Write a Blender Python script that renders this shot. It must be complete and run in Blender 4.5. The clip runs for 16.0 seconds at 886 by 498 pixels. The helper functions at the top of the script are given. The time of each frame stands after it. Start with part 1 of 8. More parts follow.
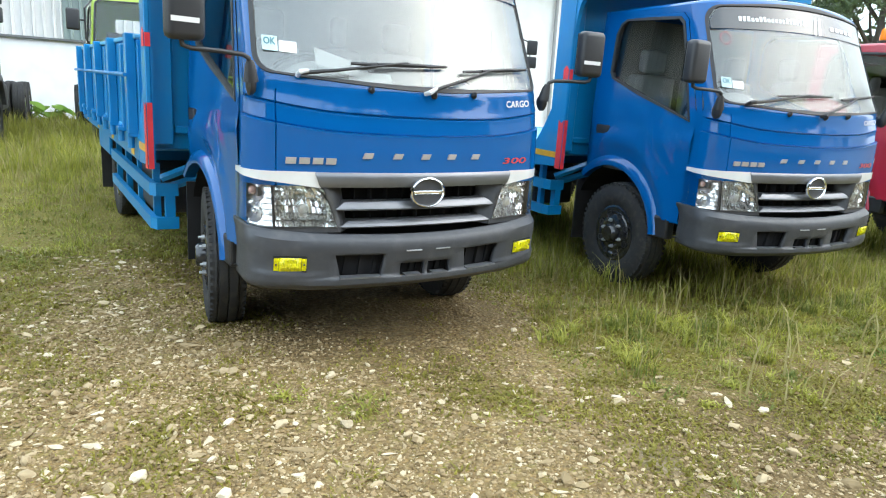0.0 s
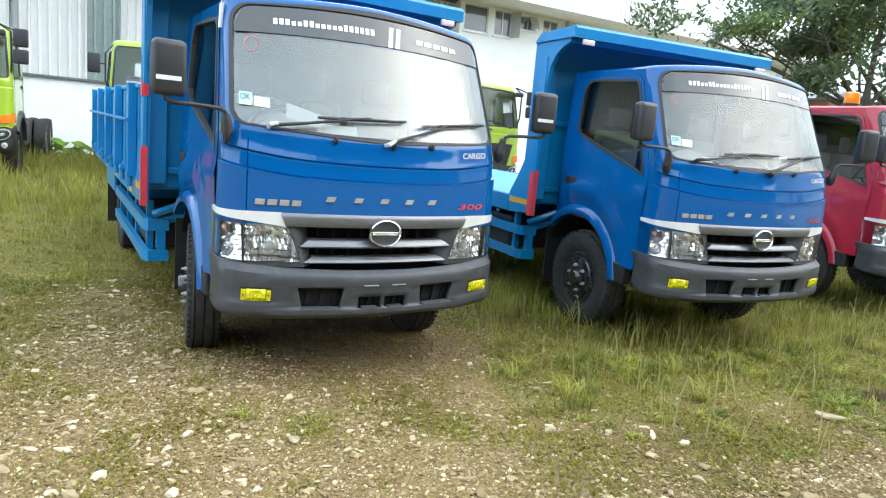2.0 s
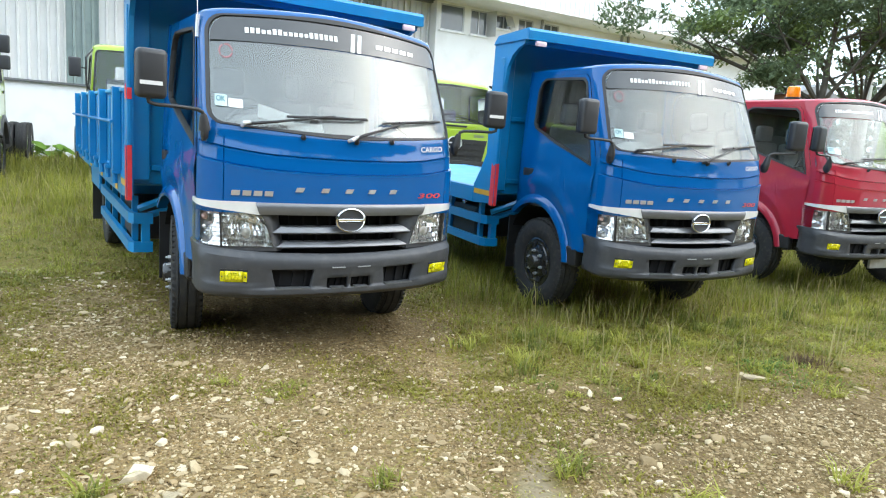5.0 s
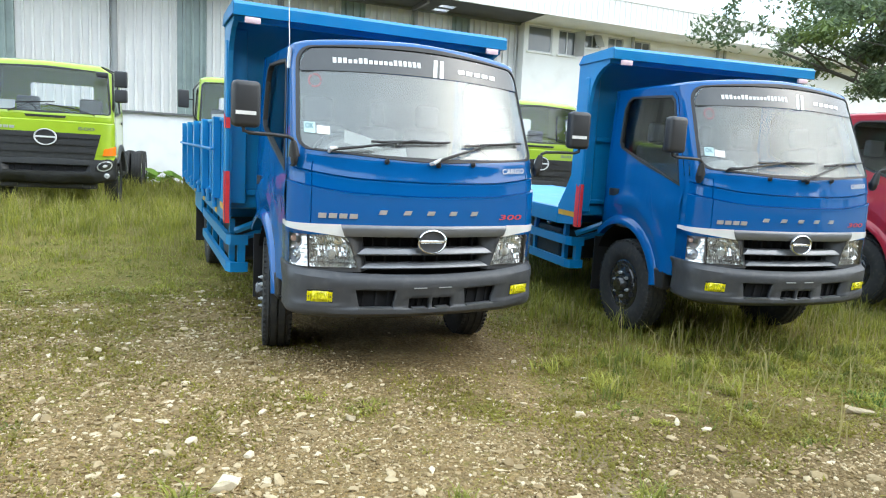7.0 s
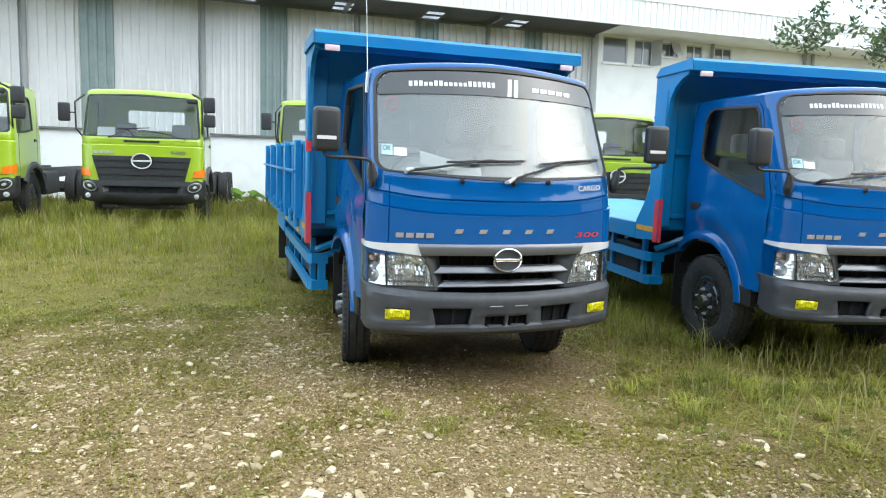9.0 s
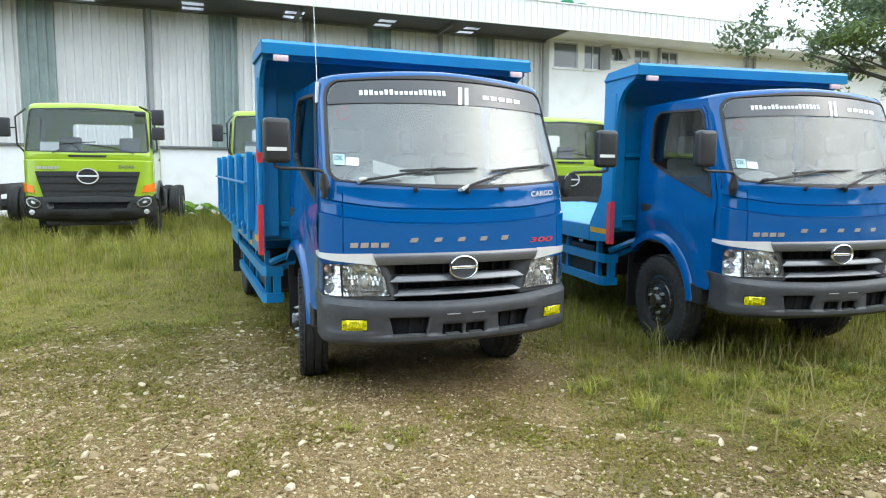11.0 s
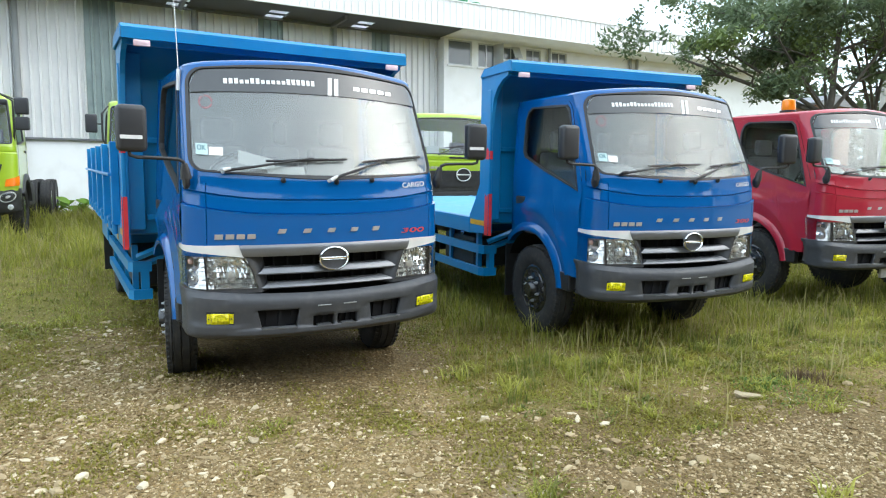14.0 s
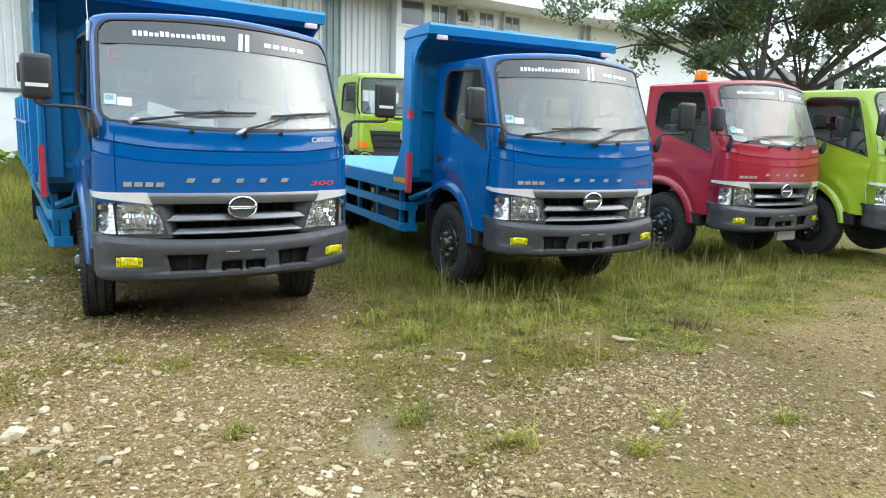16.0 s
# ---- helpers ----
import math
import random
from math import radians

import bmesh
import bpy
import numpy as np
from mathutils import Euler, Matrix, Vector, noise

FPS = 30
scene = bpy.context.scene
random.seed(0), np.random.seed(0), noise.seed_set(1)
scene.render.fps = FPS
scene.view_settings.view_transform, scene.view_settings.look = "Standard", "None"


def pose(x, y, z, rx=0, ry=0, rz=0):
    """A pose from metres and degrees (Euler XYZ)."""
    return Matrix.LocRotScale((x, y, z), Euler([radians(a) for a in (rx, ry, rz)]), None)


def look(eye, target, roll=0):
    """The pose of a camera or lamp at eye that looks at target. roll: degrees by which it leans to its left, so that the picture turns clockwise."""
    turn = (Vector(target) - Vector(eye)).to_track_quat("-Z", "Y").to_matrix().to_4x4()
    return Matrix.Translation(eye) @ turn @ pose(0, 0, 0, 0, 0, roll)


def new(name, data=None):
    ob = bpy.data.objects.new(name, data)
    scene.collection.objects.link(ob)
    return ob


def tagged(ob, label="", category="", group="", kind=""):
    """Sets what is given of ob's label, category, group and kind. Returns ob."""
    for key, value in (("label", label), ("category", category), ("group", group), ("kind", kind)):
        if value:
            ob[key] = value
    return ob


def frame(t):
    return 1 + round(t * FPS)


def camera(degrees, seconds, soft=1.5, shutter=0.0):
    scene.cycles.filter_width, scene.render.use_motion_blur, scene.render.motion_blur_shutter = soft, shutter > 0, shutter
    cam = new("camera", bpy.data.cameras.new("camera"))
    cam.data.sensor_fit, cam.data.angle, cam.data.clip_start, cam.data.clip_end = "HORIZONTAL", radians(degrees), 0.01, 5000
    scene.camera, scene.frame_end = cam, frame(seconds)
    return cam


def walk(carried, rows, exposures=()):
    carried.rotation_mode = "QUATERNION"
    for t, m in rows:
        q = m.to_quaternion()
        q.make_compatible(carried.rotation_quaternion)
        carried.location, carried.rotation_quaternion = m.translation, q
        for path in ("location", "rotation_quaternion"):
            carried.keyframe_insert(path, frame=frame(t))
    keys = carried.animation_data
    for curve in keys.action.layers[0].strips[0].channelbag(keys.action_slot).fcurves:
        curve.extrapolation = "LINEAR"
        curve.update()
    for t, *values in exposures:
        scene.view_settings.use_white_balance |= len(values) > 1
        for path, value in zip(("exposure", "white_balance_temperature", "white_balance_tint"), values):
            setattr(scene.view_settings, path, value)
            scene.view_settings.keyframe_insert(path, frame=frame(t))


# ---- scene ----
cam = camera(67.3, 16.0, 1.1)
METRES, EYE, TILT, LEAN, TURN = 1.91, 1.315, 0.0, 0.0, -31.3
ROWS = [
    (0, 0.002, 0.007, -0.0003, 1.08, -11.94, -2.87),
    (0.5, 0.0274, -0.0471, 0.003, -0.56, -12.21, -5.9),
    (1, 0.0649, -0.0876, 0.0229, -1.49, -10.21, -4.55),
    (1.5, 0.1058, -0.1178, 0.024, -1.53, -8.13, -4.41),
    (2, 0.1719, -0.1653, 0.0291, 2.39, -8.31, -4.34),
    (2.5, 0.2087, -0.2065, 0.0186, 3.39, -9.18, -5.89),
    (3, 0.2315, -0.2595, 0.0256, 1.73, -9.35, -3.01),
    (3.5, 0.2202, -0.3218, 0.0197, -0.97, -8.08, -2.28),
    (6, 0.2807, -0.3955, 0.0189, 3.87, -8.47, -4.38),
    (6.5, 0.2856, -0.3906, 0.0215, 5.95, -7.71, -3.9),
    (7, 0.2908, -0.3959, 0.0234, 8.53, -6.94, -2.66),
    (7.5, 0.2881, -0.3984, 0.0238, 11.41, -7.15, -2.55),
    (8, 0.2848, -0.4059, 0.0286, 14.45, -6.93, -2.47),
    (10.5, 0.2955, -0.4059, 0.0462, 13.3, -5.08, 0.25),
    (11, 0.3008, -0.4029, 0.0459, 11.2, -5.36, -0.07),
    (11.5, 0.3066, -0.4002, 0.0445, 8.62, -5.08, -0.93),
    (12, 0.3155, -0.3971, 0.0436, 6.35, -5.06, -1.53),
    (12.5, 0.3305, -0.393, 0.0419, 4.49, -4.81, -1.84),
    (13, 0.3519, -0.3859, 0.0384, 3.09, -5.23, -1.75),
    (13.5, 0.3847, -0.3913, 0.0321, 3.33, -5.02, -1.6),
    (14, 0.4133, -0.4127, 0.0278, 2.85, -5.65, -0.18),
    (14.5, 0.4558, -0.4729, 0.0122, 2.86, -7.24, -0.55),
    (15, 0.4956, -0.5123, 0.0116, 1.94, -11.21, -0.91),
    (15.5, 0.5509, -0.5529, 0.0199, 0.42, -9.48, -0.26),
    (16, 0.622, -0.572, 0.0078, -0.5, -8.72, -1.6),
]
walk(cam, [(t, pose(0, 0, EYE, TILT, LEAN, TURN) @ pose(METRES * x, METRES * y, METRES * z, 90 + pitch, roll, yaw)) for t, x, y, z, yaw, pitch, roll in ROWS],
     exposures=[(0.0, 0.58), (2.5, 0.54), (3.7, 0.52), (6.0, 0.48), (8.2, 0.42), (10.3, 0.32), (16.0, 0.33)])

# ---- world, sun, exposure ----
world = bpy.data.worlds.new("overcast")
scene.world = world
world.use_nodes = True
wn, wl = world.node_tree.nodes, world.node_tree.links
wn.clear()
sky = wn.new("ShaderNodeTexSky")
sky.sky_type = "NISHITA"
sky.sun_disc = False
sky.sun_elevation = radians(36)
sky.sun_rotation = radians(125)
sky.air_density, sky.dust_density, sky.ozone_density = 1.0, 6.0, 1.0
veil = wn.new("ShaderNodeMix")           # cloud cover evens the sky out
veil.data_type = "RGBA"
veil.inputs["Factor"].default_value = 0.66
veil.inputs["B"].default_value = (22.5, 27.2, 30.9, 1)
back = wn.new("ShaderNodeBackground")
back.inputs["Strength"].default_value = 0.103
wout = wn.new("ShaderNodeOutputWorld")
wl.new(sky.outputs["Color"], veil.inputs["A"])
# the cloud is brightest round the hidden sun
wco = wn.new("ShaderNodeTexCoord")
dot = wn.new("ShaderNodeVectorMath")
dot.operation = "DOT_PRODUCT"
dot.inputs[1].default_value = (0.6627, -0.4640, 0.5878)
wl.new(wco.outputs["Generated"], dot.inputs[0])
lift = wn.new("ShaderNodeMath")
lift.operation = "MAXIMUM"
lift.inputs[1].default_value = 0.0
wl.new(dot.outputs["Value"], lift.inputs[0])
lobe = wn.new("ShaderNodeMath")
lobe.operation = "POWER"
lobe.inputs[1].default_value = 60.0
wl.new(lift.outputs["Value"], lobe.inputs[0])
glow = wn.new("ShaderNodeMix")
glow.data_type, glow.blend_type, glow.clamp_factor = "RGBA", "ADD", False
glow.inputs["B"].default_value = (30.0, 32.0, 32.0, 1)
wl.new(lobe.outputs["Value"], glow.inputs["Factor"])
wl.new(veil.outputs["Result"], glow.inputs["A"])
wl.new(glow.outputs["Result"], back.inputs["Color"])
wl.new(back.outputs["Background"], wout.inputs["Surface"])
sun_data = bpy.data.lights.new("sun", "SUN")
sun_data.energy, sun_data.angle, sun_data.color = 0.5, radians(70), (1.0, 0.97, 0.91)
sun = new("sun", sun_data)
sun.matrix_world = look((0, 0, 30), (-6.627, 4.640, 24.122))


# ---- materials ----
def mat(name, color, rough=0.5, metal=0.0, coat=0.0, vary=0.12, scale=6.0, bump=0.0, bump_scale=60.0, dirt=None, dirt_amount=0.0, spec=0.5):
    """A principled surface with variation at two scales, optional dirt patches and fine relief."""
    m = bpy.data.materials.new(name)
    m.use_nodes = True
    n, l = m.node_tree.nodes, m.node_tree.links
    p = n["Principled BSDF"]
    p.inputs["Roughness"].default_value = rough
    p.inputs["Metallic"].default_value = metal
    p.inputs["Coat Weight"].default_value = coat
    p.inputs["Coat Roughness"].default_value = 0.06
    p.inputs["Specular IOR Level"].default_value = spec
    co = n.new("ShaderNodeTexCoord")
    big = n.new("ShaderNodeTexNoise")
    big.inputs["Scale"].default_value = scale
    big.inputs["Detail"].default_value = 6
    l.new(co.outputs["Object"], big.inputs["Vector"])
    rmp = n.new("ShaderNodeValToRGB")
    a, b = 1 - vary, 1 + vary
    rmp.color_ramp.elements[0].color = tuple(min(1, c * a) for c in color) + (1,)
    rmp.color_ramp.elements[1].color = tuple(min(1, c * b) for c in color) + (1,)
    rmp.color_ramp.elements[0].position, rmp.color_ramp.elements[1].position = 0.3, 0.7
    l.new(big.outputs["Fac"], rmp.inputs["Fac"])
    out = rmp.outputs["Color"]
    if dirt:
        sp = n.new("ShaderNodeTexNoise")
        sp.inputs["Scale"].default_value = scale * 3.1
        sp.inputs["Detail"].default_value = 8
        l.new(co.outputs["Object"], sp.inputs["Vector"])
        mr = n.new("ShaderNodeMapRange")
        mr.inputs["From Min"].default_value, mr.inputs["From Max"].default_value = 0.5, 0.75
        mr.inputs["To Max"].default_value = dirt_amount
        l.new(sp.outputs["Fac"], mr.inputs["Value"])
        mx = n.new("ShaderNodeMix")
        mx.data_type = "RGBA"
        mx.inputs["B"].default_value = tuple(dirt) + (1,)
        l.new(mr.outputs["Result"], mx.inputs["Factor"])
        l.new(out, mx.inputs["A"])
        out = mx.outputs["Result"]
    l.new(out, p.inputs["Base Color"])
    rr = n.new("ShaderNodeMapRange")
    rr.inputs["To Min"].default_value, rr.inputs["To Max"].default_value = max(0.02, rough * 0.8), min(1, rough * 1.2)
    l.new(big.outputs["Fac"], rr.inputs["Value"])
    l.new(rr.outputs["Result"], p.inputs["Roughness"])
    if bump:
        fine = n.new("ShaderNodeTexNoise")
        fine.inputs["Scale"].default_value = bump_scale
        fine.inputs["Detail"].default_value = 5
        l.new(co.outputs["Object"], fine.inputs["Vector"])
        bp = n.new("ShaderNodeBump")
        bp.inputs["Strength"].default_value = bump
        bp.inputs["Distance"].default_value = 0.01
        l.new(fine.outputs["Fac"], bp.inputs["Height"])
        l.new(bp.outputs["Normal"], p.inputs["Normal"])
    return m


def glass_mat(name, tint, rough=0.01, ior=1.52, dust=0.0):
    """A thin pane: a tinted clear layer with mirror gloss by Fresnel."""
    m = bpy.data.materials.new(name)
    m.use_nodes = True
    n, l = m.node_tree.nodes, m.node_tree.links
    n.clear()
    tr = n.new("ShaderNodeBsdfTransparent")
    tr.inputs["Color"].default_value = tuple(tint) + (1,)
    gl = n.new("ShaderNodeBsdfGlossy")
    gl.inputs["Roughness"].default_value = rough
    gl.inputs["Color"].default_value = (0.94, 1, 0.965, 1)
    fr = n.new("ShaderNodeFresnel")
    fr.inputs["IOR"].default_value = ior
    mx = n.new("ShaderNodeMixShader")
    o = n.new("ShaderNodeOutputMaterial")
    l.new(fr.outputs["Fac"], mx.inputs["Fac"])
    l.new(tr.outputs["BSDF"], mx.inputs[1])
    l.new(gl.outputs["BSDF"], mx.inputs[2])
    if dust:
        # a thin film of dust: blurred gloss and a trace of diffuse
        g2 = n.new("ShaderNodeBsdfGlossy")
        g2.inputs["Roughness"].default_value = 0.34
        df = n.new("ShaderNodeBsdfDiffuse")
        df.inputs["Color"].default_value = (0.55, 0.55, 0.53, 1)
        m2, m3 = n.new("ShaderNodeMixShader"), n.new("ShaderNodeMixShader")
        m2.inputs["Fac"].default_value = 0.3
        nz = n.new("ShaderNodeTexNoise")
        nz.inputs["Scale"].default_value, nz.inputs["Detail"].default_value = 3.0, 6
        mr = n.new("ShaderNodeMapRange")
        mr.inputs["To Min"].default_value, mr.inputs["To Max"].default_value = dust * 0.7, dust * 1.3
        l.new(nz.outputs["Fac"], mr.inputs["Value"])
        l.new(mr.outputs["Result"], m3.inputs["Fac"])
        l.new(g2.outputs["BSDF"], m2.inputs[1])
        l.new(df.outputs["BSDF"], m2.inputs[2])
        l.new(mx.outputs["Shader"], m3.inputs[1])
        l.new(m2.outputs["Shader"], m3.inputs[2])
        mx = m3
    l.new(mx.outputs["Shader"], o.inputs["Surface"])
    return m


PAINT_BLUE = mat("cab_paint_blue", (0.0, 0.094, 0.32), 0.4, 0.0, 1.0, 0.04, 3, 0.0, 900, None, 0.0, 0.03)
PAINT_RED = mat("cab_paint_red", (0.39, 0.018, 0.038), 0.4, 0.0, 1.0, 0.05, 3, 0.0, 900, None, 0.0, 0.2)
PAINT_LIME = mat("cab_paint_lime", (0.335, 0.485, 0.022), 0.32, 0.05, 1.0, 0.05, 3, 0.02, 900)
BODY_BLUE = mat("body_paint_blue", (0.0, 0.21, 0.49), 0.38, 0.0, 0.3, 0.08, 2.2, 0.06, 35, (0.05, 0.22, 0.42), 0.35)
DECK_BLUE = mat("deck_paint_blue", (0.075, 0.34, 0.56), 0.5, 0.0, 0.1, 0.1, 2.5, 0.08, 30, (0.24, 0.42, 0.52), 0.5)
PLASTIC = mat("bumper_plastic", (0.048, 0.050, 0.057), 0.45, 0.0, 0.0, 0.14, 5, 0.12, 500, (0.13, 0.125, 0.12), 0.25)
GRILLE = mat("grille_plastic", (0.175, 0.18, 0.192), 0.34, 0.5, 0.0, 0.1, 6, 0.04, 400)
BLACK = mat("black_plastic", (0.020, 0.020, 0.022), 0.45, 0.0, 0.0, 0.2, 9, 0.08, 300)
RUBBER = mat("tyre_rubber", (0.030, 0.030, 0.031), 0.72, 0.0, 0.0, 0.2, 8, 0.2, 120, (0.09, 0.08, 0.065), 0.45, 0.3)
DEEP = mat("deep_shadow_plastic", (0.018, 0.018, 0.020), 0.8, 0.0, 0.0, 0.2, 9, 0.0, 60, None, 0.0, 0.15)
SEAL = mat("window_seal", (0.03, 0.03, 0.032), 0.55, 0.0, 0.0, 0.15, 9)
CHROME = mat("chrome", (0.82, 0.83, 0.84), 0.10, 1.0, 0.0, 0.04, 12)
SILVER = mat("silver_trim", (0.78, 0.79, 0.80), 0.22, 0.22, 0.5, 0.05, 12)
REFLECTOR = mat("lamp_reflector", (0.97, 0.975, 0.98), 0.14, 0.74, 0.0, 0.02, 40, 0.0, 45)
LENS = glass_mat("lamp_lens", (0.985, 0.99, 0.99), 0.02, 1.5)
AMBER = mat("amber_lens", (0.85, 0.20, 0.01), 0.2, 0.0, 0.6, 0.08, 20)
CLEAR_AMBER = mat("pale_indicator_silvering", (0.88, 0.86, 0.85), 0.16, 0.7, 0.0, 0.08, 18)
YELLOW = mat("yellow_fog_lens", (0.68, 0.62, 0.003), 0.16, 0.0, 0.8, 0.35, 45, 0.8, 110)
RED_TAPE = mat("red_reflective_tape", (0.80, 0.045, 0.055), 0.35, 0.0, 0.3, 0.08, 12, 0.1, 300)
YELLOW_TAPE = mat("yellow_reflective_tape", (0.72, 0.36, 0.02), 0.4, 0.0, 0.3, 0.1, 12, 0.1, 300)
PALE_LENS = mat("pale_pink_lens", (0.78, 0.58, 0.62), 0.2, 0.0, 0.6, 0.1, 20)
WINDSCREEN = glass_mat("windscreen_glass", (0.86, 0.91, 0.89), 0.24, 1.80, 0.13)
THIN_SCREEN = glass_mat("clearer_windscreen_glass", (0.88, 0.93, 0.91), 0.46, 1.64, 0.12)
CLEAR_SCREEN = glass_mat("heavy_windscreen_glass", (0.80, 0.85, 0.85), 0.012, 1.55, 0.03)
SIDE_GLASS = glass_mat("side_glass", (0.80, 0.83, 0.84), 0.012, 1.6)
STRIP = mat("dark_sun_strip", (0.050, 0.052, 0.056), 0.22, 0.0, 0.4, 0.05, 10)
MARK = mat("dull_silver_mark", (0.50, 0.50, 0.49), 0.3, 0.5, 0.3, 0.1, 30)
HEAVY_PLASTIC = mat("heavy_bumper_plastic", (0.020, 0.021, 0.023), 0.5, 0.0, 0.0, 0.15, 4, 0.1, 300, (0.07, 0.065, 0.06), 0.3)
WHITE_INK = mat("white_lettering", (0.72, 0.72, 0.72), 0.4, 0.0, 0.0, 0.03, 20)
RED_INK = mat("red_lettering", (0.60, 0.06, 0.07), 0.35, 0.2, 0.3, 0.05, 20)
TEAL_INK = mat("teal_lettering", (0.02, 0.16, 0.20), 0.4, 0.0, 0.0, 0.03, 20)
STICKER = mat("pale_sticker", (0.55, 0.72, 0.74), 0.45, 0.0, 0.0, 0.05, 20)
PAPER = mat("white_paper", (0.84, 0.84, 0.83), 0.7, 0.0, 0.0, 0.05, 15)
BULB = mat("dull_amber_bulb", (0.74, 0.46, 0.40), 0.2, 0.2, 0.6, 0.08, 20)
PINK_INK = mat("pink_ring_ink", (0.55, 0.22, 0.25), 0.5, 0.0, 0.0, 0.1, 20)
TRIM_DARK = mat("cab_interior", (0.10, 0.105, 0.11), 0.7, 0.0, 0.0, 0.15, 6, 0.1, 200)
SEAT_GREY = mat("seat_vinyl", (0.22, 0.225, 0.23), 0.6, 0.0, 0.0, 0.12, 7, 0.15, 150)
CHASSIS = mat("chassis_black", (0.030, 0.030, 0.033), 0.5, 0.1, 0.0, 0.25, 5, 0.1, 90, (0.07, 0.06, 0.05), 0.4)
RIM = mat("black_rim", (0.028, 0.029, 0.032), 0.24, 0.3, 0.5, 0.2, 10, 0.05, 120)
STEEL = mat("bright_steel", (0.80, 0.80, 0.78), 0.35, 0.5, 0.0, 0.15, 30)
LAMP_CASE = mat("lamp_case", (0.42, 0.43, 0.44), 0.35, 0.4, 0.0, 0.15, 25)
HOOD_GREY = mat("pale_hood_vinyl", (0.42, 0.43, 0.43), 0.6, 0.0, 0.0, 0.1, 7, 0.1, 150)
MIRROR_CASE = mat("mirror_case", (0.026, 0.027, 0.031), 0.42, 0.0, 0.0, 0.12, 5, 0.08, 400)
OVAL_LAMP = mat("clear_lamp_glass", (0.50, 0.52, 0.52), 0.12, 0.3, 0.8, 0.35, 30, 0.3, 50)
BEACON = mat("amber_beacon", (0.90, 0.26, 0.01), 0.2, 0.0, 0.6, 0.08, 20)


# ---- mesh helpers ----
def mesh_of(name, verts, faces, smooth=False):
    me = bpy.data.meshes.new(name)
    me.from_pydata([tuple(v) for v in verts], [], [tuple(f) for f in faces])
    me.validate()
    me.update()
    if smooth:
        me.polygons.foreach_set("use_smooth", [True] * len(me.polygons))
    return me


def part(name, bm, material, parent, label=""):
    """Links a bmesh (or a finished mesh) as one mesh object under a thing or a part."""
    if isinstance(bm, bmesh.types.BMesh):
        me = bpy.data.meshes.new(name)
        bmesh.ops.recalc_face_normals(bm, faces=bm.faces)
        bm.to_mesh(me)
        bm.free()
    else:
        me = bm
    if material is not None and not me.materials:
        me.materials.append(material)
    ob = new(name, me)
    ob.parent = parent
    if label:
        ob["label"] = label
    return ob


def smooth(ob, angle=40):
    me = ob.data
    me.polygons.foreach_set("use_smooth", [True] * len(me.polygons))
    me.set_sharp_from_angle(angle=radians(angle))
    return ob


def empty(name, m, label, category, group=""):
    ob = new(name)
    ob.empty_display_size = 0.2
    ob.matrix_world = m
    return tagged(ob, label, category, group)


def box(bm, x0, x1, y0, y1, z0, z1, bevel=0.0, seg=2, m=None):
    g = bmesh.ops.create_cube(bm, size=1.0)
    vs = g["verts"]
    for v in vs:
        v.co = Vector((x0 + (v.co.x + 0.5) * (x1 - x0), y0 + (v.co.y + 0.5) * (y1 - y0), z0 + (v.co.z + 0.5) * (z1 - z0)))
        if m is not None:
            v.co = m @ v.co
    if bevel:
        es = list({e for v in vs for e in v.link_edges})
        bmesh.ops.bevel(bm, geom=es, offset=bevel, segments=seg, profile=0.5, affect="EDGES")
    return bm


def boxed(*a, **k):
    return box(bmesh.new(), *a, **k)


def prism(bm, pts, axis, a0, a1):
    """A flat polygon of 2D points pushed along an axis from a0 to a1."""
    def at(p, a):
        return {"x": (a, p[0], p[1]), "y": (p[0], a, p[1]), "z": (p[0], p[1], a)}[axis]
    lo = [bm.verts.new(at(p, a0)) for p in pts]
    hi = [bm.verts.new(at(p, a1)) for p in pts]
    n = len(pts)
    bm.faces.new(lo)
    bm.faces.new(hi[::-1])
    for i in range(n):
        bm.faces.new((lo[i], hi[i], hi[(i + 1) % n], lo[(i + 1) % n]))
    return bm


def tube(bm, pts, radius, sides=8, cap=True):
    """A round bar along points; radius may be one number or one for each point."""
    pts = [Vector(p) for p in pts]
    rad = radius if isinstance(radius, (list, tuple)) else [radius] * len(pts)
    rings, ref = [], None
    for i, p in enumerate(pts):
        d = (pts[min(i + 1, len(pts) - 1)] - pts[max(i - 1, 0)]).normalized()
        if ref is None:
            ref = Vector((0, 0, 1)) if abs(d.z) < 0.9 else Vector((1, 0, 0))
        a = d.cross(ref).normalized()
        b = a.cross(d).normalized()
        ref = b
        rings.append([bm.verts.new(p + (a * math.cos(t) + b * math.sin(t)) * rad[i]) for t in (2 * math.pi * k / sides for k in range(sides))])
    for r, q in zip(rings, rings[1:]):
        for k in range(sides):
            bm.faces.new((r[k], r[(k + 1) % sides], q[(k + 1) % sides], q[k]))
    if cap:
        bm.faces.new(rings[0])
        bm.faces.new(rings[-1][::-1])
    return bm


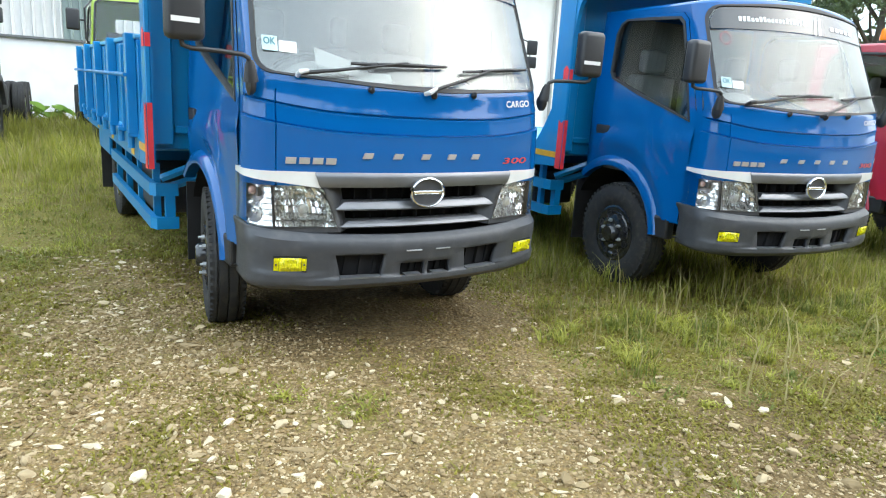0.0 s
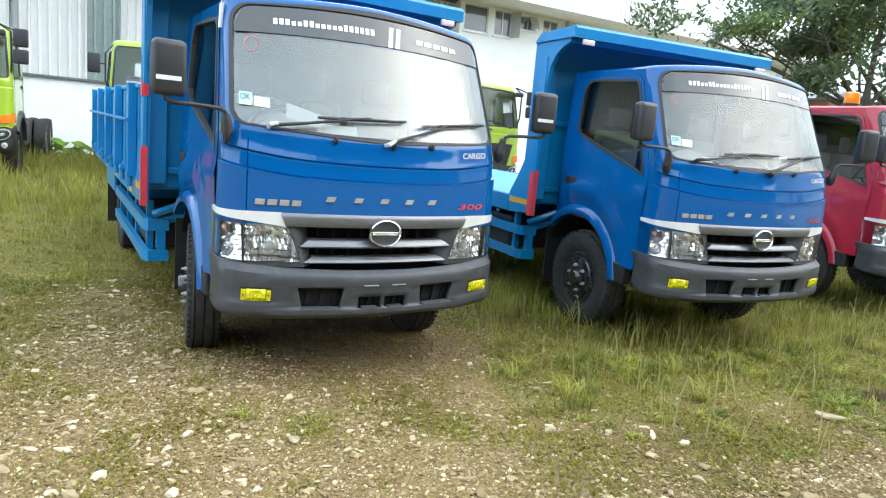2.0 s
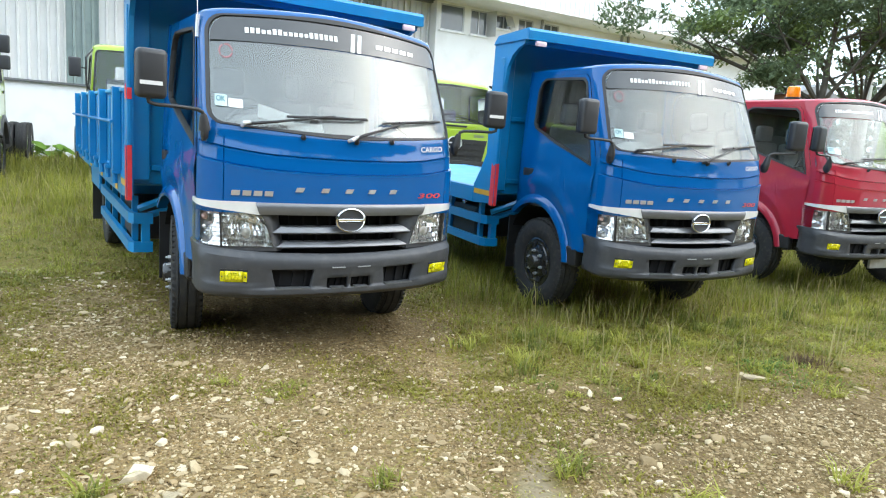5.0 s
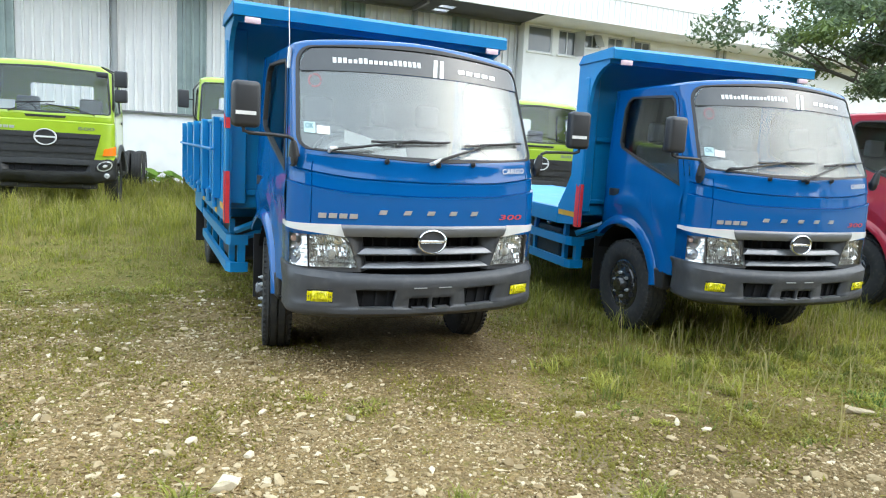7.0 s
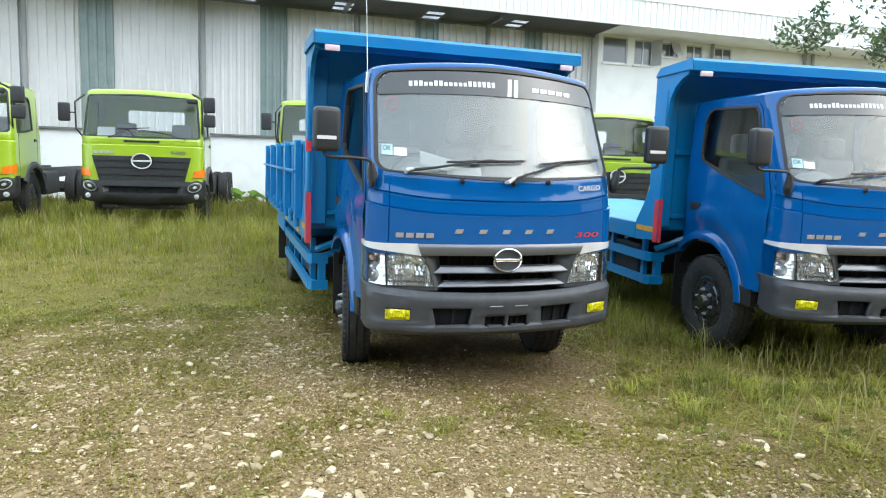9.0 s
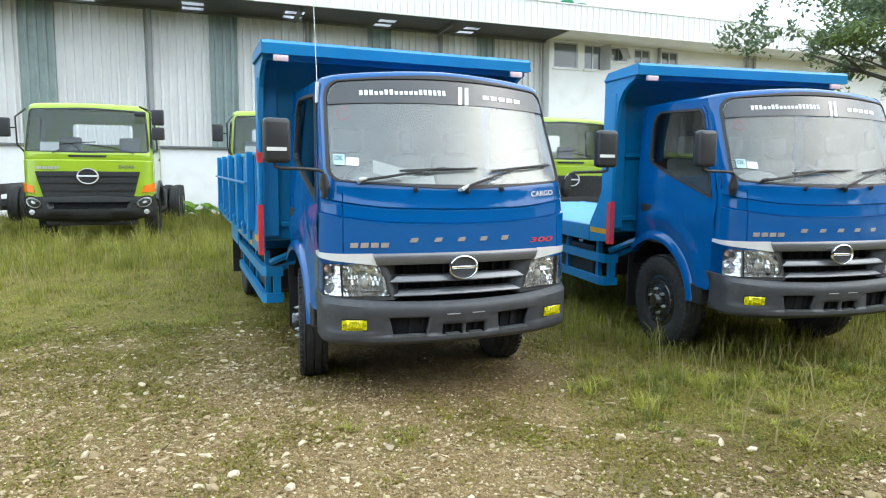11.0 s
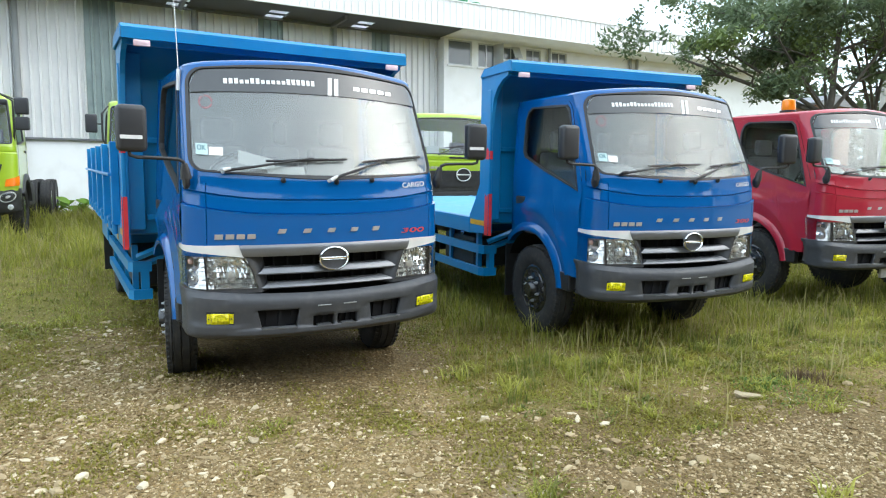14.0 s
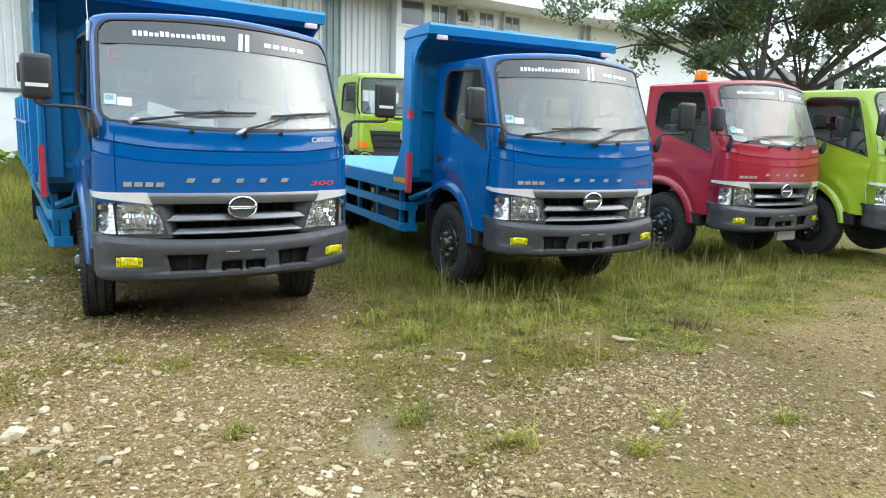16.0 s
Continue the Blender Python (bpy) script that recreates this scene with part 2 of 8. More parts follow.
def lathe(bm, profile, sides=40, axis="x", centre=(0, 0, 0), cap=True):
    """A profile of (along, radius) turned round an axis."""
    rings = []
    c = Vector(centre)
    for u, r in profile:
        ring = []
        for k in range(sides):
            t = 2 * math.pi * k / sides
            v = (u, r * math.cos(t), r * math.sin(t)) if axis == "x" else ((r * math.cos(t), u, r * math.sin(t)) if axis == "y" else (r * math.cos(t), r * math.sin(t), u))
            ring.append(bm.verts.new(c + Vector(v)))
        rings.append(ring)
    for a, b in zip(rings, rings[1:]):
        for k in range(sides):
            bm.faces.new((a[k], a[(k + 1) % sides], b[(k + 1) % sides], b[k]))
    if cap and profile[0][1] > 1e-4:
        bm.faces.new(rings[0])
    if cap and profile[-1][1] > 1e-4:
        bm.faces.new(rings[-1][::-1])
    return bm


def rounded(x0, x1, z0, z1, r, n=6):
    """A rounded rectangle as a loop of 2D points, the same count on every corner."""
    rs = r if isinstance(r, (list, tuple)) else [r] * 4
    pts = []
    for (cx, cz, a0), q in zip(((x1, z1, 0), (x0, z1, 90), (x0, z0, 180), (x1, z0, 270)), rs):
        ox, oz = cx - q if cx == x1 else cx + q, cz - q if cz == z1 else cz + q
        for k in range(n + 1):
            a = radians(a0 + 90 * k / n)
            pts.append((ox + q * math.cos(a), oz + q * math.sin(a)))
    return pts


def refine(loop, step):
    out = []
    for (a, b), (c, d) in zip(loop, loop[1:] + loop[:1]):
        k = max(1, int(math.ceil(math.hypot(c - a, d - b) / step)))
        out += [(a + (c - a) * i / k, b + (d - b) * i / k) for i in range(k)]
    return out


_TEXT = {}


def lettering(body, size):
    """Flat mesh points and faces of a word in the built-in font, from its lower left corner."""
    if (body, size) not in _TEXT:
        cu = bpy.data.curves.new("word", "FONT")
        cu.body, cu.size, cu.resolution_u, cu.offset = body, size, 3, 0.018
        ob = bpy.data.objects.new("word", cu)
        scene.collection.objects.link(ob)
        dg = bpy.context.evaluated_depsgraph_get()
        me = bpy.data.meshes.new_from_object(ob.evaluated_get(dg))
        _TEXT[body, size] = ([tuple(v.co) for v in me.vertices], [tuple(p.vertices) for p in me.polygons])
        bpy.data.objects.remove(ob)
        bpy.data.curves.remove(cu)
        bpy.data.meshes.remove(me)
    return _TEXT[body, size]


# ---- shared vehicle shapes ----
def lerp(table, z):
    if z <= table[0][0]:
        return table[0][1]
    for (a, u), (b, v) in zip(table, table[1:]):
        if z <= b:
            k = (z - a) / (b - a)
            k = k * k * (3 - 2 * k) if len(table) > 4 else k
            return u + (v - u) * k
    return table[-1][1]


def make_skin(width, front, bulge, corner, warp):
    """A bowed front with rounded corners. s runs across it and round onto the sides, z up; off pushes outwards."""
    def raw(s, z):
        w, yf, sg = lerp(width, z), lerp(front, z), (1 if s >= 0 else -1)
        a0 = math.atan(2 * bulge / (w - corner * 0.77))
        fl = w - corner * (1 - math.sin(a0))
        arc = corner * (math.pi / 2 - a0)
        base = width[0][1] - corner * (1 - math.sin(a0))
        t = abs(s)
        if t <= base:
            x = t / base * fl
            y = yf + bulge * (x / fl) ** 2
        elif t <= base + arc:
            a = a0 + (t - base) / corner
            x, y = fl + corner * (math.sin(a) - math.sin(a0)), yf + bulge + corner * (math.cos(a0) - math.cos(a))
        else:
            x, y = w, yf + bulge + corner * math.cos(a0) + t - base - arc
        return Vector((sg * x, y, z + lerp(warp, z) * (1 - min(1, x / w) ** 2)))

    def skin(s, z, off=0.0):
        p = raw(s, z)
        if off:
            n = (raw(s + 1e-3, z) - raw(s - 1e-3, z)).cross(raw(s, z + 1e-3) - raw(s, z - 1e-3)).normalized()
            p = p + n * off
        return p
    return skin


def side_end(width, front, bulge, corner):
    """How far s runs to the end of the corner, and the y there for a height."""
    w = width[0][1]
    a0 = math.atan(2 * bulge / (w - corner * 0.77))
    s = w - corner * (1 - math.sin(a0)) + corner * (math.pi / 2 - a0)
    return s, lambda z: lerp(front, z) + bulge + corner * math.cos(a0)


def between(q):
    """Maps u, v from 0 to 1 into the four-cornered field q."""
    def at(u, v):
        return ((q[0][0] * (1 - u) + q[1][0] * u) * (1 - v) + (q[3][0] * (1 - u) + q[2][0] * u) * v, (q[0][1] * (1 - u) + q[1][1] * u) * (1 - v) + (q[3][1] * (1 - u) + q[2][1] * u) * v)
    return at


def map_plate(bm, skin, at, n, m, d0, d1):
    """A plate on a skin over the field at(u, v), its outer face at d1 and its edges down to d0."""
    g = []
    for j in range(m + 1):
        row = []
        for i in range(n + 1):
            s, z = at(i / n, j / m)
            row.append((bm.verts.new(skin(s, z, d1)), s, z))
        g.append(row)
    for j in range(m):
        for i in range(n):
            bm.faces.new((g[j][i][0], g[j][i + 1][0], g[j + 1][i + 1][0], g[j + 1][i][0]))
    rim = g[0] + [r[-1] for r in g[1:]] + g[-1][-2::-1] + [r[0] for r in g[-2:0:-1]]
    low = [bm.verts.new(skin(s, z, d0)) for _, s, z in rim]
    for i in range(len(rim)):
        k = (i + 1) % len(rim)
        bm.faces.new((rim[i][0], low[i], low[k], rim[k][0]))
    return bm


def quad_plate(bm, skin, q, n, m, d0, d1):
    """A plate on a skin between four (s, z) corners."""
    return map_plate(bm, skin, between(q), n, m, d0, d1)


def facet_dish(bm, skin, at, nu, nv, depth, puff, lean=(0.0, 0.0), sub=3):
    """A lamp reflector or pressed lens behind a skin: rows of small pillow facets, each leaning back by its own amount."""
    rg = random.Random(nu * 100 + nv)
    for b in range(nv):
        for a in range(nu):
            tip = rg.uniform(*lean) if rg.random() > 0.10 else lean[0] * 0.3
            side = rg.uniform(-0.25, 0.25) * lean[1]
            g = []
            for j in range(sub + 1):
                row = []
                for i in range(sub + 1):
                    u, v, fu, fv = (a + i / sub) / nu, (b + j / sub) / nv, i / sub, j / sub
                    hump = (1 - (2 * fu - 1) ** 2) * (0.4 + 0.6 * (1 - (2 * fv - 1) ** 2))
                    s, z = at(u, v)
                    row.append(bm.verts.new(skin(s, z, puff * hump - depth(u, v) - tip * fv - side * fu)))
                g.append(row)
            for r0, r1 in zip(g, g[1:]):
                for i in range(sub):
                    bm.faces.new((r0[i], r0[i + 1], r1[i + 1], r1[i]))
    return bm


def bulged(bm, skin, q, n, m, back, front, bulge):
    """A plate on a skin whose face swells between its lower and upper edge, with closed edges."""
    def at(u, v):
        return ((q[0][0] * (1 - u) + q[1][0] * u) * (1 - v) + (q[3][0] * (1 - u) + q[2][0] * u) * v, (q[0][1] * (1 - u) + q[1][1] * u) * (1 - v) + (q[3][1] * (1 - u) + q[2][1] * u) * v)
    rows = [[bm.verts.new(skin(*at(i / n, 0.0), back)) for i in range(n + 1)]]
    for j in range(m + 1):
        v = j / m
        rows.append([bm.verts.new(skin(*at(i / n, v), front + bulge * (1 - abs(2 * v - 1) ** 2.5) * (1.0 if v > 0.5 else 0.85 + 0.3 * v))) for i in range(n + 1)])
    rows.append([bm.verts.new(skin(*at(i / n, 1.0), back)) for i in range(n + 1)])
    for r0, r1 in zip(rows, rows[1:]):
        for i in range(n):
            bm.faces.new((r0[i], r0[i + 1], r1[i + 1], r1[i]))
    bm.faces.new([r[0] for r in rows])
    bm.faces.new([r[-1] for r in rows][::-1])
    return bm


def mirror_q(q):
    return [(-s, z) for s, z in q]


def ray_loop(loop, c, ang):
    """Where a ray from c at an angle leaves a closed loop."""
    dx, dy = math.cos(ang), math.sin(ang)
    best = None
    for (ax, ay), (bx, by) in zip(loop, loop[1:] + loop[:1]):
        ex, ey = bx - ax, by - ay
        den = dx * ey - dy * ex
        if abs(den) < 1e-12:
            continue
        t = ((ax - c[0]) * ey - (ay - c[1]) * ex) / den
        u = ((ax - c[0]) * dy - (ay - c[1]) * dx) / den
        if t > 0 and -1e-6 <= u <= 1 + 1e-6 and (best is None or t > best):
            best = t
    return (c[0] + dx * best, c[1] + dy * best)


def ring_patch(bm, outer, inner, f, rows=4, c=None, extra=48):
    """A sheet between an outer loop and a hole, mapped by f(u, v)."""
    c = c or (sum(p[0] for p in inner) / len(inner), sum(p[1] for p in inner) / len(inner))
    angs = sorted({round(math.atan2(p[1] - c[1], p[0] - c[0]), 4) for p in outer + inner} | {round(-math.pi + 2 * math.pi * k / extra, 4) for k in range(extra)})
    keep = [angs[0]]
    for a in angs[1:]:
        if a - keep[-1] > 0.004:
            keep.append(a)
    cols = []
    for a in keep:
        o, i = ray_loop(outer, c, a), ray_loop(inner, c, a)
        cols.append([bm.verts.new(f(i[0] + (o[0] - i[0]) * k / rows, i[1] + (o[1] - i[1]) * k / rows)) for k in range(rows + 1)])
    for j in range(len(cols)):
        p, q = cols[j], cols[(j + 1) % len(cols)]
        for k in range(rows):
            bm.faces.new((p[k], p[k + 1], q[k + 1], q[k]))
    return bm


def disc_patch(bm, loop, f, rows=5, extra=40):
    """A filled loop, mapped by f(u, v), with rings inside it so that it follows a curve."""
    c = (sum(p[0] for p in loop) / len(loop), sum(p[1] for p in loop) / len(loop))
    angs = [-math.pi + 2 * math.pi * k / extra for k in range(extra)]
    angs = sorted(set(round(a, 4) for a in angs) | {round(math.atan2(p[1] - c[1], p[0] - c[0]), 4) for p in loop})
    mid = bm.verts.new(f(*c))
    cols = []
    for a in angs:
        o = ray_loop(loop, c, a)
        cols.append([bm.verts.new(f(c[0] + (o[0] - c[0]) * k / rows, c[1] + (o[1] - c[1]) * k / rows)) for k in range(1, rows + 1)])
    for j in range(len(cols)):
        p, q = cols[j], cols[(j + 1) % len(cols)]
        bm.faces.new((mid, p[0], q[0]))
        for k in range(rows - 1):
            bm.faces.new((p[k], p[k + 1], q[k + 1], q[k]))
    return bm


def frame_strip(bm, loop, grow, f0, f1):
    """A raised border along a loop: inner edge on the loop, outer edge scaled outwards, with depth."""
    c = (sum(p[0] for p in loop) / len(loop), sum(p[1] for p in loop) / len(loop))
    def out(p):
        d = math.hypot(p[0] - c[0], p[1] - c[1])
        return (p[0] + (p[0] - c[0]) / d * grow, p[1] + (p[1] - c[1]) / d * grow)
    a = [bm.verts.new(f0(*p)) for p in loop]
    b = [bm.verts.new(f1(*p)) for p in loop]
    d = [bm.verts.new(f1(*out(p))) for p in loop]
    e = [bm.verts.new(f0(*out(p))) for p in loop]
    n = len(loop)
    for i in range(n):
        k = (i + 1) % n
        for u, v in ((a, b), (b, d), (d, e)):
            bm.faces.new((u[i], u[k], v[k], v[i]))
    return bm


def word_on(skin, body, s0, s1, z0, z1, off):
    """A word laid on a skin inside a rectangle."""
    vs, fs = lettering(body, 1.0)
    xs, ys = [v[0] for v in vs], [v[1] for v in vs]
    kx, ky = (s1 - s0) / (max(xs) - min(xs)), (z1 - z0) / (max(ys) - min(ys))
    return mesh_of("word", [skin(s0 + (v[0] - min(xs)) * kx, z0 + (v[1] - min(ys)) * ky, off) for v in vs], fs)


def wheel(parent, x, y, z, r, width, side, studs=6, dish=0.06, dual=False, steer=0.0):
    """A tyre with tread blocks, a dished rim and its nuts. side is -1 or 1, towards the outside."""
    bm = bmesh.new()
    h, ri = width / 2, r * 0.52
    prof = [(-h * 0.72, ri), (-h * 0.9, ri + 0.02), (-h, r * 0.74), (-h * 0.96, r * 0.90), (-h * 0.82, r * 0.965), (-h * 0.6, r * 0.99), (-h * 0.58, r * 0.97), (-h * 0.5, r * 0.97), (-h * 0.48, r), (-h * 0.05, r), (-h * 0.03, r * 0.975),
            (h * 0.03, r * 0.975), (h * 0.05, r), (h * 0.48, r), (h * 0.5, r * 0.97), (h * 0.58, r * 0.97), (h * 0.6, r * 0.99), (h * 0.82, r * 0.965), (h * 0.96, r * 0.90), (h, r * 0.74), (h * 0.9, ri + 0.02), (h * 0.72, ri)]
    lathe(bm, prof, 56, "x", (x, y, z))
    for k in range(56):
        a = 2 * math.pi * k / 56
        for e in (-1, 1):
            m = Matrix.Translation((x + e * h * 0.74, y, z)) @ Matrix.Rotation(a, 4, "X")
            box(bm, -h * 0.20, h * 0.20, -0.012, 0.012, r * 0.93, r * 0.978, m=m)
    tyre = smooth(part("tyre", bm, RUBBER, parent), 35)
    bm = bmesh.new()
    o = side * h * 0.72
    d = side * (h * 0.72 - dish)
    lathe(bm, [(o + side * 0.012, ri + 0.012), (o + side * 0.016, ri - 0.004), (o - side * 0.01, ri - 0.016), (d + side * 0.01, ri * 0.80), (d, ri * 0.72), (d + side * 0.012, ri * 0.60), (d + side * 0.012, ri * 0.36), (d + side * 0.05, ri * 0.33), (d + side * 0.065, ri * 0.27), (d + side * 0.066, 0.001)], 40, "x", (x, y, z))
    rim = smooth(part("rim", bm, RIM, tyre, "black steel disc rim"), 35)
    for k in range(studs):
        a = 2 * math.pi * (k + 0.3) / studs
        bm = bmesh.new()
        c = (x + d + side * 0.012, y + ri * 0.49 * math.cos(a), z + ri * 0.49 * math.sin(a))
        lathe(bm, [(0, 0.0145), (side * 0.018, 0.0145), (side * 0.020, 0.009), (side * 0.034, 0.008), (side * 0.035, 0.001)], 6, "x", c)
        part("wheel_nut", bm, LAMP_CASE, rim, "dull steel wheel nut")
    for k in range(8):
        a = 2 * math.pi * (k + 0.5) / 8
        bm = bmesh.new()
        lathe(bm, [(side * -0.002, 0.027), (side * 0.007, 0.027), (side * 0.007, 0.022), (side * 0.001, 0.021), (side * 0.001, 0.001)], 12, "x", (x + d + side * 0.006, y + ri * 0.75 * math.cos(a), z + ri * 0.75 * math.sin(a)))
        part("vent_hole", bm, BLACK, rim)
    if dual:
        bm = bmesh.new()
        lathe(bm, prof, 40, "x", (x - side * (width + 0.03), y, z))
        smooth(part("inner_tyre", bm, RUBBER, parent), 35)
    if steer:
        m = Matrix.Translation((x, y, z)) @ Matrix.Rotation(radians(steer), 4, "Z") @ Matrix.Translation((-x, -y, -z))
        for ob in [tyre] + list(tyre.children) + list(rim.children):
            ob.data.transform(m)


def wiper(parent, skin, s0, z0, s1, z1, blade_a, blade_b, pale=False):
    """A wiper at rest: a pale-based arm from its pivot and a black blade along the glass foot."""
    bm = bmesh.new()
    pts = [skin(s0 + (s1 - s0) * k / 6, z0 + (z1 - z0) * k / 6, 0.035 + 0.012 * math.sin(math.pi * k / 6)) for k in range(7)]
    tube(bm, pts, [0.011, 0.010, 0.009, 0.008, 0.007, 0.006, 0.006], 6)
    arm = part("wiper_arm", bm, BLACK, parent, "black wiper arm")
    bm = bmesh.new()
    tube(bm, [skin(s0 - 0.012, z0 - 0.003, 0.012), skin(s0 - 0.004, z0, 0.05), skin(s0 + 0.034 * (1 if s1 > s0 else -1), z0 + 0.009, 0.052)], [0.012, 0.013, 0.009], 8)
    part("pivot_cap", bm, SILVER if pale else BLACK, arm, "pale pivot cap" if pale else "")
    bm = bmesh.new()
    pts = [skin(blade_a[0] + (blade_b[0] - blade_a[0]) * k / 8, blade_a[1] + (blade_b[1] - blade_a[1]) * k / 8, 0.022) for k in range(9)]
    tube(bm, pts, 0.008, 5)
    pts = [skin(blade_a[0] + (blade_b[0] - blade_a[0]) * (0.25 + k / 8), blade_a[1] + (blade_b[1] - blade_a[1]) * (0.25 + k / 8), 0.034) for k in range(5)]
    tube(bm, pts, 0.007, 5)
    part("wiper_blade", bm, BLACK, arm)


def mirror_head(parent, cx, cy, z0, z1, w, depth, turn, sticker=True):
    bm = bmesh.new()
    m = Matrix.Translation((cx, cy, (z0 + z1) / 2)) @ Matrix.Rotation(turn, 4, "Z")
    h = (z1 - z0) / 2
    box(bm, -w / 2, w / 2, -depth / 2, depth / 2, -h, h, 0.03, 4, m)
    head = smooth(part("mirror_head", bm, MIRROR_CASE, parent, "dark grey rounded mirror housing"), 50)
    bm = bmesh.new()
    box(bm, -w / 2 + 0.012, w / 2 - 0.012, depth / 2, depth / 2 + 0.003, -h + 0.012, h - 0.012, m=m)
    part("mirror_glass", bm, CHROME, head, "mirror glass")
    if sticker:
        bm = bmesh.new()
        box(bm, -w * 0.42, w * 0.30, -depth / 2 - 0.003, -depth / 2, -h * 0.46, -h * 0.30, m=m)
        part("sticker", bm, WHITE_INK, head, "small pale sticker")
    return head


# ---- the light truck ----
CAB_W = [(0.0, 0.86), (1.30, 0.86), (2.08, 0.812)]
CAB_F = [(0.50, 0.05), (1.20, 0.055), (1.42, 0.085), (2.08, 0.375)]
CAB_WARP = [(1.05, 0.0), (1.20, -0.035), (1.46, -0.035), (2.08, 0.050)]
cab_skin = make_skin(CAB_W, CAB_F, 0.095, 0.15, CAB_WARP)
CAB_S, cab_end = side_end(CAB_W, CAB_F, 0.095, 0.15)
BUM_W = [(0.0, 0.874), (2.0, 0.874)]
BUM_F = [(0.405, 0.03), (0.445, 0.0), (0.60, -0.012), (0.675, -0.008), (0.712, 0.03)]
BUM_WARP = [(0.40, 0.0), (0.50, -0.008), (0.60, -0.02), (0.70, -0.035)]
bum_skin = make_skin(BUM_W, BUM_F, 0.105, 0.16, BUM_WARP)
BUM_S, _ = side_end(BUM_W, BUM_F, 0.105, 0.16)
CAB_BACK = 1.52
ARCH = (1.16, 0.375, 0.54)


def cab_front_relief(s, z):
    d = lerp([(0.92, 0.016), (1.180, 0.013), (1.1951, 0.015), (1.2021, -0.006), (1.2091, 0.001), (1.276, 0.001), (1.283, 0.003), (1.290, -0.008), (1.297, 0.004), (1.34, 0.0)], z)
    if abs(abs(s) - 0.752) < 0.002:
        d -= 0.008
    return d


def crease_lift(s, z):
    """The creases climb towards the corners."""
    return 0.045 * max(0.0, (abs(s) - 0.45) / 0.55) ** 1.6 * min(1.0, max(0.0, (z - 1.06) / 0.12)) * min(1.0, max(0.0, (1.375 - z) / 0.06))


def lamp_field(sg):
    """The field of the main headlamp lens; its inner edge leans over and rounds off at the top."""
    def at(u, v):
        sl, sr = -0.752 - 0.013 * v, -0.468 - 0.014 * v - 0.058 * v ** 4
        zb, zt = 0.716 - 0.004 * u, 0.932 - 0.028 * u
        return -sg * (sl + (sr - sl) * u), zb + (zt - zb) * v
    return at


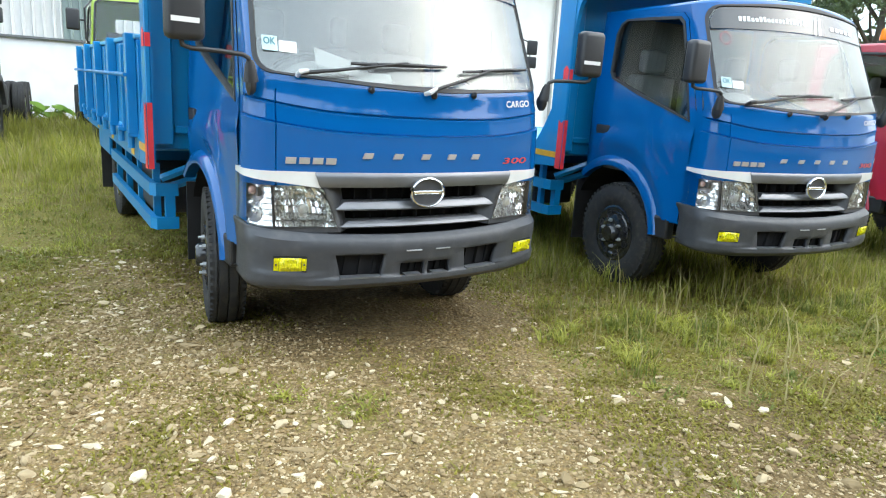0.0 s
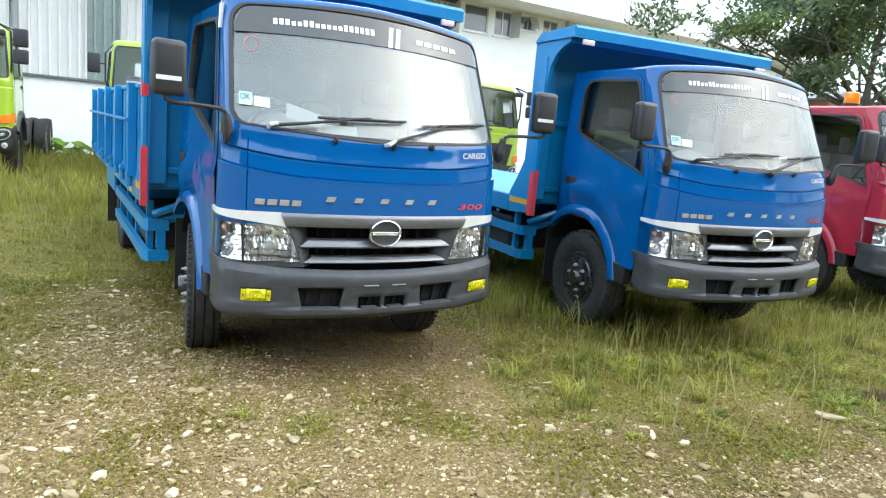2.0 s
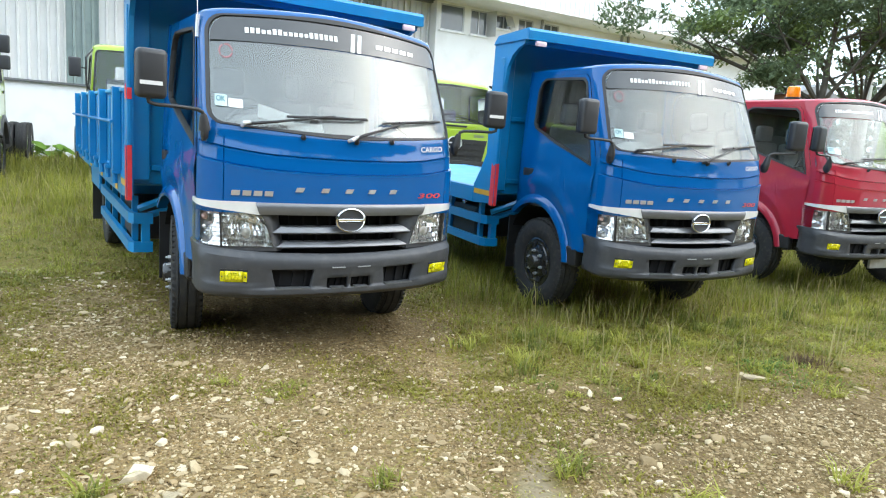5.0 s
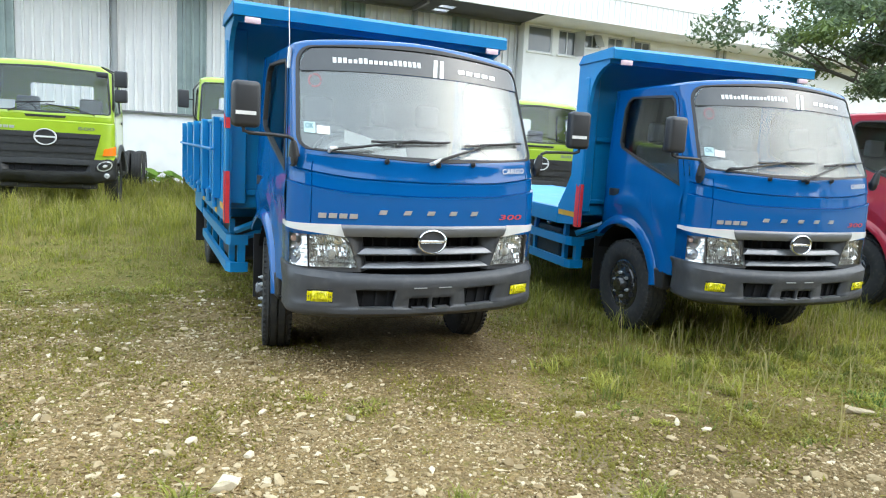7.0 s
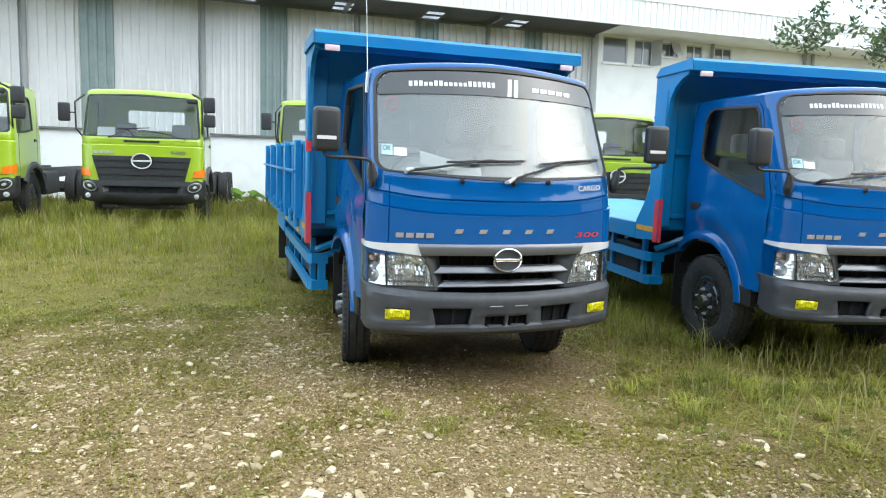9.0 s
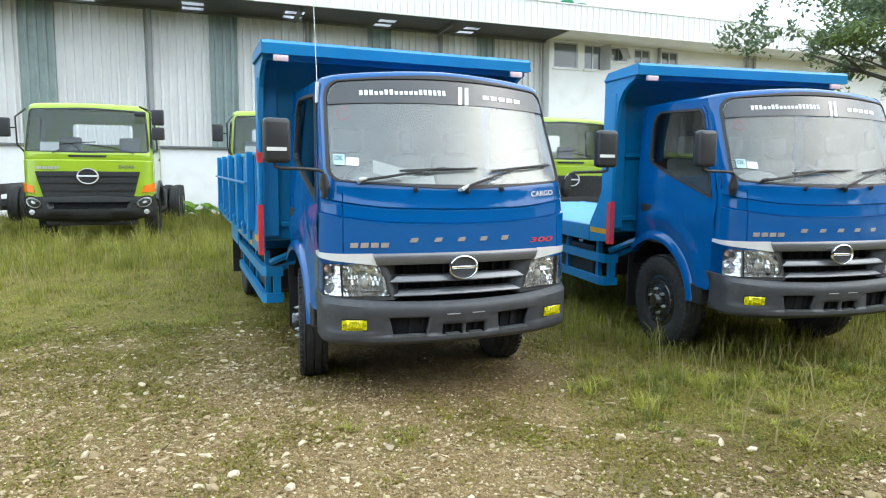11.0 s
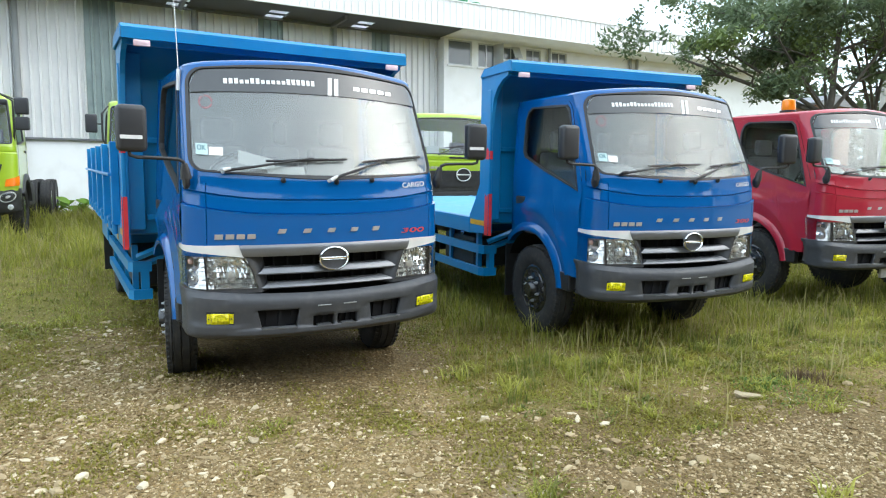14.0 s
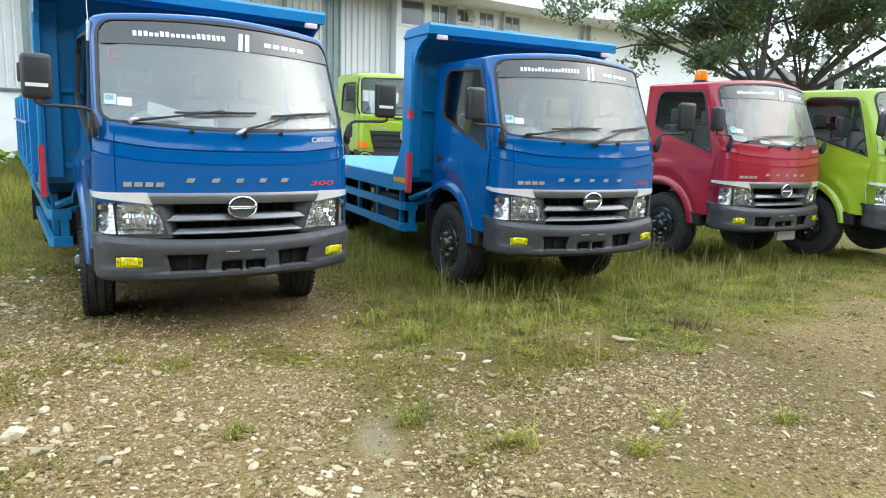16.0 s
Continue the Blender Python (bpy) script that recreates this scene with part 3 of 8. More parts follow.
def light_truck(name, m, paint, label, group, body=None, aerial=False, beacon=False, detail=True, band=True, tags=False, steer=0.0):
    root = empty(name, m, label, "truck", group)
    SK = cab_skin
    # front panel with its two creases
    bm = bmesh.new()
    ss = [-CAB_S + 2 * CAB_S * k / 48 for k in range(49)]
    ss = sorted(ss + [e * (0.752 + o) for e in (-1, 1) for o in (-0.004, 0.0, 0.004)])
    zs = [0.92, 1.0, 1.06, 1.12, 1.165, 1.185, 1.195, 1.202, 1.209, 1.225, 1.25, 1.27, 1.283, 1.290, 1.297, 1.315, 1.34, 1.375]
    g = [[bm.verts.new(SK(s, z + crease_lift(s, z), cab_front_relief(s, z))) for s in ss] for z in zs]
    for r, q in zip(g, g[1:]):
        for i in range(len(ss) - 1):
            bm.faces.new((r[i], r[i + 1], q[i + 1], q[i]))
    smooth(part("front_panel", bm, paint, root), 30)
    # cab shell: windscreen surround, sides, roof, back
    bm = bmesh.new()
    hole = rounded(-0.835, 0.835, 1.445, 2.052, [0.10, 0.10, 0.085, 0.085], 6)
    outer = refine([(-CAB_S, 1.370), (CAB_S, 1.370), (CAB_S, 2.08), (-CAB_S, 2.08)], 0.05)
    ring_patch(bm, outer, hole, lambda s, z: SK(s, z), 4, None, 80)
    arch = [(ARCH[0] + ARCH[2] * math.cos(a), ARCH[1] + ARCH[2] * math.sin(a)) for a in (radians(165 - 6.2 * k) for k in range(20))]
    arch = [p for p in arch if p[0] < CAB_BACK]
    big = [(ARCH[0] + 0.585 * math.cos(a), ARCH[1] + 0.585 * math.sin(a)) for a in (radians(160 - 6 * k) for k in range(17))]
    big = [p for p in big if p[0] < 1.43]
    door_loop = [(0.40, 0.585), (0.58, 0.575)] + big + [(1.435, 0.92), (1.435, 1.60), (1.425, 1.98), (1.36, 2.045), (0.66, 2.03), (0.605, 1.98), (0.36, 1.32)]
    win_loop = refine([(0.43, 1.30), (1.30, 1.575), (1.335, 1.62), (1.335, 1.90), (1.30, 1.975), (1.24, 2.005), (0.69, 1.985), (0.645, 1.95)], 0.08)
    wc = (0.90, 1.72)
    out_side = [(cab_end(0.6), 0.585), (0.62, 0.555)] + arch + [(CAB_BACK, 0.80), (CAB_BACK, 2.08)]
    out_side += [(cab_end(z), z) for z in (2.08, 1.9, 1.7, 1.5, 1.33, 1.2, 1.0, 0.8)]
    for sg in (-1, 1):
        grown = [(wc[0] + (p[0] - wc[0]) * 1.006, wc[1] + (p[1] - wc[1]) * 1.005) for p in door_loop]
        ring_patch(bm, out_side, grown, lambda y, z: Vector((sg * lerp(CAB_W, z), y, z)), 2, wc, 60)
    edge = [SK(-CAB_S + 2 * CAB_S * k / 32, 2.08) for k in range(33)]
    w = lerp(CAB_W, 2.08)
    y0 = cab_end(2.08)
    edge += [Vector((w, y0 + (CAB_BACK - y0) * k / 7, 2.08)) for k in range(1, 8)]
    edge += [Vector((w - 2 * w * k / 10, CAB_BACK, 2.08)) for k in range(1, 10)]
    edge += [Vector((-w, CAB_BACK - (CAB_BACK - y0) * k / 7, 2.08)) for k in range(0, 7)]
    rings = [[bm.verts.new(p) for p in edge]]
    for d, h in ((0.010, 0.012), (0.03, 0.022), (0.08, 0.032), (0.16, 0.040), (0.30, 0.046)):
        ring = []
        for p in edge:
            x = p.x - math.copysign(min(abs(p.x), d), p.x)
            y = p.y + d * (1 - min(1, (p.y - 0.25) / 0.5)) if p.y < 0.62 else p.y - d * max(0, min(1, (p.y - 1.1) / (CAB_BACK - 1.1)))
            ring.append(bm.verts.new((x, y, p.z + h)))
        rings.append(ring)
    n = len(edge)
    for a, b in zip(rings, rings[1:]):
        for i in range(n):
            bm.faces.new((a[i], a[(i + 1) % n], b[(i + 1) % n], b[i]))
    bm.faces.new(rings[-1])
    prism(bm, [(-0.86, 0.80), (0.86, 0.80), (0.86, 1.30), (0.84, 1.72), (-0.84, 1.72), (-0.86, 1.30)], "y", CAB_BACK - 0.03, CAB_BACK)
    if body:
        prism(bm, [(-0.62, 1.72), (0.62, 1.72), (0.62, 1.98), (-0.62, 1.98)], "y", CAB_BACK - 0.03, CAB_BACK)
    prism(bm, [(-0.826, 1.98), (0.826, 1.98), (0.82, 2.09), (-0.82, 2.09)], "y", CAB_BACK - 0.03, CAB_BACK)
    for sg in (-1, 1):
        prism(bm, [(sg * 0.62, 1.72), (sg * 0.84, 1.72), (sg * 0.826, 1.98), (sg * 0.62, 1.98)], "y", CAB_BACK - 0.03, CAB_BACK)
    # corner posts behind the seam of front panel and door
    for sg in (-1, 1):
        zs = [0.70 + 0.67 * k / 8 for k in range(9)]
        cols = [[bm.verts.new((sg * (lerp(CAB_W, z) - 0.003), cab_end(z) + d, z)) for z in zs] for d in (-0.03, 0.14)]
        for k in range(8):
            bm.faces.new((cols[0][k], cols[1][k], cols[1][k + 1], cols[0][k + 1]))
    shell = smooth(part("cab_shell", bm, paint, root), 35)
    # doors
    for sg in (-1, 1):
        bm = bmesh.new()
        f = lambda y, z: Vector((sg * (lerp(CAB_W, z) + 0.004 + 0.020 * math.exp(-((math.hypot(y - ARCH[0], (z - ARCH[1]) * 0.92) - 0.665) / 0.045) ** 2) + 0.014 * max(0, 1 - ((z - 1.12) / 0.09) ** 2) * (0.5 if z < 1.12 else 1)), y, z))
        ring_patch(bm, door_loop, win_loop, f, 10, wc, 70)
        door = smooth(part("door", bm, paint, root), 30)
        bm = bmesh.new()
        frame_strip(bm, win_loop, 0.022, lambda y, z: Vector((sg * (lerp(CAB_W, z) - 0.02), y, z)), lambda y, z: Vector((sg * (lerp(CAB_W, z) + 0.010), y, z)))
        part("window_seal", bm, SEAL, door, "black rubber window seal")
        bm = bmesh.new()
        disc_patch(bm, win_loop, lambda y, z: Vector((sg * (lerp(CAB_W, z) - 0.008), y, z)), 2, 12)
        gl = part("side_window", bm, SIDE_GLASS, door, "tinted side window")
        gl.visible_shadow = False
        bm = bmesh.new()
        x = sg * (lerp(CAB_W, 1.17) + 0.006)
        box(bm, min(x, x + sg * 0.014), max(x, x + sg * 0.014), 1.26, 1.42, 1.125, 1.205, 0.012, 2)
        smooth(part("door_handle", bm, BLACK, door, "black recessed door handle"))
        bm = bmesh.new()
        la = [(ARCH[0] + r * math.cos(a), ARCH[1] + r * math.sin(a)) for r in (0.525,) for a in (radians(172 - 6.5 * k) for k in range(20))]
        la = [p for p in la if p[0] < CAB_BACK]
        rows = []
        for (r, o) in ((0.52, -0.03), (0.52, 0.034), (0.545, 0.040), (0.575, 0.030), (0.60, 0.004)):
            rows.append([bm.verts.new((sg * (0.86 + o), ARCH[0] + (p[0] - ARCH[0]) / 0.525 * r, ARCH[1] + (p[1] - ARCH[1]) / 0.525 * r)) for p in la])
        for a, b in zip(rows, rows[1:]):
            for i in range(len(la) - 1):
                bm.faces.new((a[i], a[i + 1], b[i + 1], b[i]))
        smooth(part("wheel_arch_lip", bm, paint, root), 50)
        bm = bmesh.new()
        lathe(bm, [(sg * 0.30, 0.51), (sg * 0.82, 0.515)], 32, "x", (0, ARCH[0], ARCH[1] + 0.02))
        bmesh.ops.delete(bm, geom=[v for v in bm.verts if v.co.z < 0.42], context="VERTS")
        part("wheel_housing", bm, DEEP, root, "black wheel housing")
    # windscreen, seal, strip
    bm = bmesh.new()
    disc_patch(bm, hole, lambda s, z: SK(s, z, -0.004), 8, 72)
    ws = smooth(part("windscreen", bm, WINDSCREEN if tags else THIN_SCREEN, root, "curved windscreen"), 60)
    ws.visible_shadow = False
    bm = bmesh.new()
    frame_strip(bm, refine(hole, 0.05), 0.024, lambda s, z: SK(s, z, -0.012), lambda s, z: SK(s, z, 0.007))
    smooth(part("windscreen_seal", bm, SEAL, ws, "dark rubber windscreen seal"), 50)
    if band:
        bm = bmesh.new()
        cols = [[bm.verts.new(SK(-0.828 + 1.656 * i / 48, 1.910 + (0.135 - 0.085 * max(0.0, (abs(i / 24 - 1) - 0.9) / 0.1) ** 2) * j / 4, 0.002)) for i in range(49)] for j in range(5)]
        for r0, r1 in zip(cols, cols[1:]):
            for i in range(48):
                bm.faces.new((r0[i], r0[i + 1], r1[i + 1], r1[i]))
        st = smooth(part("sun_strip", bm, STRIP, ws, "dark sun strip with white bars"), 60)
        for k, high in enumerate((1, 1, 1, 0.72, 0.72, 1, 1, 0.7, 0.7, 0.7, 0.7, 0.7, 1, 1, 1, 1, 1, 1)):
            s0 = -0.62 + 0.0341 * k
            bm = bmesh.new()
            quad_plate(bm, SK, [(s0, 1.957), (s0 + 0.024, 1.957), (s0 + 0.024, 1.957 + 0.031 * high), (s0, 1.957 + 0.031 * high)], 1, 1, 0.0025, 0.0045)
            part("printed_bar", bm, WHITE_INK, st, "white printed bar")
        for s0 in (0.085, 0.135):
            bm = bmesh.new()
            quad_plate(bm, SK, [(s0 - 0.015, 1.91), (s0 + 0.015, 1.91), (s0 + 0.035, 2.015), (s0 + 0.005, 2.015)], 1, 4, 0.0025, 0.0045)
            part("slanted_stripe", bm, WHITE_INK, st, "white slanted stripe")
        for k in range(5):
            bm = bmesh.new()
            s0 = 0.275 + 0.068 * k
            quad_plate(bm, SK, [(s0, 1.952), (s0 + 0.05, 1.952), (s0 + 0.055, 1.976), (s0 + 0.005, 1.976)], 2, 1, 0.004, 0.006)
            part("printed_mark", bm, SILVER, st, "pale printed mark")
    if detail:
        bm = bmesh.new()
        quad_plate(bm, SK, [(-0.805, 1.535), (-0.735, 1.535), (-0.735, 1.60), (-0.805, 1.60)], 2, 1, -0.001, 0.001)
        stk = part("sticker", bm, STICKER, ws, "pale teal sticker")
        part("sticker_word", word_on(SK, "OK", -0.797, -0.743, 1.560, 1.592, 0.0025), TEAL_INK, stk)
        bm = bmesh.new()
        quad_plate(bm, SK, [(-0.728, 1.535), (-0.648, 1.535), (-0.648, 1.583), (-0.728, 1.583)], 2, 1, -0.001, 0.001)
        part("sticker", bm, PAPER, ws, "white paper sticker")
        bm = bmesh.new()
        for k in range(24):
            if k % 8 == 7:
                continue
            a, b = 2 * math.pi * k / 24, 2 * math.pi * (k + 0.75) / 24
            q = [(-0.735 + r * math.cos(t), 1.85 + r * math.sin(t)) for r, t in ((0.034, a), (0.041, a), (0.041, b), (0.034, b))]
            quad_plate(bm, SK, q, 1, 1, -0.001, 0.001)
        part("ring_mark", bm, PINK_INK, ws, "small round pink sticker ring")
    # grille, badge, lettering blocks
    bm = bmesh.new()
    quad_plate(bm, SK, [(-0.47, 0.62), (0.47, 0.62), (0.52, 0.95), (-0.52, 0.95)], 24, 3, -0.16, -0.11)
    grille = part("grille_backing", bm, DEEP, root, "black grille backing")
    bm = bmesh.new()
    bulged(bm, SK, [(-0.553, 0.913), (0.553, 0.913), (0.578, 0.985), (-0.578, 0.985)], 24, 8, -0.04, 0.019, 0.010)
    smooth(part("grille_top", bm, GRILLE, grille, "grey grille top band"), 30)
    # each bar: a bright sloping upper face over a steep lower face, with ends that run into the cheeks
    for z0, z1, z2, h0, h1 in ((0.796, 0.804, 0.838, 0.474, 0.425), (0.708, 0.715, 0.742, 0.452, 0.402)):
        bm = bmesh.new()
        cuts = ((z0, h0 - 0.012, -0.07), (z0, h0 - 0.012, 0.004), (z1, h0, 0.010), (0.5 * (z1 + z2), 0.5 * (h0 + h1), 0.004), (z2, h1, -0.012), (z2 + 0.003, h1, -0.07))
        rows = [[bm.verts.new(SK(-h + 2 * h * i / 24, z, d)) for i in range(25)] for z, h, d in cuts]
        for r0, r1 in zip(rows, rows[1:]):
            for i in range(24):
                bm.faces.new((r0[i], r0[i + 1], r1[i + 1], r1[i]))
        bm.faces.new([r[0] for r in rows])
        bm.faces.new([r[-1] for r in rows][::-1])
        smooth(part("grille_bar", bm, GRILLE, grille, "grey grille bar"), 25)
    for sg in (-1, 1):
        bm = bmesh.new()
        rows = []
        for v in (0.0, 0.25, 0.5, 0.75, 1.0):
            z = 0.692 + 0.228 * v
            o, i = 0.456 + 0.084 * v, 0.392 + 0.040 * v
            rows.append([bm.verts.new(SK(sg * (o + (i - o) * k / 5), z, 0.012 - 0.085 * (k / 5) ** 1.6)) for k in range(6)] + [bm.verts.new(SK(sg * i, z, -0.10))])
        for r0, r1 in zip(rows, rows[1:]):
            for k in range(6):
                bm.faces.new((r0[k], r0[k + 1], r1[k + 1], r1[k]))
        smooth(part("grille_cheek", bm, PLASTIC, grille), 40)
    for z in (0.865, 0.755):
        for k in range(9):
            s = -0.36 + 0.09 * k
            bm = bmesh.new()
            quad_plate(bm, SK, [(s - 0.004, z - 0.03), (s + 0.004, z - 0.03), (s + 0.004, z + 0.04), (s - 0.004, z + 0.04)], 1, 1, -0.11, -0.06)
            part("grille_fin", bm, DEEP, grille)
    bm = bmesh.new()
    c = SK(0, 0.888, 0.035)
    prof = [(0.0, 1.04), (-0.012, 1.02), (-0.016, 0.95), (-0.010, 0.885), (0.0, 0.87)]
    rings = []
    for d, k in prof:
        rings.append([bm.verts.new(c + Vector((0.098 * k * math.cos(a), d, 0.075 * k * math.sin(a)))) for a in (2 * math.pi * i / 40 for i in range(40))])
    for a, b in zip(rings, rings[1:]):
        for i in range(40):
            bm.faces.new((a[i], a[(i + 1) % 40], b[(i + 1) % 40], b[i]))
    badge = smooth(part("badge_ring", bm, CHROME, grille, "chrome oval badge ring"))
    bm = bmesh.new()
    lo = [bm.verts.new(c + Vector((0.086 * math.cos(a), 0.0, 0.065 * math.sin(a)))) for a in (2 * math.pi * i / 40 for i in range(40))]
    bm.faces.new(lo)
    part("badge_disc", bm, PLASTIC, badge, "dark badge disc")
    bm = bmesh.new()
    box(bm, c.x - 0.082, c.x + 0.082, c.y - 0.012, c.y, c.z - 0.009, c.z + 0.009, 0.004, 1)
    part("badge_bar", bm, CHROME, badge, "chrome badge bar")
    for k in range(4):
        bm = bmesh.new()
        s0 = -0.712 + 0.0615 * k
        s1 = s0 + 0.047
        quad_plate(bm, SK, [(s0, 1.024), (s1, 1.024), (s1 + 0.003, 1.054), (s0 + 0.003, 1.054)], 2, 1, 0.010, 0.023)
        part("maker_mark", bm, MARK, root, "silver block mark")
    for k in range(5):
        bm = bmesh.new()
        s0 = -0.350 + 0.157 * k
        quad_plate(bm, SK, [(s0, 1.055), (s0 + 0.046, 1.055), (s0 + 0.058, 1.089), (s0 + 0.012, 1.089)], 2, 1, 0.010, 0.023)
        part("model_mark", bm, MARK, root, "silver slanted block mark")
    part("number_lettering", word_on(lambda a, b, o: SK(a + 0.4 * (b - 1.026), b, o), "300", 0.508, 0.700, 1.026, 1.061, 0.021), RED_INK, root, "red number lettering")
    part("grade_lettering", word_on(SK, "CARGO", 0.540, 0.732, 1.352, 1.388, 0.007), WHITE_INK, root, "white lettering")
    # headlamps
    for sg in (-1, 1):
        fl = (lambda q: q) if sg < 0 else mirror_q
        at = lamp_field(sg)
        bm = bmesh.new()
        quad_plate(bm, SK, fl([(-0.985, 0.690), (-0.440, 0.690), (-0.52, 0.925), (-1.0, 0.950)]), 12, 3, -0.15, -0.118)
        lamp = part("headlamp", bm, BLACK, root, "clear-lensed headlamp unit")
        # housing rim under and beside the lenses
        bm = bmesh.new()
        map_plate(bm, SK, lambda u, v: (sg * (0.990 - 0.545 * u), 0.690 + 0.026 * v + 0.012 * (1 - u) ** 2), 14, 1, -0.05, 0.010)
        smooth(part("lamp_rim", bm, PLASTIC, lamp, "dark lower lamp rim"), 40)
        bm = bmesh.new()
        def dish(u, v):
            r2 = ((u - 0.50) / 0.47) ** 2 + ((v - 0.42) / 0.46) ** 2
            return 0.004 + 0.030 * max(0.0, 1 - r2) ** 0.6
        facet_dish(bm, SK, at, 16, 6, dish, 0.0011, (0.014, 0.019))
        part("reflector", bm, REFLECTOR, lamp, "bright faceted reflector")
        cc = SK(*at(0.47, 0.42), -0.034)
        bm = bmesh.new()
        lathe(bm, [(0.02, 0.026), (-0.004, 0.027), (-0.014, 0.022), (-0.018, 0.012), (-0.019, 0.001)], 16, "y", cc, False)
        smooth(part("bulb_shield", bm, STEEL, lamp, "dull steel bulb shield"))
        # indicator: a silvered plate with two round bowls
        ind = between(fl([(-1.020, 0.726), (-0.757, 0.720), (-0.772, 0.938), (-1.040, 0.955)]))
        bowls = ((0.52, 0.72, 0.30), (0.55, 0.27, 0.22))
        def pans(u, v):
            d = 0.004
            for cu, cv, r in bowls:
                q = ((u - cu) / (r * 1.05)) ** 2 + ((v - cv) / r) ** 2
                d += 0.024 * max(0.0, 1 - q) ** 0.6
            return d
        bm = bmesh.new()
        facet_dish(bm, SK, ind, 9, 8, pans, 0.0006, (0.008, 0.012))
        part("indicator_reflector", bm, CLEAR_AMBER, lamp, "pale indicator reflector")
        for (cu, cv, r), mt, lab in zip(bowls, (BULB, REFLECTOR), ("dull amber indicator bulb", "small clear bulb")):
            bm = bmesh.new()
            bmesh.ops.create_uvsphere(bm, u_segments=14, v_segments=8, radius=0.021 if mt is BULB else 0.013, matrix=Matrix.Translation(SK(*ind(cu, cv), -0.022)))
            smooth(part("indicator_bulb", bm, mt, lamp, lab))
        bm = bmesh.new()
        map_plate(bm, SK, at, 10, 6, -0.016, 0.015)
        le = smooth(part("lens", bm, LENS, lamp), 30)
        le.visible_shadow = False
        bm = bmesh.new()
        map_plate(bm, SK, ind, 8, 4, -0.016, 0.017)
        le = smooth(part("lens", bm, LENS, lamp), 30)
        le.visible_shadow = False
        bm = bmesh.new()
        map_plate(bm, SK, lambda u, v: (sg * (0.757 + 0.012 * v + 0.005 * (2 * u - 1)), 0.716 + 0.215 * v), 1, 5, -0.04, 0.014)
        part("lamp_divider", bm, BLACK, lamp)
        bm = bmesh.new()
        def brow(u, v):
            t = 1.02 - (0.445 + 0.027 * (1 - v)) * u
            low = 0.963 - 0.024 * min(1.0, (1.02 - t) / 0.25) - 0.029 * max(0.0, (0.772 - t) / 0.224)
            return sg * t, low + (0.987 - low) * v
        map_plate(bm, SK, brow, 16, 3, -0.02, 0.020)
        smooth(part("headlamp_brow", bm, SILVER, root, "bright silver strip over the headlamp"), 30)
    # bumper with its slots
    bm = bmesh.new()
    slots = [(-0.490, -0.232, 0.473, 0.600), (-0.146, -0.005, 0.470, 0.541), (0.015, 0.156, 0.470, 0.541), (0.242, 0.500, 0.473, 0.600)]
    ends = BUM_S + 0.13
    bs = sorted({-ends, ends, -BUM_S, BUM_S} | {e * v for e in (-1, 1) for v in (0.70, 0.76, 0.80, 0.84, 0.88, 0.92, BUM_S + 0.07)} | {v for q in slots for v in q[:2]} | {round(-0.62 + 0.1 * k, 3) for k in range(13)})
    bz = [0.402, 0.420, 0.440, 0.460, 0.470, 0.473, 0.482, 0.492, 0.502, 0.52, 0.541, 0.57, 0.600, 0.612, 0.635, 0.670, 0.690, 0.702, 0.710]
    def bum(s, z):
        # the ends rise a little and the lower lip tucks under
        up = 0.05 * max(0, (abs(s) - 0.6) / 0.5) if z < 0.45 else 0.02 * max(0, (abs(s) - 0.6) / 0.5)
        # the wide slots narrow downwards, and a lip runs out under slots and lamps
        if 0.472 < z < 0.601 and abs(s) > 0.2:
            for edge in (0.490, 0.500, 0.232, 0.242):
                if abs(abs(s) - edge) < 1e-6:
                    s -= math.copysign(1.0, s) * (0.030 if edge > 0.4 else -0.018) * (0.600 - z) / 0.127
                    break
        lip = 0.466 + 0.032 * min(1.0, max(0.0, (abs(s) - 0.52) / 0.12))
        return bum_skin(s, z + up, 0.013 * min(1.0, max(0.0, (lip + 0.012 - z) / 0.012)) * min(1.0, max(0.0, (z - 0.400) / 0.04)) * min(1.0, max(0.0, (0.92 - abs(s)) / 0.1)) + 0.004 * min(1.0, max(0.0, (z - 0.605) / 0.012)))
    gv = {(i, j): bm.verts.new(bum(s, z)) for i, s in enumerate(bs) for j, z in enumerate(bz)}
    for i in range(len(bs) - 1):
        for j in range(len(bz) - 1):
            ms, mz = (bs[i] + bs[i + 1]) / 2, (bz[j] + bz[j + 1]) / 2
            if any(a < ms < b and c < mz < d for a, b, c, d in slots):
                continue
            bm.faces.new((gv[i, j], gv[i + 1, j], gv[i + 1, j + 1], gv[i, j + 1]))
    bmesh.ops.delete(bm, geom=[v for v in bm.verts if not v.link_faces], context="VERTS")
    bumper = smooth(part("bumper", bm, PLASTIC, root, "dark grey plastic bumper"), 35)
    sol = bumper.modifiers.new("thickness", "SOLIDIFY")
    sol.thickness, sol.offset = 0.03, -1
    for a, b, c0, d0 in slots:
        bm = bmesh.new()
        quad_plate(bm, bum_skin, [(a - 0.02, c0 - 0.02), (b + 0.02, c0 - 0.02), (b + 0.02, d0 + 0.02), (a - 0.02, d0 + 0.02)], 4, 1, -0.10, -0.06)
        for k in range(3):
            s = a + (b - a) * (0.2 + 0.3 * k)
            quad_plate(bm, bum_skin, [(s, c0), (s + 0.02, c0), (s + 0.03, d0), (s + 0.01, d0)], 1, 1, -0.07, -0.05 + 0.01 * (k % 2))
        part("slot_backing", bm, DEEP, bumper)
        # paler strip paints the light caught by the lip below the slot
        bm = bmesh.new()
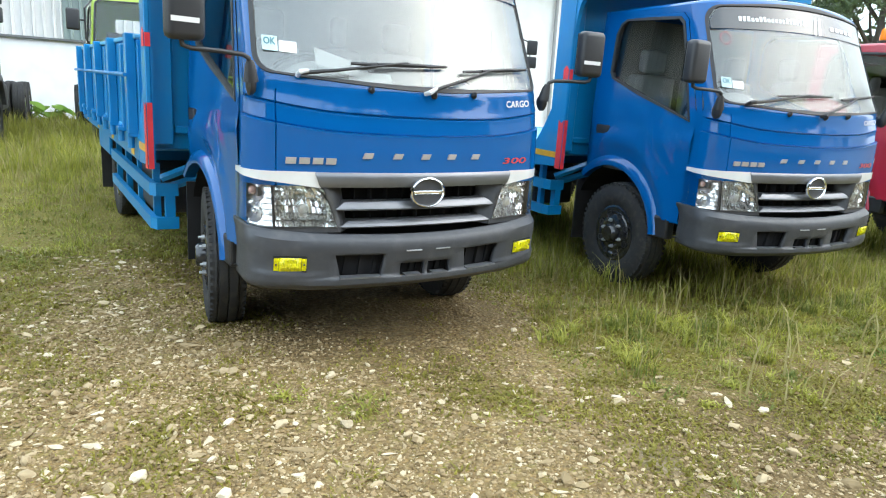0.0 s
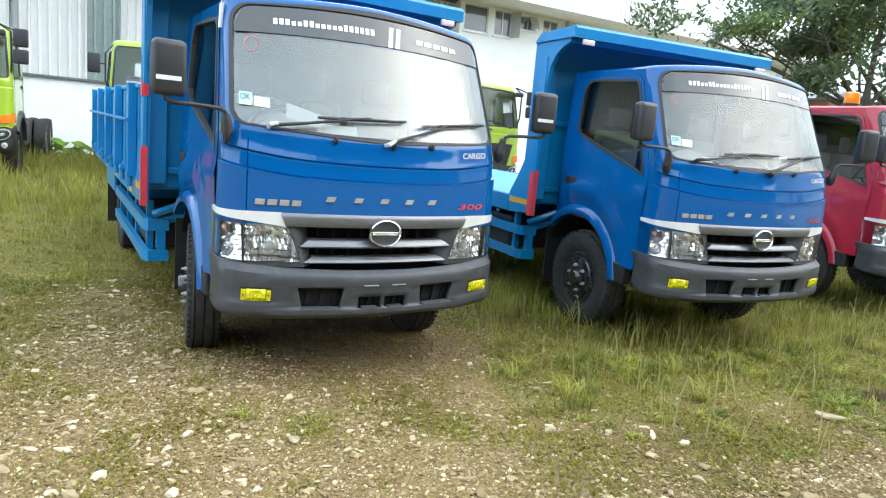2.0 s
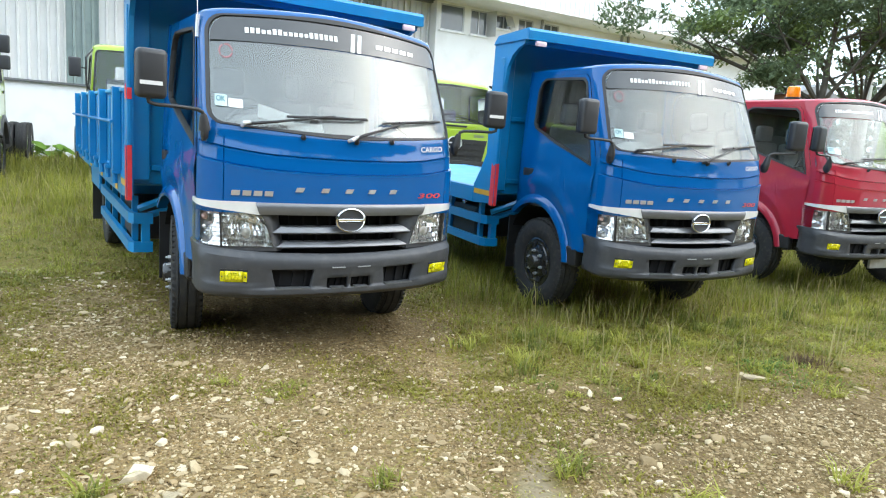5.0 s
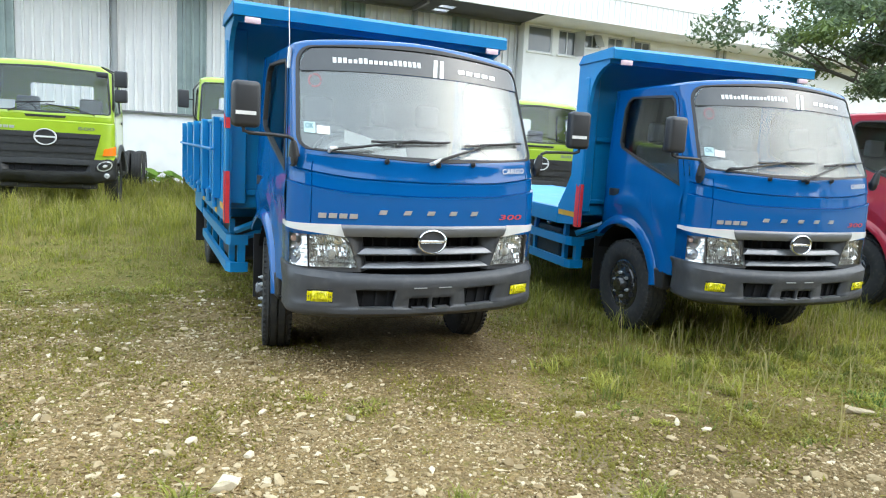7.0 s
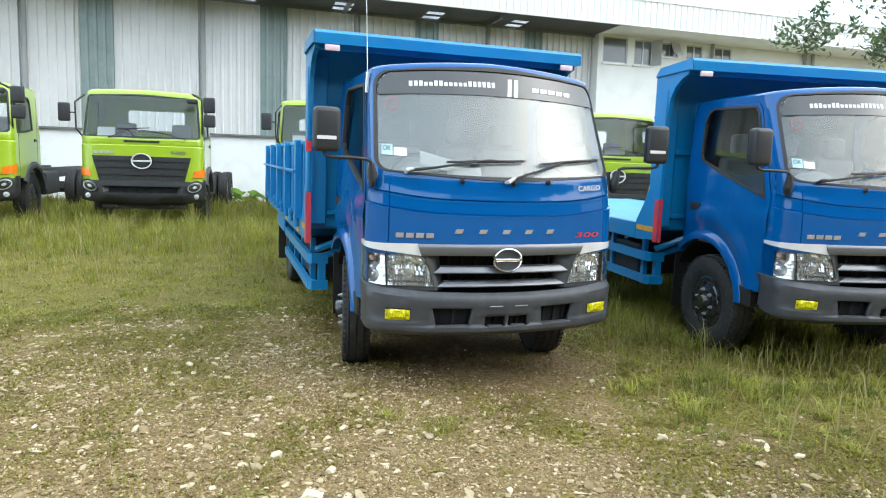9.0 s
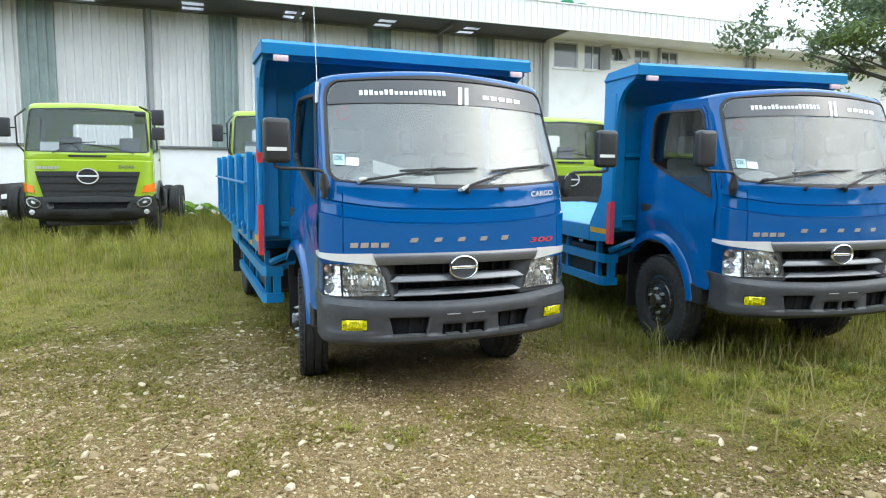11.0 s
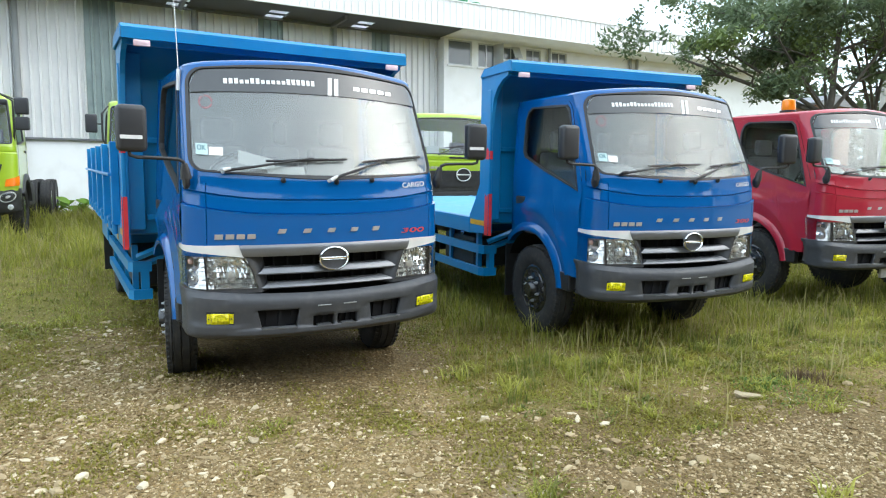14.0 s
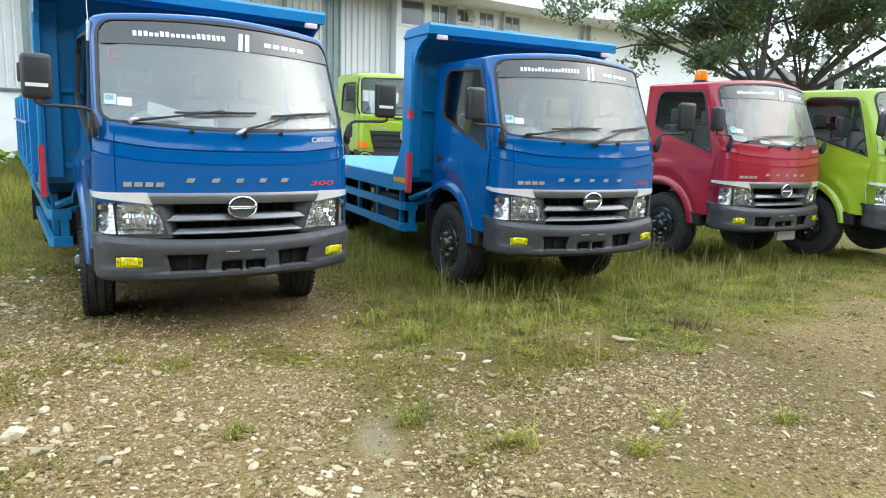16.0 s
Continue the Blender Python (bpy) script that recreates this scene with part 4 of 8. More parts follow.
        quad_plate(bm, bum_skin, [(a + 0.03, c0 - 0.006), (b - 0.02, c0 - 0.006), (b - 0.02, c0 + 0.002), (a + 0.03, c0 + 0.002)], 6, 1, -0.03, 0.015)
        part("slot_sill", bm, GRILLE, bumper, "paler strip on the bumper slot sill, a painted highlight")
    for sg in (-1, 1):
        bm = bmesh.new()
        fq = (lambda q: q) if sg < 0 else mirror_q
        quad_plate(bm, bum_skin, fq([(-0.778, 0.506), (-0.624, 0.506), (-0.624, 0.596), (-0.778, 0.596)]), 4, 1, -0.02, 0.003)
        fog = part("fog_lamp", bm, BLACK, bumper, "yellow fog lamp in a dark frame")
        bm = bmesh.new()
        facet_dish(bm, bum_skin, between(fq([(-0.752, 0.516), (-0.650, 0.516), (-0.650, 0.586), (-0.752, 0.586)])), 6, 1, lambda u, v: -0.006 - 0.012 * (1 - (2 * v - 1) ** 4) * (1 - (2 * u - 1) ** 6), 0.003)
        for a in (-0.764, -0.638):
            quad_plate(bm, bum_skin, fq([(a - 0.011, 0.520), (a + 0.011, 0.520), (a + 0.011, 0.582), (a - 0.011, 0.582)]), 1, 2, 0.0, 0.009)
        smooth(part("fog_lens", bm, YELLOW, fog, "bright yellow lens"), 20)
        bm = bmesh.new()
        quad_plate(bm, bum_skin, fq([(-0.735, 0.545), (-0.667, 0.545), (-0.675, 0.580), (-0.727, 0.580)]), 2, 2, 0.012, 0.021)
        part("fog_boss", bm, YELLOW, fog)
        for a in (-0.765, -0.637):
            bm = bmesh.new()
            quad_plate(bm, bum_skin, fq([(a - 0.004, 0.548), (a + 0.004, 0.548), (a + 0.004, 0.556), (a - 0.004, 0.556)]), 1, 1, 0.009, 0.012)
            part("screw", bm, BLACK, fog)
    for s0 in (-0.119, 0.055):
        bm = bmesh.new()
        quad_plate(bm, bum_skin, [(s0, 0.613), (s0 + 0.088, 0.613), (s0 + 0.088, 0.620), (s0, 0.620)], 2, 1, 0.0, 0.009)
        part("plate_bracket", bm, LAMP_CASE, bumper, "pale plate slot edge")
    # wipers and washer jets
    wiper(root, SK, -0.645, 1.438, -0.10, 1.535, (-0.40, 1.512), (0.13, 1.535), tags)
    wiper(root, SK, 0.0, 1.415, 0.45, 1.535, (0.24, 1.52), (0.73, 1.545), tags)
    for s, z in ((-0.302, 1.410), (0.045, 1.405), (0.302, 1.415)):
        bm = bmesh.new()
        bmesh.ops.create_uvsphere(bm, u_segments=10, v_segments=6, radius=0.017, matrix=Matrix.Translation(SK(s, z, 0.006)))
        box(bm, *(lambda p: (p.x - 0.006, p.x + 0.006, p.y - 0.02, p.y + 0.004, p.z - 0.004, p.z + 0.018))(SK(s, z, 0.008)), 0.003, 1)
        smooth(part("washer_jet", bm, BLACK, root, "black washer jet"))
    # mirrors on bent arms
    for sg in (-1, 1):
        bm = bmesh.new()
        lathe(bm, [(0, 0.001), (0.004, 0.03), (0.018, 0.042), (0.035, 0.042), (0.045, 0.02), (0.046, 0.001)], 18, "x", (0, 0, 0))
        for v in bm.verts:
            v.co = Vector((sg * (0.832 + v.co.x * 0.9), 0.20 + v.co.y * 0.9, 1.375 + v.co.z * 1.25 * (0.8 if v.co.z > 0 else 1)))
        tube(bm, [(sg * 0.855, 0.19, 1.385), (sg * 0.862, 0.18, 1.45), (sg * 0.865, 0.175, 1.475)], [0.034, 0.024, 0.016], 10)
        mb = smooth(part("mirror_bracket", bm, BLACK, root, "black mirror bracket"), 50)
        bm = bmesh.new()
        tube(bm, [(sg * 0.862, 0.178, 1.455), (sg * 0.872, 0.172, 1.485), (sg * 0.90, 0.165, 1.498), (sg * 1.00, 0.15, 1.503), (sg * 1.12, 0.14, 1.505), (sg * 1.155, 0.138, 1.515), (sg * 1.165, 0.138, 1.56)], 0.011, 8)
        smooth(part("mirror_arm", bm, BLACK, mb, "thin black mirror arm"), 60)
        mirror_head(mb, sg * 1.145, 0.145, 1.535, 1.795, 0.160, 0.085, -sg * 0.12, tags)
    if aerial:
        bm = bmesh.new()
        tube(bm, [(-0.828, 0.545, 1.93), (-0.822, 0.555, 2.06)], 0.012, 8)
        tube(bm, [(-0.824, 0.555, 2.06), (-0.845, 0.565, 2.75)], [0.003, 0.0018], 6)
        part("aerial", bm, SILVER, root, "thin pale roof aerial")
    if beacon:
        bm = bmesh.new()
        lathe(bm, [(2.112, 0.09), (2.132, 0.09), (2.137, 0.075), (2.147, 0.001)], 20, "z", (-0.58, 0.93, 0.01))
        bc = smooth(part("beacon_base", bm, BLACK, root, "black beacon base"))
        bm = bmesh.new()
        lathe(bm, [(2.147, 0.072), (2.162, 0.078), (2.257, 0.068), (2.269, 0.055), (2.272, 0.001)], 24, "z", (-0.58, 0.93, 0.0))
        smooth(part("beacon_dome", bm, BEACON, bc, "amber beacon dome"))
        bm = bmesh.new()
        box(bm, 0.06, 0.40, 0.10, 0.13, 0.28, 0.40, 0.005, 1)
        part("hanging_plate", bm, LAMP_CASE, root, "pale metal plate under the bumper")
    # cab inside
    bm = bmesh.new()
    prism(bm, [(0.22, 0.80), (0.62, 0.80), (0.62, 1.16), (0.50, 1.34), (0.38, 1.38), (0.26, 1.36)], "x", -0.76, 0.76)
    part("dashboard", bm, TRIM_DARK, root, "dark grey dashboard")
    bm = bmesh.new()
    bmesh.ops.create_uvsphere(bm, u_segments=20, v_segments=10, radius=1.0, matrix=Matrix.Translation((-0.43, 0.46, 1.36)) @ Matrix.Diagonal((0.22, 0.17, 0.15, 1)))
    smooth(part("instrument_hood", bm, HOOD_GREY, root, "grey instrument hood"))
    bm = bmesh.new()
    box(bm, -0.82, 0.82, 0.20, CAB_BACK - 0.03, 0.86, 0.90)
    part("cab_floor", bm, TRIM_DARK, root)
    bm = bmesh.new()
    for x0, x1, z0, z1 in ((-0.78, 0.78, 0.90, 1.72), (-0.78, 0.78, 1.98, 2.06), (-0.78, -0.62, 1.72, 1.98), (0.62, 0.78, 1.72, 1.98)):
        box(bm, x0, x1, CAB_BACK - 0.06, CAB_BACK - 0.034, z0, z1)
    if not body:
        pane = part("rear_window", boxed(-0.62, 0.62, CAB_BACK - 0.022, CAB_BACK - 0.016, 1.72, 1.98), LENS, root, "clear rear window")
        pane.visible_shadow = False
    else:
        box(bm, -0.62, 0.62, CAB_BACK - 0.06, CAB_BACK - 0.034, 1.72, 1.98)
    part("rear_lining", bm, TRIM_DARK, root, "dark grey rear lining")
    for x0, x1 in ((-0.68, -0.20), (-0.12, 0.22), (0.26, 0.70)):
        bm = bmesh.new()
        box(bm, x0, x1, 0.86, 1.36, 0.98, 1.14, 0.04, 3)
        seat = smooth(part("seat", bm, SEAT_GREY, root, "grey vinyl seat"))
        bm = bmesh.new()
        box(bm, x0 + 0.02, x1 - 0.02, 1.28, 1.40, 1.12, 1.62, 0.045, 3)
        smooth(part("backrest", bm, SEAT_GREY, seat))
        bm = bmesh.new()
        box(bm, x0 + 0.12, x1 - 0.12, 1.30, 1.39, 1.64, 1.82, 0.035, 3)
        smooth(part("headrest", bm, SEAT_GREY, seat))
    bm = bmesh.new()
    ring = [(-0.43 + 0.20 * math.cos(a), 0.72 - 0.085 * math.sin(a), 1.37 + 0.175 * math.sin(a)) for a in (2 * math.pi * k / 24 for k in range(25))]
    tube(bm, ring, 0.014, 8, False)
    tube(bm, [(-0.43, 0.74, 1.36), (-0.43, 0.50, 1.20)], 0.03, 8)
    tube(bm, [(-0.62, 0.72, 1.37), (-0.24, 0.72, 1.37)], 0.014, 6)
    smooth(part("steering_wheel", bm, BLACK, root, "black steering wheel"))
    if tags:
        ux, uy = Vector((0.97, 0.0, -0.24)), Vector((0.19, 0.74, 0.62)).normalized()
        c = Vector((-0.43, 0.225, 1.495))
        bm = bmesh.new()
        cs = [c + ux * i * 0.115 + uy * j * 0.062 for i, j in ((-1, -1), (1, -1), (1, 1), (-1, 1))]
        nn = ux.cross(uy) * 0.002
        lo, hi = [bm.verts.new(q) for q in cs], [bm.verts.new(q + nn) for q in cs]
        bm.faces.new(lo)
        bm.faces.new(hi)
        for i in range(4):
            bm.faces.new((lo[i], lo[(i + 1) % 4], hi[(i + 1) % 4], hi[i]))
        part("paper_sheet", bm, PAPER, root, "white paper sheet leaning behind the windscreen")
        bm = bmesh.new()
        pm = Matrix.Translation((-0.22, 0.24, 1.43)) @ Matrix.Rotation(-0.12, 4, "Z") @ Matrix.Rotation(0.7, 4, "X")
        box(bm, -0.13, 0.10, -0.05, 0.05, 0, 0.003, m=pm)
        part("paper_sheet", bm, PAPER, root)
    elif not body:
        for x in (-0.12, 0.30):
            bm = bmesh.new()
            pm = Matrix.Translation((x, 0.26, 1.42)) @ Matrix.Rotation(0.15 - x, 4, "Z") @ Matrix.Rotation(0.6, 4, "X")
            box(bm, -0.13, 0.13, -0.06, 0.06, 0, 0.003, m=pm)
            part("paper_sheet", bm, PAPER, root, "white paper sheet on the dashboard")
    # running gear
    wz = 0.375
    for sg in (-1, 1):
        wheel(root, sg * 0.775, 1.07, wz - 0.012, 0.41, 0.205, sg, 6, -0.012, steer=steer)
        wheel(root, sg * 0.865, 4.50, wz, 0.405, 0.205, sg, dual=True)
    bm = bmesh.new()
    for sg in (-1, 1):
        box(bm, sg * 0.36 - 0.03, sg * 0.36 + 0.03, 0.30, 6.5, 0.58, 0.76)
    for y in (0.5, 1.6, 2.8, 4.2, 5.6):
        box(bm, -0.36, 0.36, y - 0.04, y + 0.04, 0.60, 0.72)
    part("chassis_frame", bm, CHASSIS, root, "black steel chassis frame")
    bm = bmesh.new()
    tube(bm, [(-0.72, 1.07, wz), (0.72, 1.07, wz)], 0.05, 10)
    part("front_axle", bm, CHASSIS, root)
    part("rear_axle", tube(bmesh.new(), [(-0.72, 4.50, wz), (0.72, 4.50, wz)], 0.08, 10), CHASSIS, root)
    part("engine_sump", boxed(-0.30, 0.30, 0.55, 1.45, 0.36, 0.80, 0.04, 2), CHASSIS, root)
    bm = bmesh.new()
    box(bm, -0.80, 0.80, 0.24, 0.40, 0.42, 0.66, 0.02, 1)
    part("bumper_beam", bm, BLACK, root)
    for sg in (-1, 1):
        bm = bmesh.new()
        box(bm, sg * 0.75 - 0.11, sg * 0.75 + 0.11, 1.62, 1.635, 0.20, 0.72)
        part("mud_flap", bm, BLACK, root, "black mud flap")
        bm = bmesh.new()
        x = sg * 0.83
        box(bm, x - 0.05, x + 0.03, 0.48, 0.66, 0.44, 0.60, 0.015, 2)
        part("step_well", bm, BLACK, root, "black cab step")
    if body:
        truck_body(root, body)
    return root


def truck_body(root, kind):
    """The cargo body: headboard with a hood over the cab, deck, side guards, and for one kind tall stake sides."""
    W = 1.08
    y0, y1 = 1.58, 6.55
    rise = 0.0
    # headboard
    bm = bmesh.new()
    box(bm, -W + 0.02, W - 0.02, 1.72, 1.78, 0.92, 2.40, 0.004, 1)
    hb = part("headboard", bm, BODY_BLUE, root, "blue steel headboard")
    for sg in (-1, 1):
        bm = bmesh.new()
        xa, xb = sorted((sg * W, sg * (W - 0.035)))
        gus = [(1.585, 0.83), (2.02, 0.80), (2.02, 0.985), (1.90, 1.14), (1.80, 1.30), (1.80, 2.34), (1.70, 2.40), (1.26, 2.40), (1.26, 2.30), (1.36, 2.27), (1.46, 2.21), (1.53, 2.12), (1.565, 1.98), (1.585, 1.80)]
        prism(bm, gus, "x", xa, xb)
        post = part("headboard_post", bm, BODY_BLUE, root, "blue headboard side plate")
        bm = bmesh.new()
        xa, xb = sorted((sg * (W - 0.02), sg * (W + 0.012)))
        box(bm, xa, xb, 1.575, 1.655, 0.84, 2.20, 0.006, 1)
        part("post_edge", bm, BODY_BLUE, post)
        xf = sg * (W + 0.014)
        xa, xb = sorted((xf, xf + sg * 0.003))
        for za, zb in ((0.81, 1.215), (1.545, 1.625)):
            bm = bmesh.new()
            n = 0.03 if za < 1 else -0.03
            prism(bm, [(1.578, za), (1.65, za), (1.65, zb), (1.614, zb - n), (1.578, zb)], "x", xa, xb)
            part("red_tape", bm, RED_TAPE, post, "red reflective tape")
            bm = bmesh.new()
            xi = sg * (W - 0.022)
            box(bm, *sorted((xi, sg * (W + 0.010))), 1.571, 1.574, za, zb)
            part("red_tape", bm, RED_TAPE, post, "red reflective tape")
        bm = bmesh.new()
        xt = sg * (W + 0.001)
        box(bm, *sorted((xt, xt + sg * 0.003)), 1.67, 2.0, 0.895, 0.945)
        part("yellow_tape", bm, YELLOW_TAPE, post, "yellow reflective tape")
        # inner flange and stiffening rib of the headboard
        bm = bmesh.new()
        xi = sg * (W - 0.036)
        box(bm, *sorted((xi, sg * (W - 0.16))), 1.66, 1.719, 0.95, 2.30, 0.01, 1)
        part("headboard_rib", bm, BODY_BLUE, hb)
    for z in (1.02, 1.62):
        bm = bmesh.new()
        box(bm, -W + 0.165, W - 0.165, 1.685, 1.719, z, z + 0.05, 0.01, 1)
        part("headboard_rib", bm, BODY_BLUE, hb)
    # hood over the cab
    bm = bmesh.new()
    cs = [(1.18, 2.325), (1.175, 2.40), (1.20, 2.425), (1.72, 2.405), (1.80, 2.33), (1.79, 2.32), (1.70, 2.37), (1.25, 2.385), (1.225, 2.365), (1.225, 2.325)]
    prism(bm, cs, "x", -W - 0.01, W + 0.01)
    hood = part("cab_hood", bm, BODY_BLUE, root, "blue steel hood over the cab")
    for sg in (-1, 1):
        bm = bmesh.new()
        prism(bm, [(1.18, 2.33), (1.80, 2.33), (1.72, 2.402), (1.20, 2.422)], "x", *sorted((sg * (W + 0.012), sg * (W + 0.018))))
        part("hood_end", bm, BODY_BLUE, hood)
    bm = bmesh.new()
    box(bm, -W + 0.02, W - 0.02, 1.30, 1.34, 2.30, 2.36, 0.006, 1)
    part("hood_beam", bm, BODY_BLUE, hood)
    for sg in (-1, 1):
        bm = bmesh.new()
        box(bm, sg * 0.96 - 0.055, sg * 0.96 + 0.055, 1.172, 1.20, 2.275, 2.32, 0.008, 2)
        smooth(part("marker_lamp", bm, PALE_LENS, hood, "small pale pink marker lamp"))
    # deck and its side beams
    bm = bmesh.new()
    box(bm, -W + 0.01, W - 0.01, 1.79, y1, 0.90, 0.955, 0.004, 1)
    deck = part("deck", bm, DECK_BLUE, root, "pale blue steel deck")
    for sg in (-1, 1):
        bm = bmesh.new()
        box(bm, *sorted((sg * W, sg * (W - 0.06))), 2.03, y1, 0.80, 0.962, 0.006, 1)
        part("side_beam", bm, BODY_BLUE, root, "blue deck side beam")
        for y in (3.55, 5.2):
            bm = bmesh.new()
            box(bm, *sorted((sg * (W + 0.001), sg * (W + 0.004))), y, y + 0.16, 0.90, 0.945)
            part("red_tape" if kind == "flat" else "yellow_tape", bm, RED_TAPE if kind == "flat" else YELLOW_TAPE, deck, "reflective tape strip")
    for y in (2.2, 2.9, 3.6, 4.3, 5.0, 5.7, 6.3):
        bm = bmesh.new()
        box(bm, -W + 0.07, W - 0.07, y, y + 0.08, 0.79, 0.895)
        part("cross_bearer", bm, BODY_BLUE, deck)
    # side guards: two tubes that turn in at the front, with posts between
    for sg in (-1, 1):
        x = sg * 1.05
        for z0, z1 in ((0.60, 0.685), (0.375, 0.455)):
            bm = bmesh.new()
            path = [(sg * 0.88, 1.79), (sg * 1.02, 1.79), (x, 1.86), (x, 4.02)]
            pts = []
            for (ax, ay) in path:
                pts.append((ax, ay))
            inner = [(sg * 0.88, 1.83), (sg * 1.0, 1.83), (sg * 1.01, 1.88), (sg * 1.01, 4.02)]
            prism(bm, pts + inner[::-1], "z", z0, z1)
            part("guard_tube", bm, BODY_BLUE, root, "blue side guard tube")
        for y in (1.95, 2.65, 3.3, 3.95):
            bm = bmesh.new()
            box(bm, *sorted((sg * 1.01, sg * 0.965)), y, y + 0.05, 0.38, 0.80)
            part("guard_post", bm, BODY_BLUE, root)
        bm = bmesh.new()
        box(bm, *sorted((sg * 0.90, sg * 0.96)), 1.80, 1.86, 0.455, 0.60)
        part("guard_post", bm, BODY_BLUE, root)
        bm = bmesh.new()
        tube(bm, [(sg * 0.98, 1.80, 0.72), (sg * 0.70, 1.66, 0.86)], 0.03, 6)
        tube(bm, [(sg * 0.90, 1.86, 0.66), (sg * 0.62, 1.70, 0.78)], 0.03, 6)
        part("guard_brace", bm, BODY_BLUE, root)
        bm = bmesh.new()
        box(bm, *sorted((sg * 0.98, sg * 0.55)), 2.1, 2.9, 0.42, 0.74, 0.03, 2)
        part("tool_box", bm, CHASSIS, root, "black tank under the deck")
        bm = bmesh.new()
        box(bm, *sorted((sg * 1.06, sg * 1.03)), 4.05, 4.95, 0.62, 0.86, 0.006, 1)
        part("rear_skirt", bm, BODY_BLUE, root)
        bm = bmesh.new()
        box(bm, *sorted((sg * 1.05, sg * 0.78)), 4.95, 4.97, 0.18, 0.80)
        part("mud_flap", bm, BLACK, root)
        # small clear lamp on the beam
        bm = bmesh.new()
        bmesh.ops.create_uvsphere(bm, u_segments=12, v_segments=8, radius=0.028, matrix=Matrix.Translation((sg * 1.0, 2.35, 0.77)))
        part("side_lamp", bm, REFLECTOR, root, "small clear side lamp")
    if kind == "stake":
        for sg in (-1, 1):
            bm = bmesh.new()
            box(bm, *sorted((sg * (W - 0.045), sg * (W - 0.015))), 2.06, y1, 0.99, 1.60, 0.004, 1)
            gate = part("side_gate", bm, BODY_BLUE, root, "blue drop-side gate with stakes")
            for k in range(9):
                y = 2.12 + 0.53 * k
                bm = bmesh.new()
                wide = 0.10 if k % 2 == 0 else 0.045
                box(bm, *sorted((sg * (W - 0.014), sg * (W + (0.05 if k % 2 == 0 else 0.02)))), y, y + wide, 0.98, 1.64 if k % 2 == 0 else 1.58, 0.005, 1)
                part("stake", bm, BODY_BLUE, gate)
                bm = bmesh.new()
                tube(bm, [(sg * (W + 0.03), y + 0.04, 0.88), (sg * (W + 0.03), y + 0.04, 1.0)], 0.022, 8)
                box(bm, *sorted((sg * (W - 0.01), sg * (W + 0.055))), y + 0.0, y + 0.10, 0.955, 0.985, 0.004, 1)
                part("hinge", bm, BODY_BLUE, gate)
            bm = bmesh.new()
            tube(bm, [(sg * (W + 0.062), 2.08, 1.37), (sg * (W + 0.062), y1, 1.37)], 0.014, 8)
            part("lock_bar", bm, BODY_BLUE, gate, "blue lock bar")
            bm = bmesh.new()
            box(bm, *sorted((sg * (W - 0.05), sg * (W + 0.0))), 2.06, y1, 1.605, 1.635, 0.006, 1)
            part("top_rail", bm, DECK_BLUE, gate, "pale blue top rail")
            for k in range(4):
                bm = bmesh.new()
                y = 2.25 + 1.2 * k
                box(bm, *sorted((sg * (W + 0.001), sg * (W + 0.004))), y, y + 0.14, 0.82, 0.875)
                part("yellow_tape", bm, YELLOW_TAPE, gate, "yellow reflective tape")
        bm = bmesh.new()
        box(bm, -W + 0.02, W - 0.02, y1 - 0.04, y1, 0.99, 1.60)
        part("tail_gate", bm, BODY_BLUE, root)


# ---- the heavy truck ----
HV_W = [(0.0, 1.20), (1.75, 1.20), (2.62, 1.13)]
HV_F = [(0.30, 0.03), (1.00, 0.02), (1.72, 0.04), (2.62, 0.26)]
hv_skin = make_skin(HV_W, HV_F, 0.06, 0.16, [(1.0, 0.0), (2.62, 0.02)])
HV_S, hv_end = side_end(HV_W, HV_F, 0.06, 0.16)
HB_F = [(0.46, 0.07), (0.56, -0.01), (0.66, -0.03), (0.90, -0.03), (0.97, 0.02)]
hb_skin = make_skin([(0.0, 1.23), (2.0, 1.23)], HB_F, 0.09, 0.20, [(0.0, 0.0), (2.0, 0.0)])


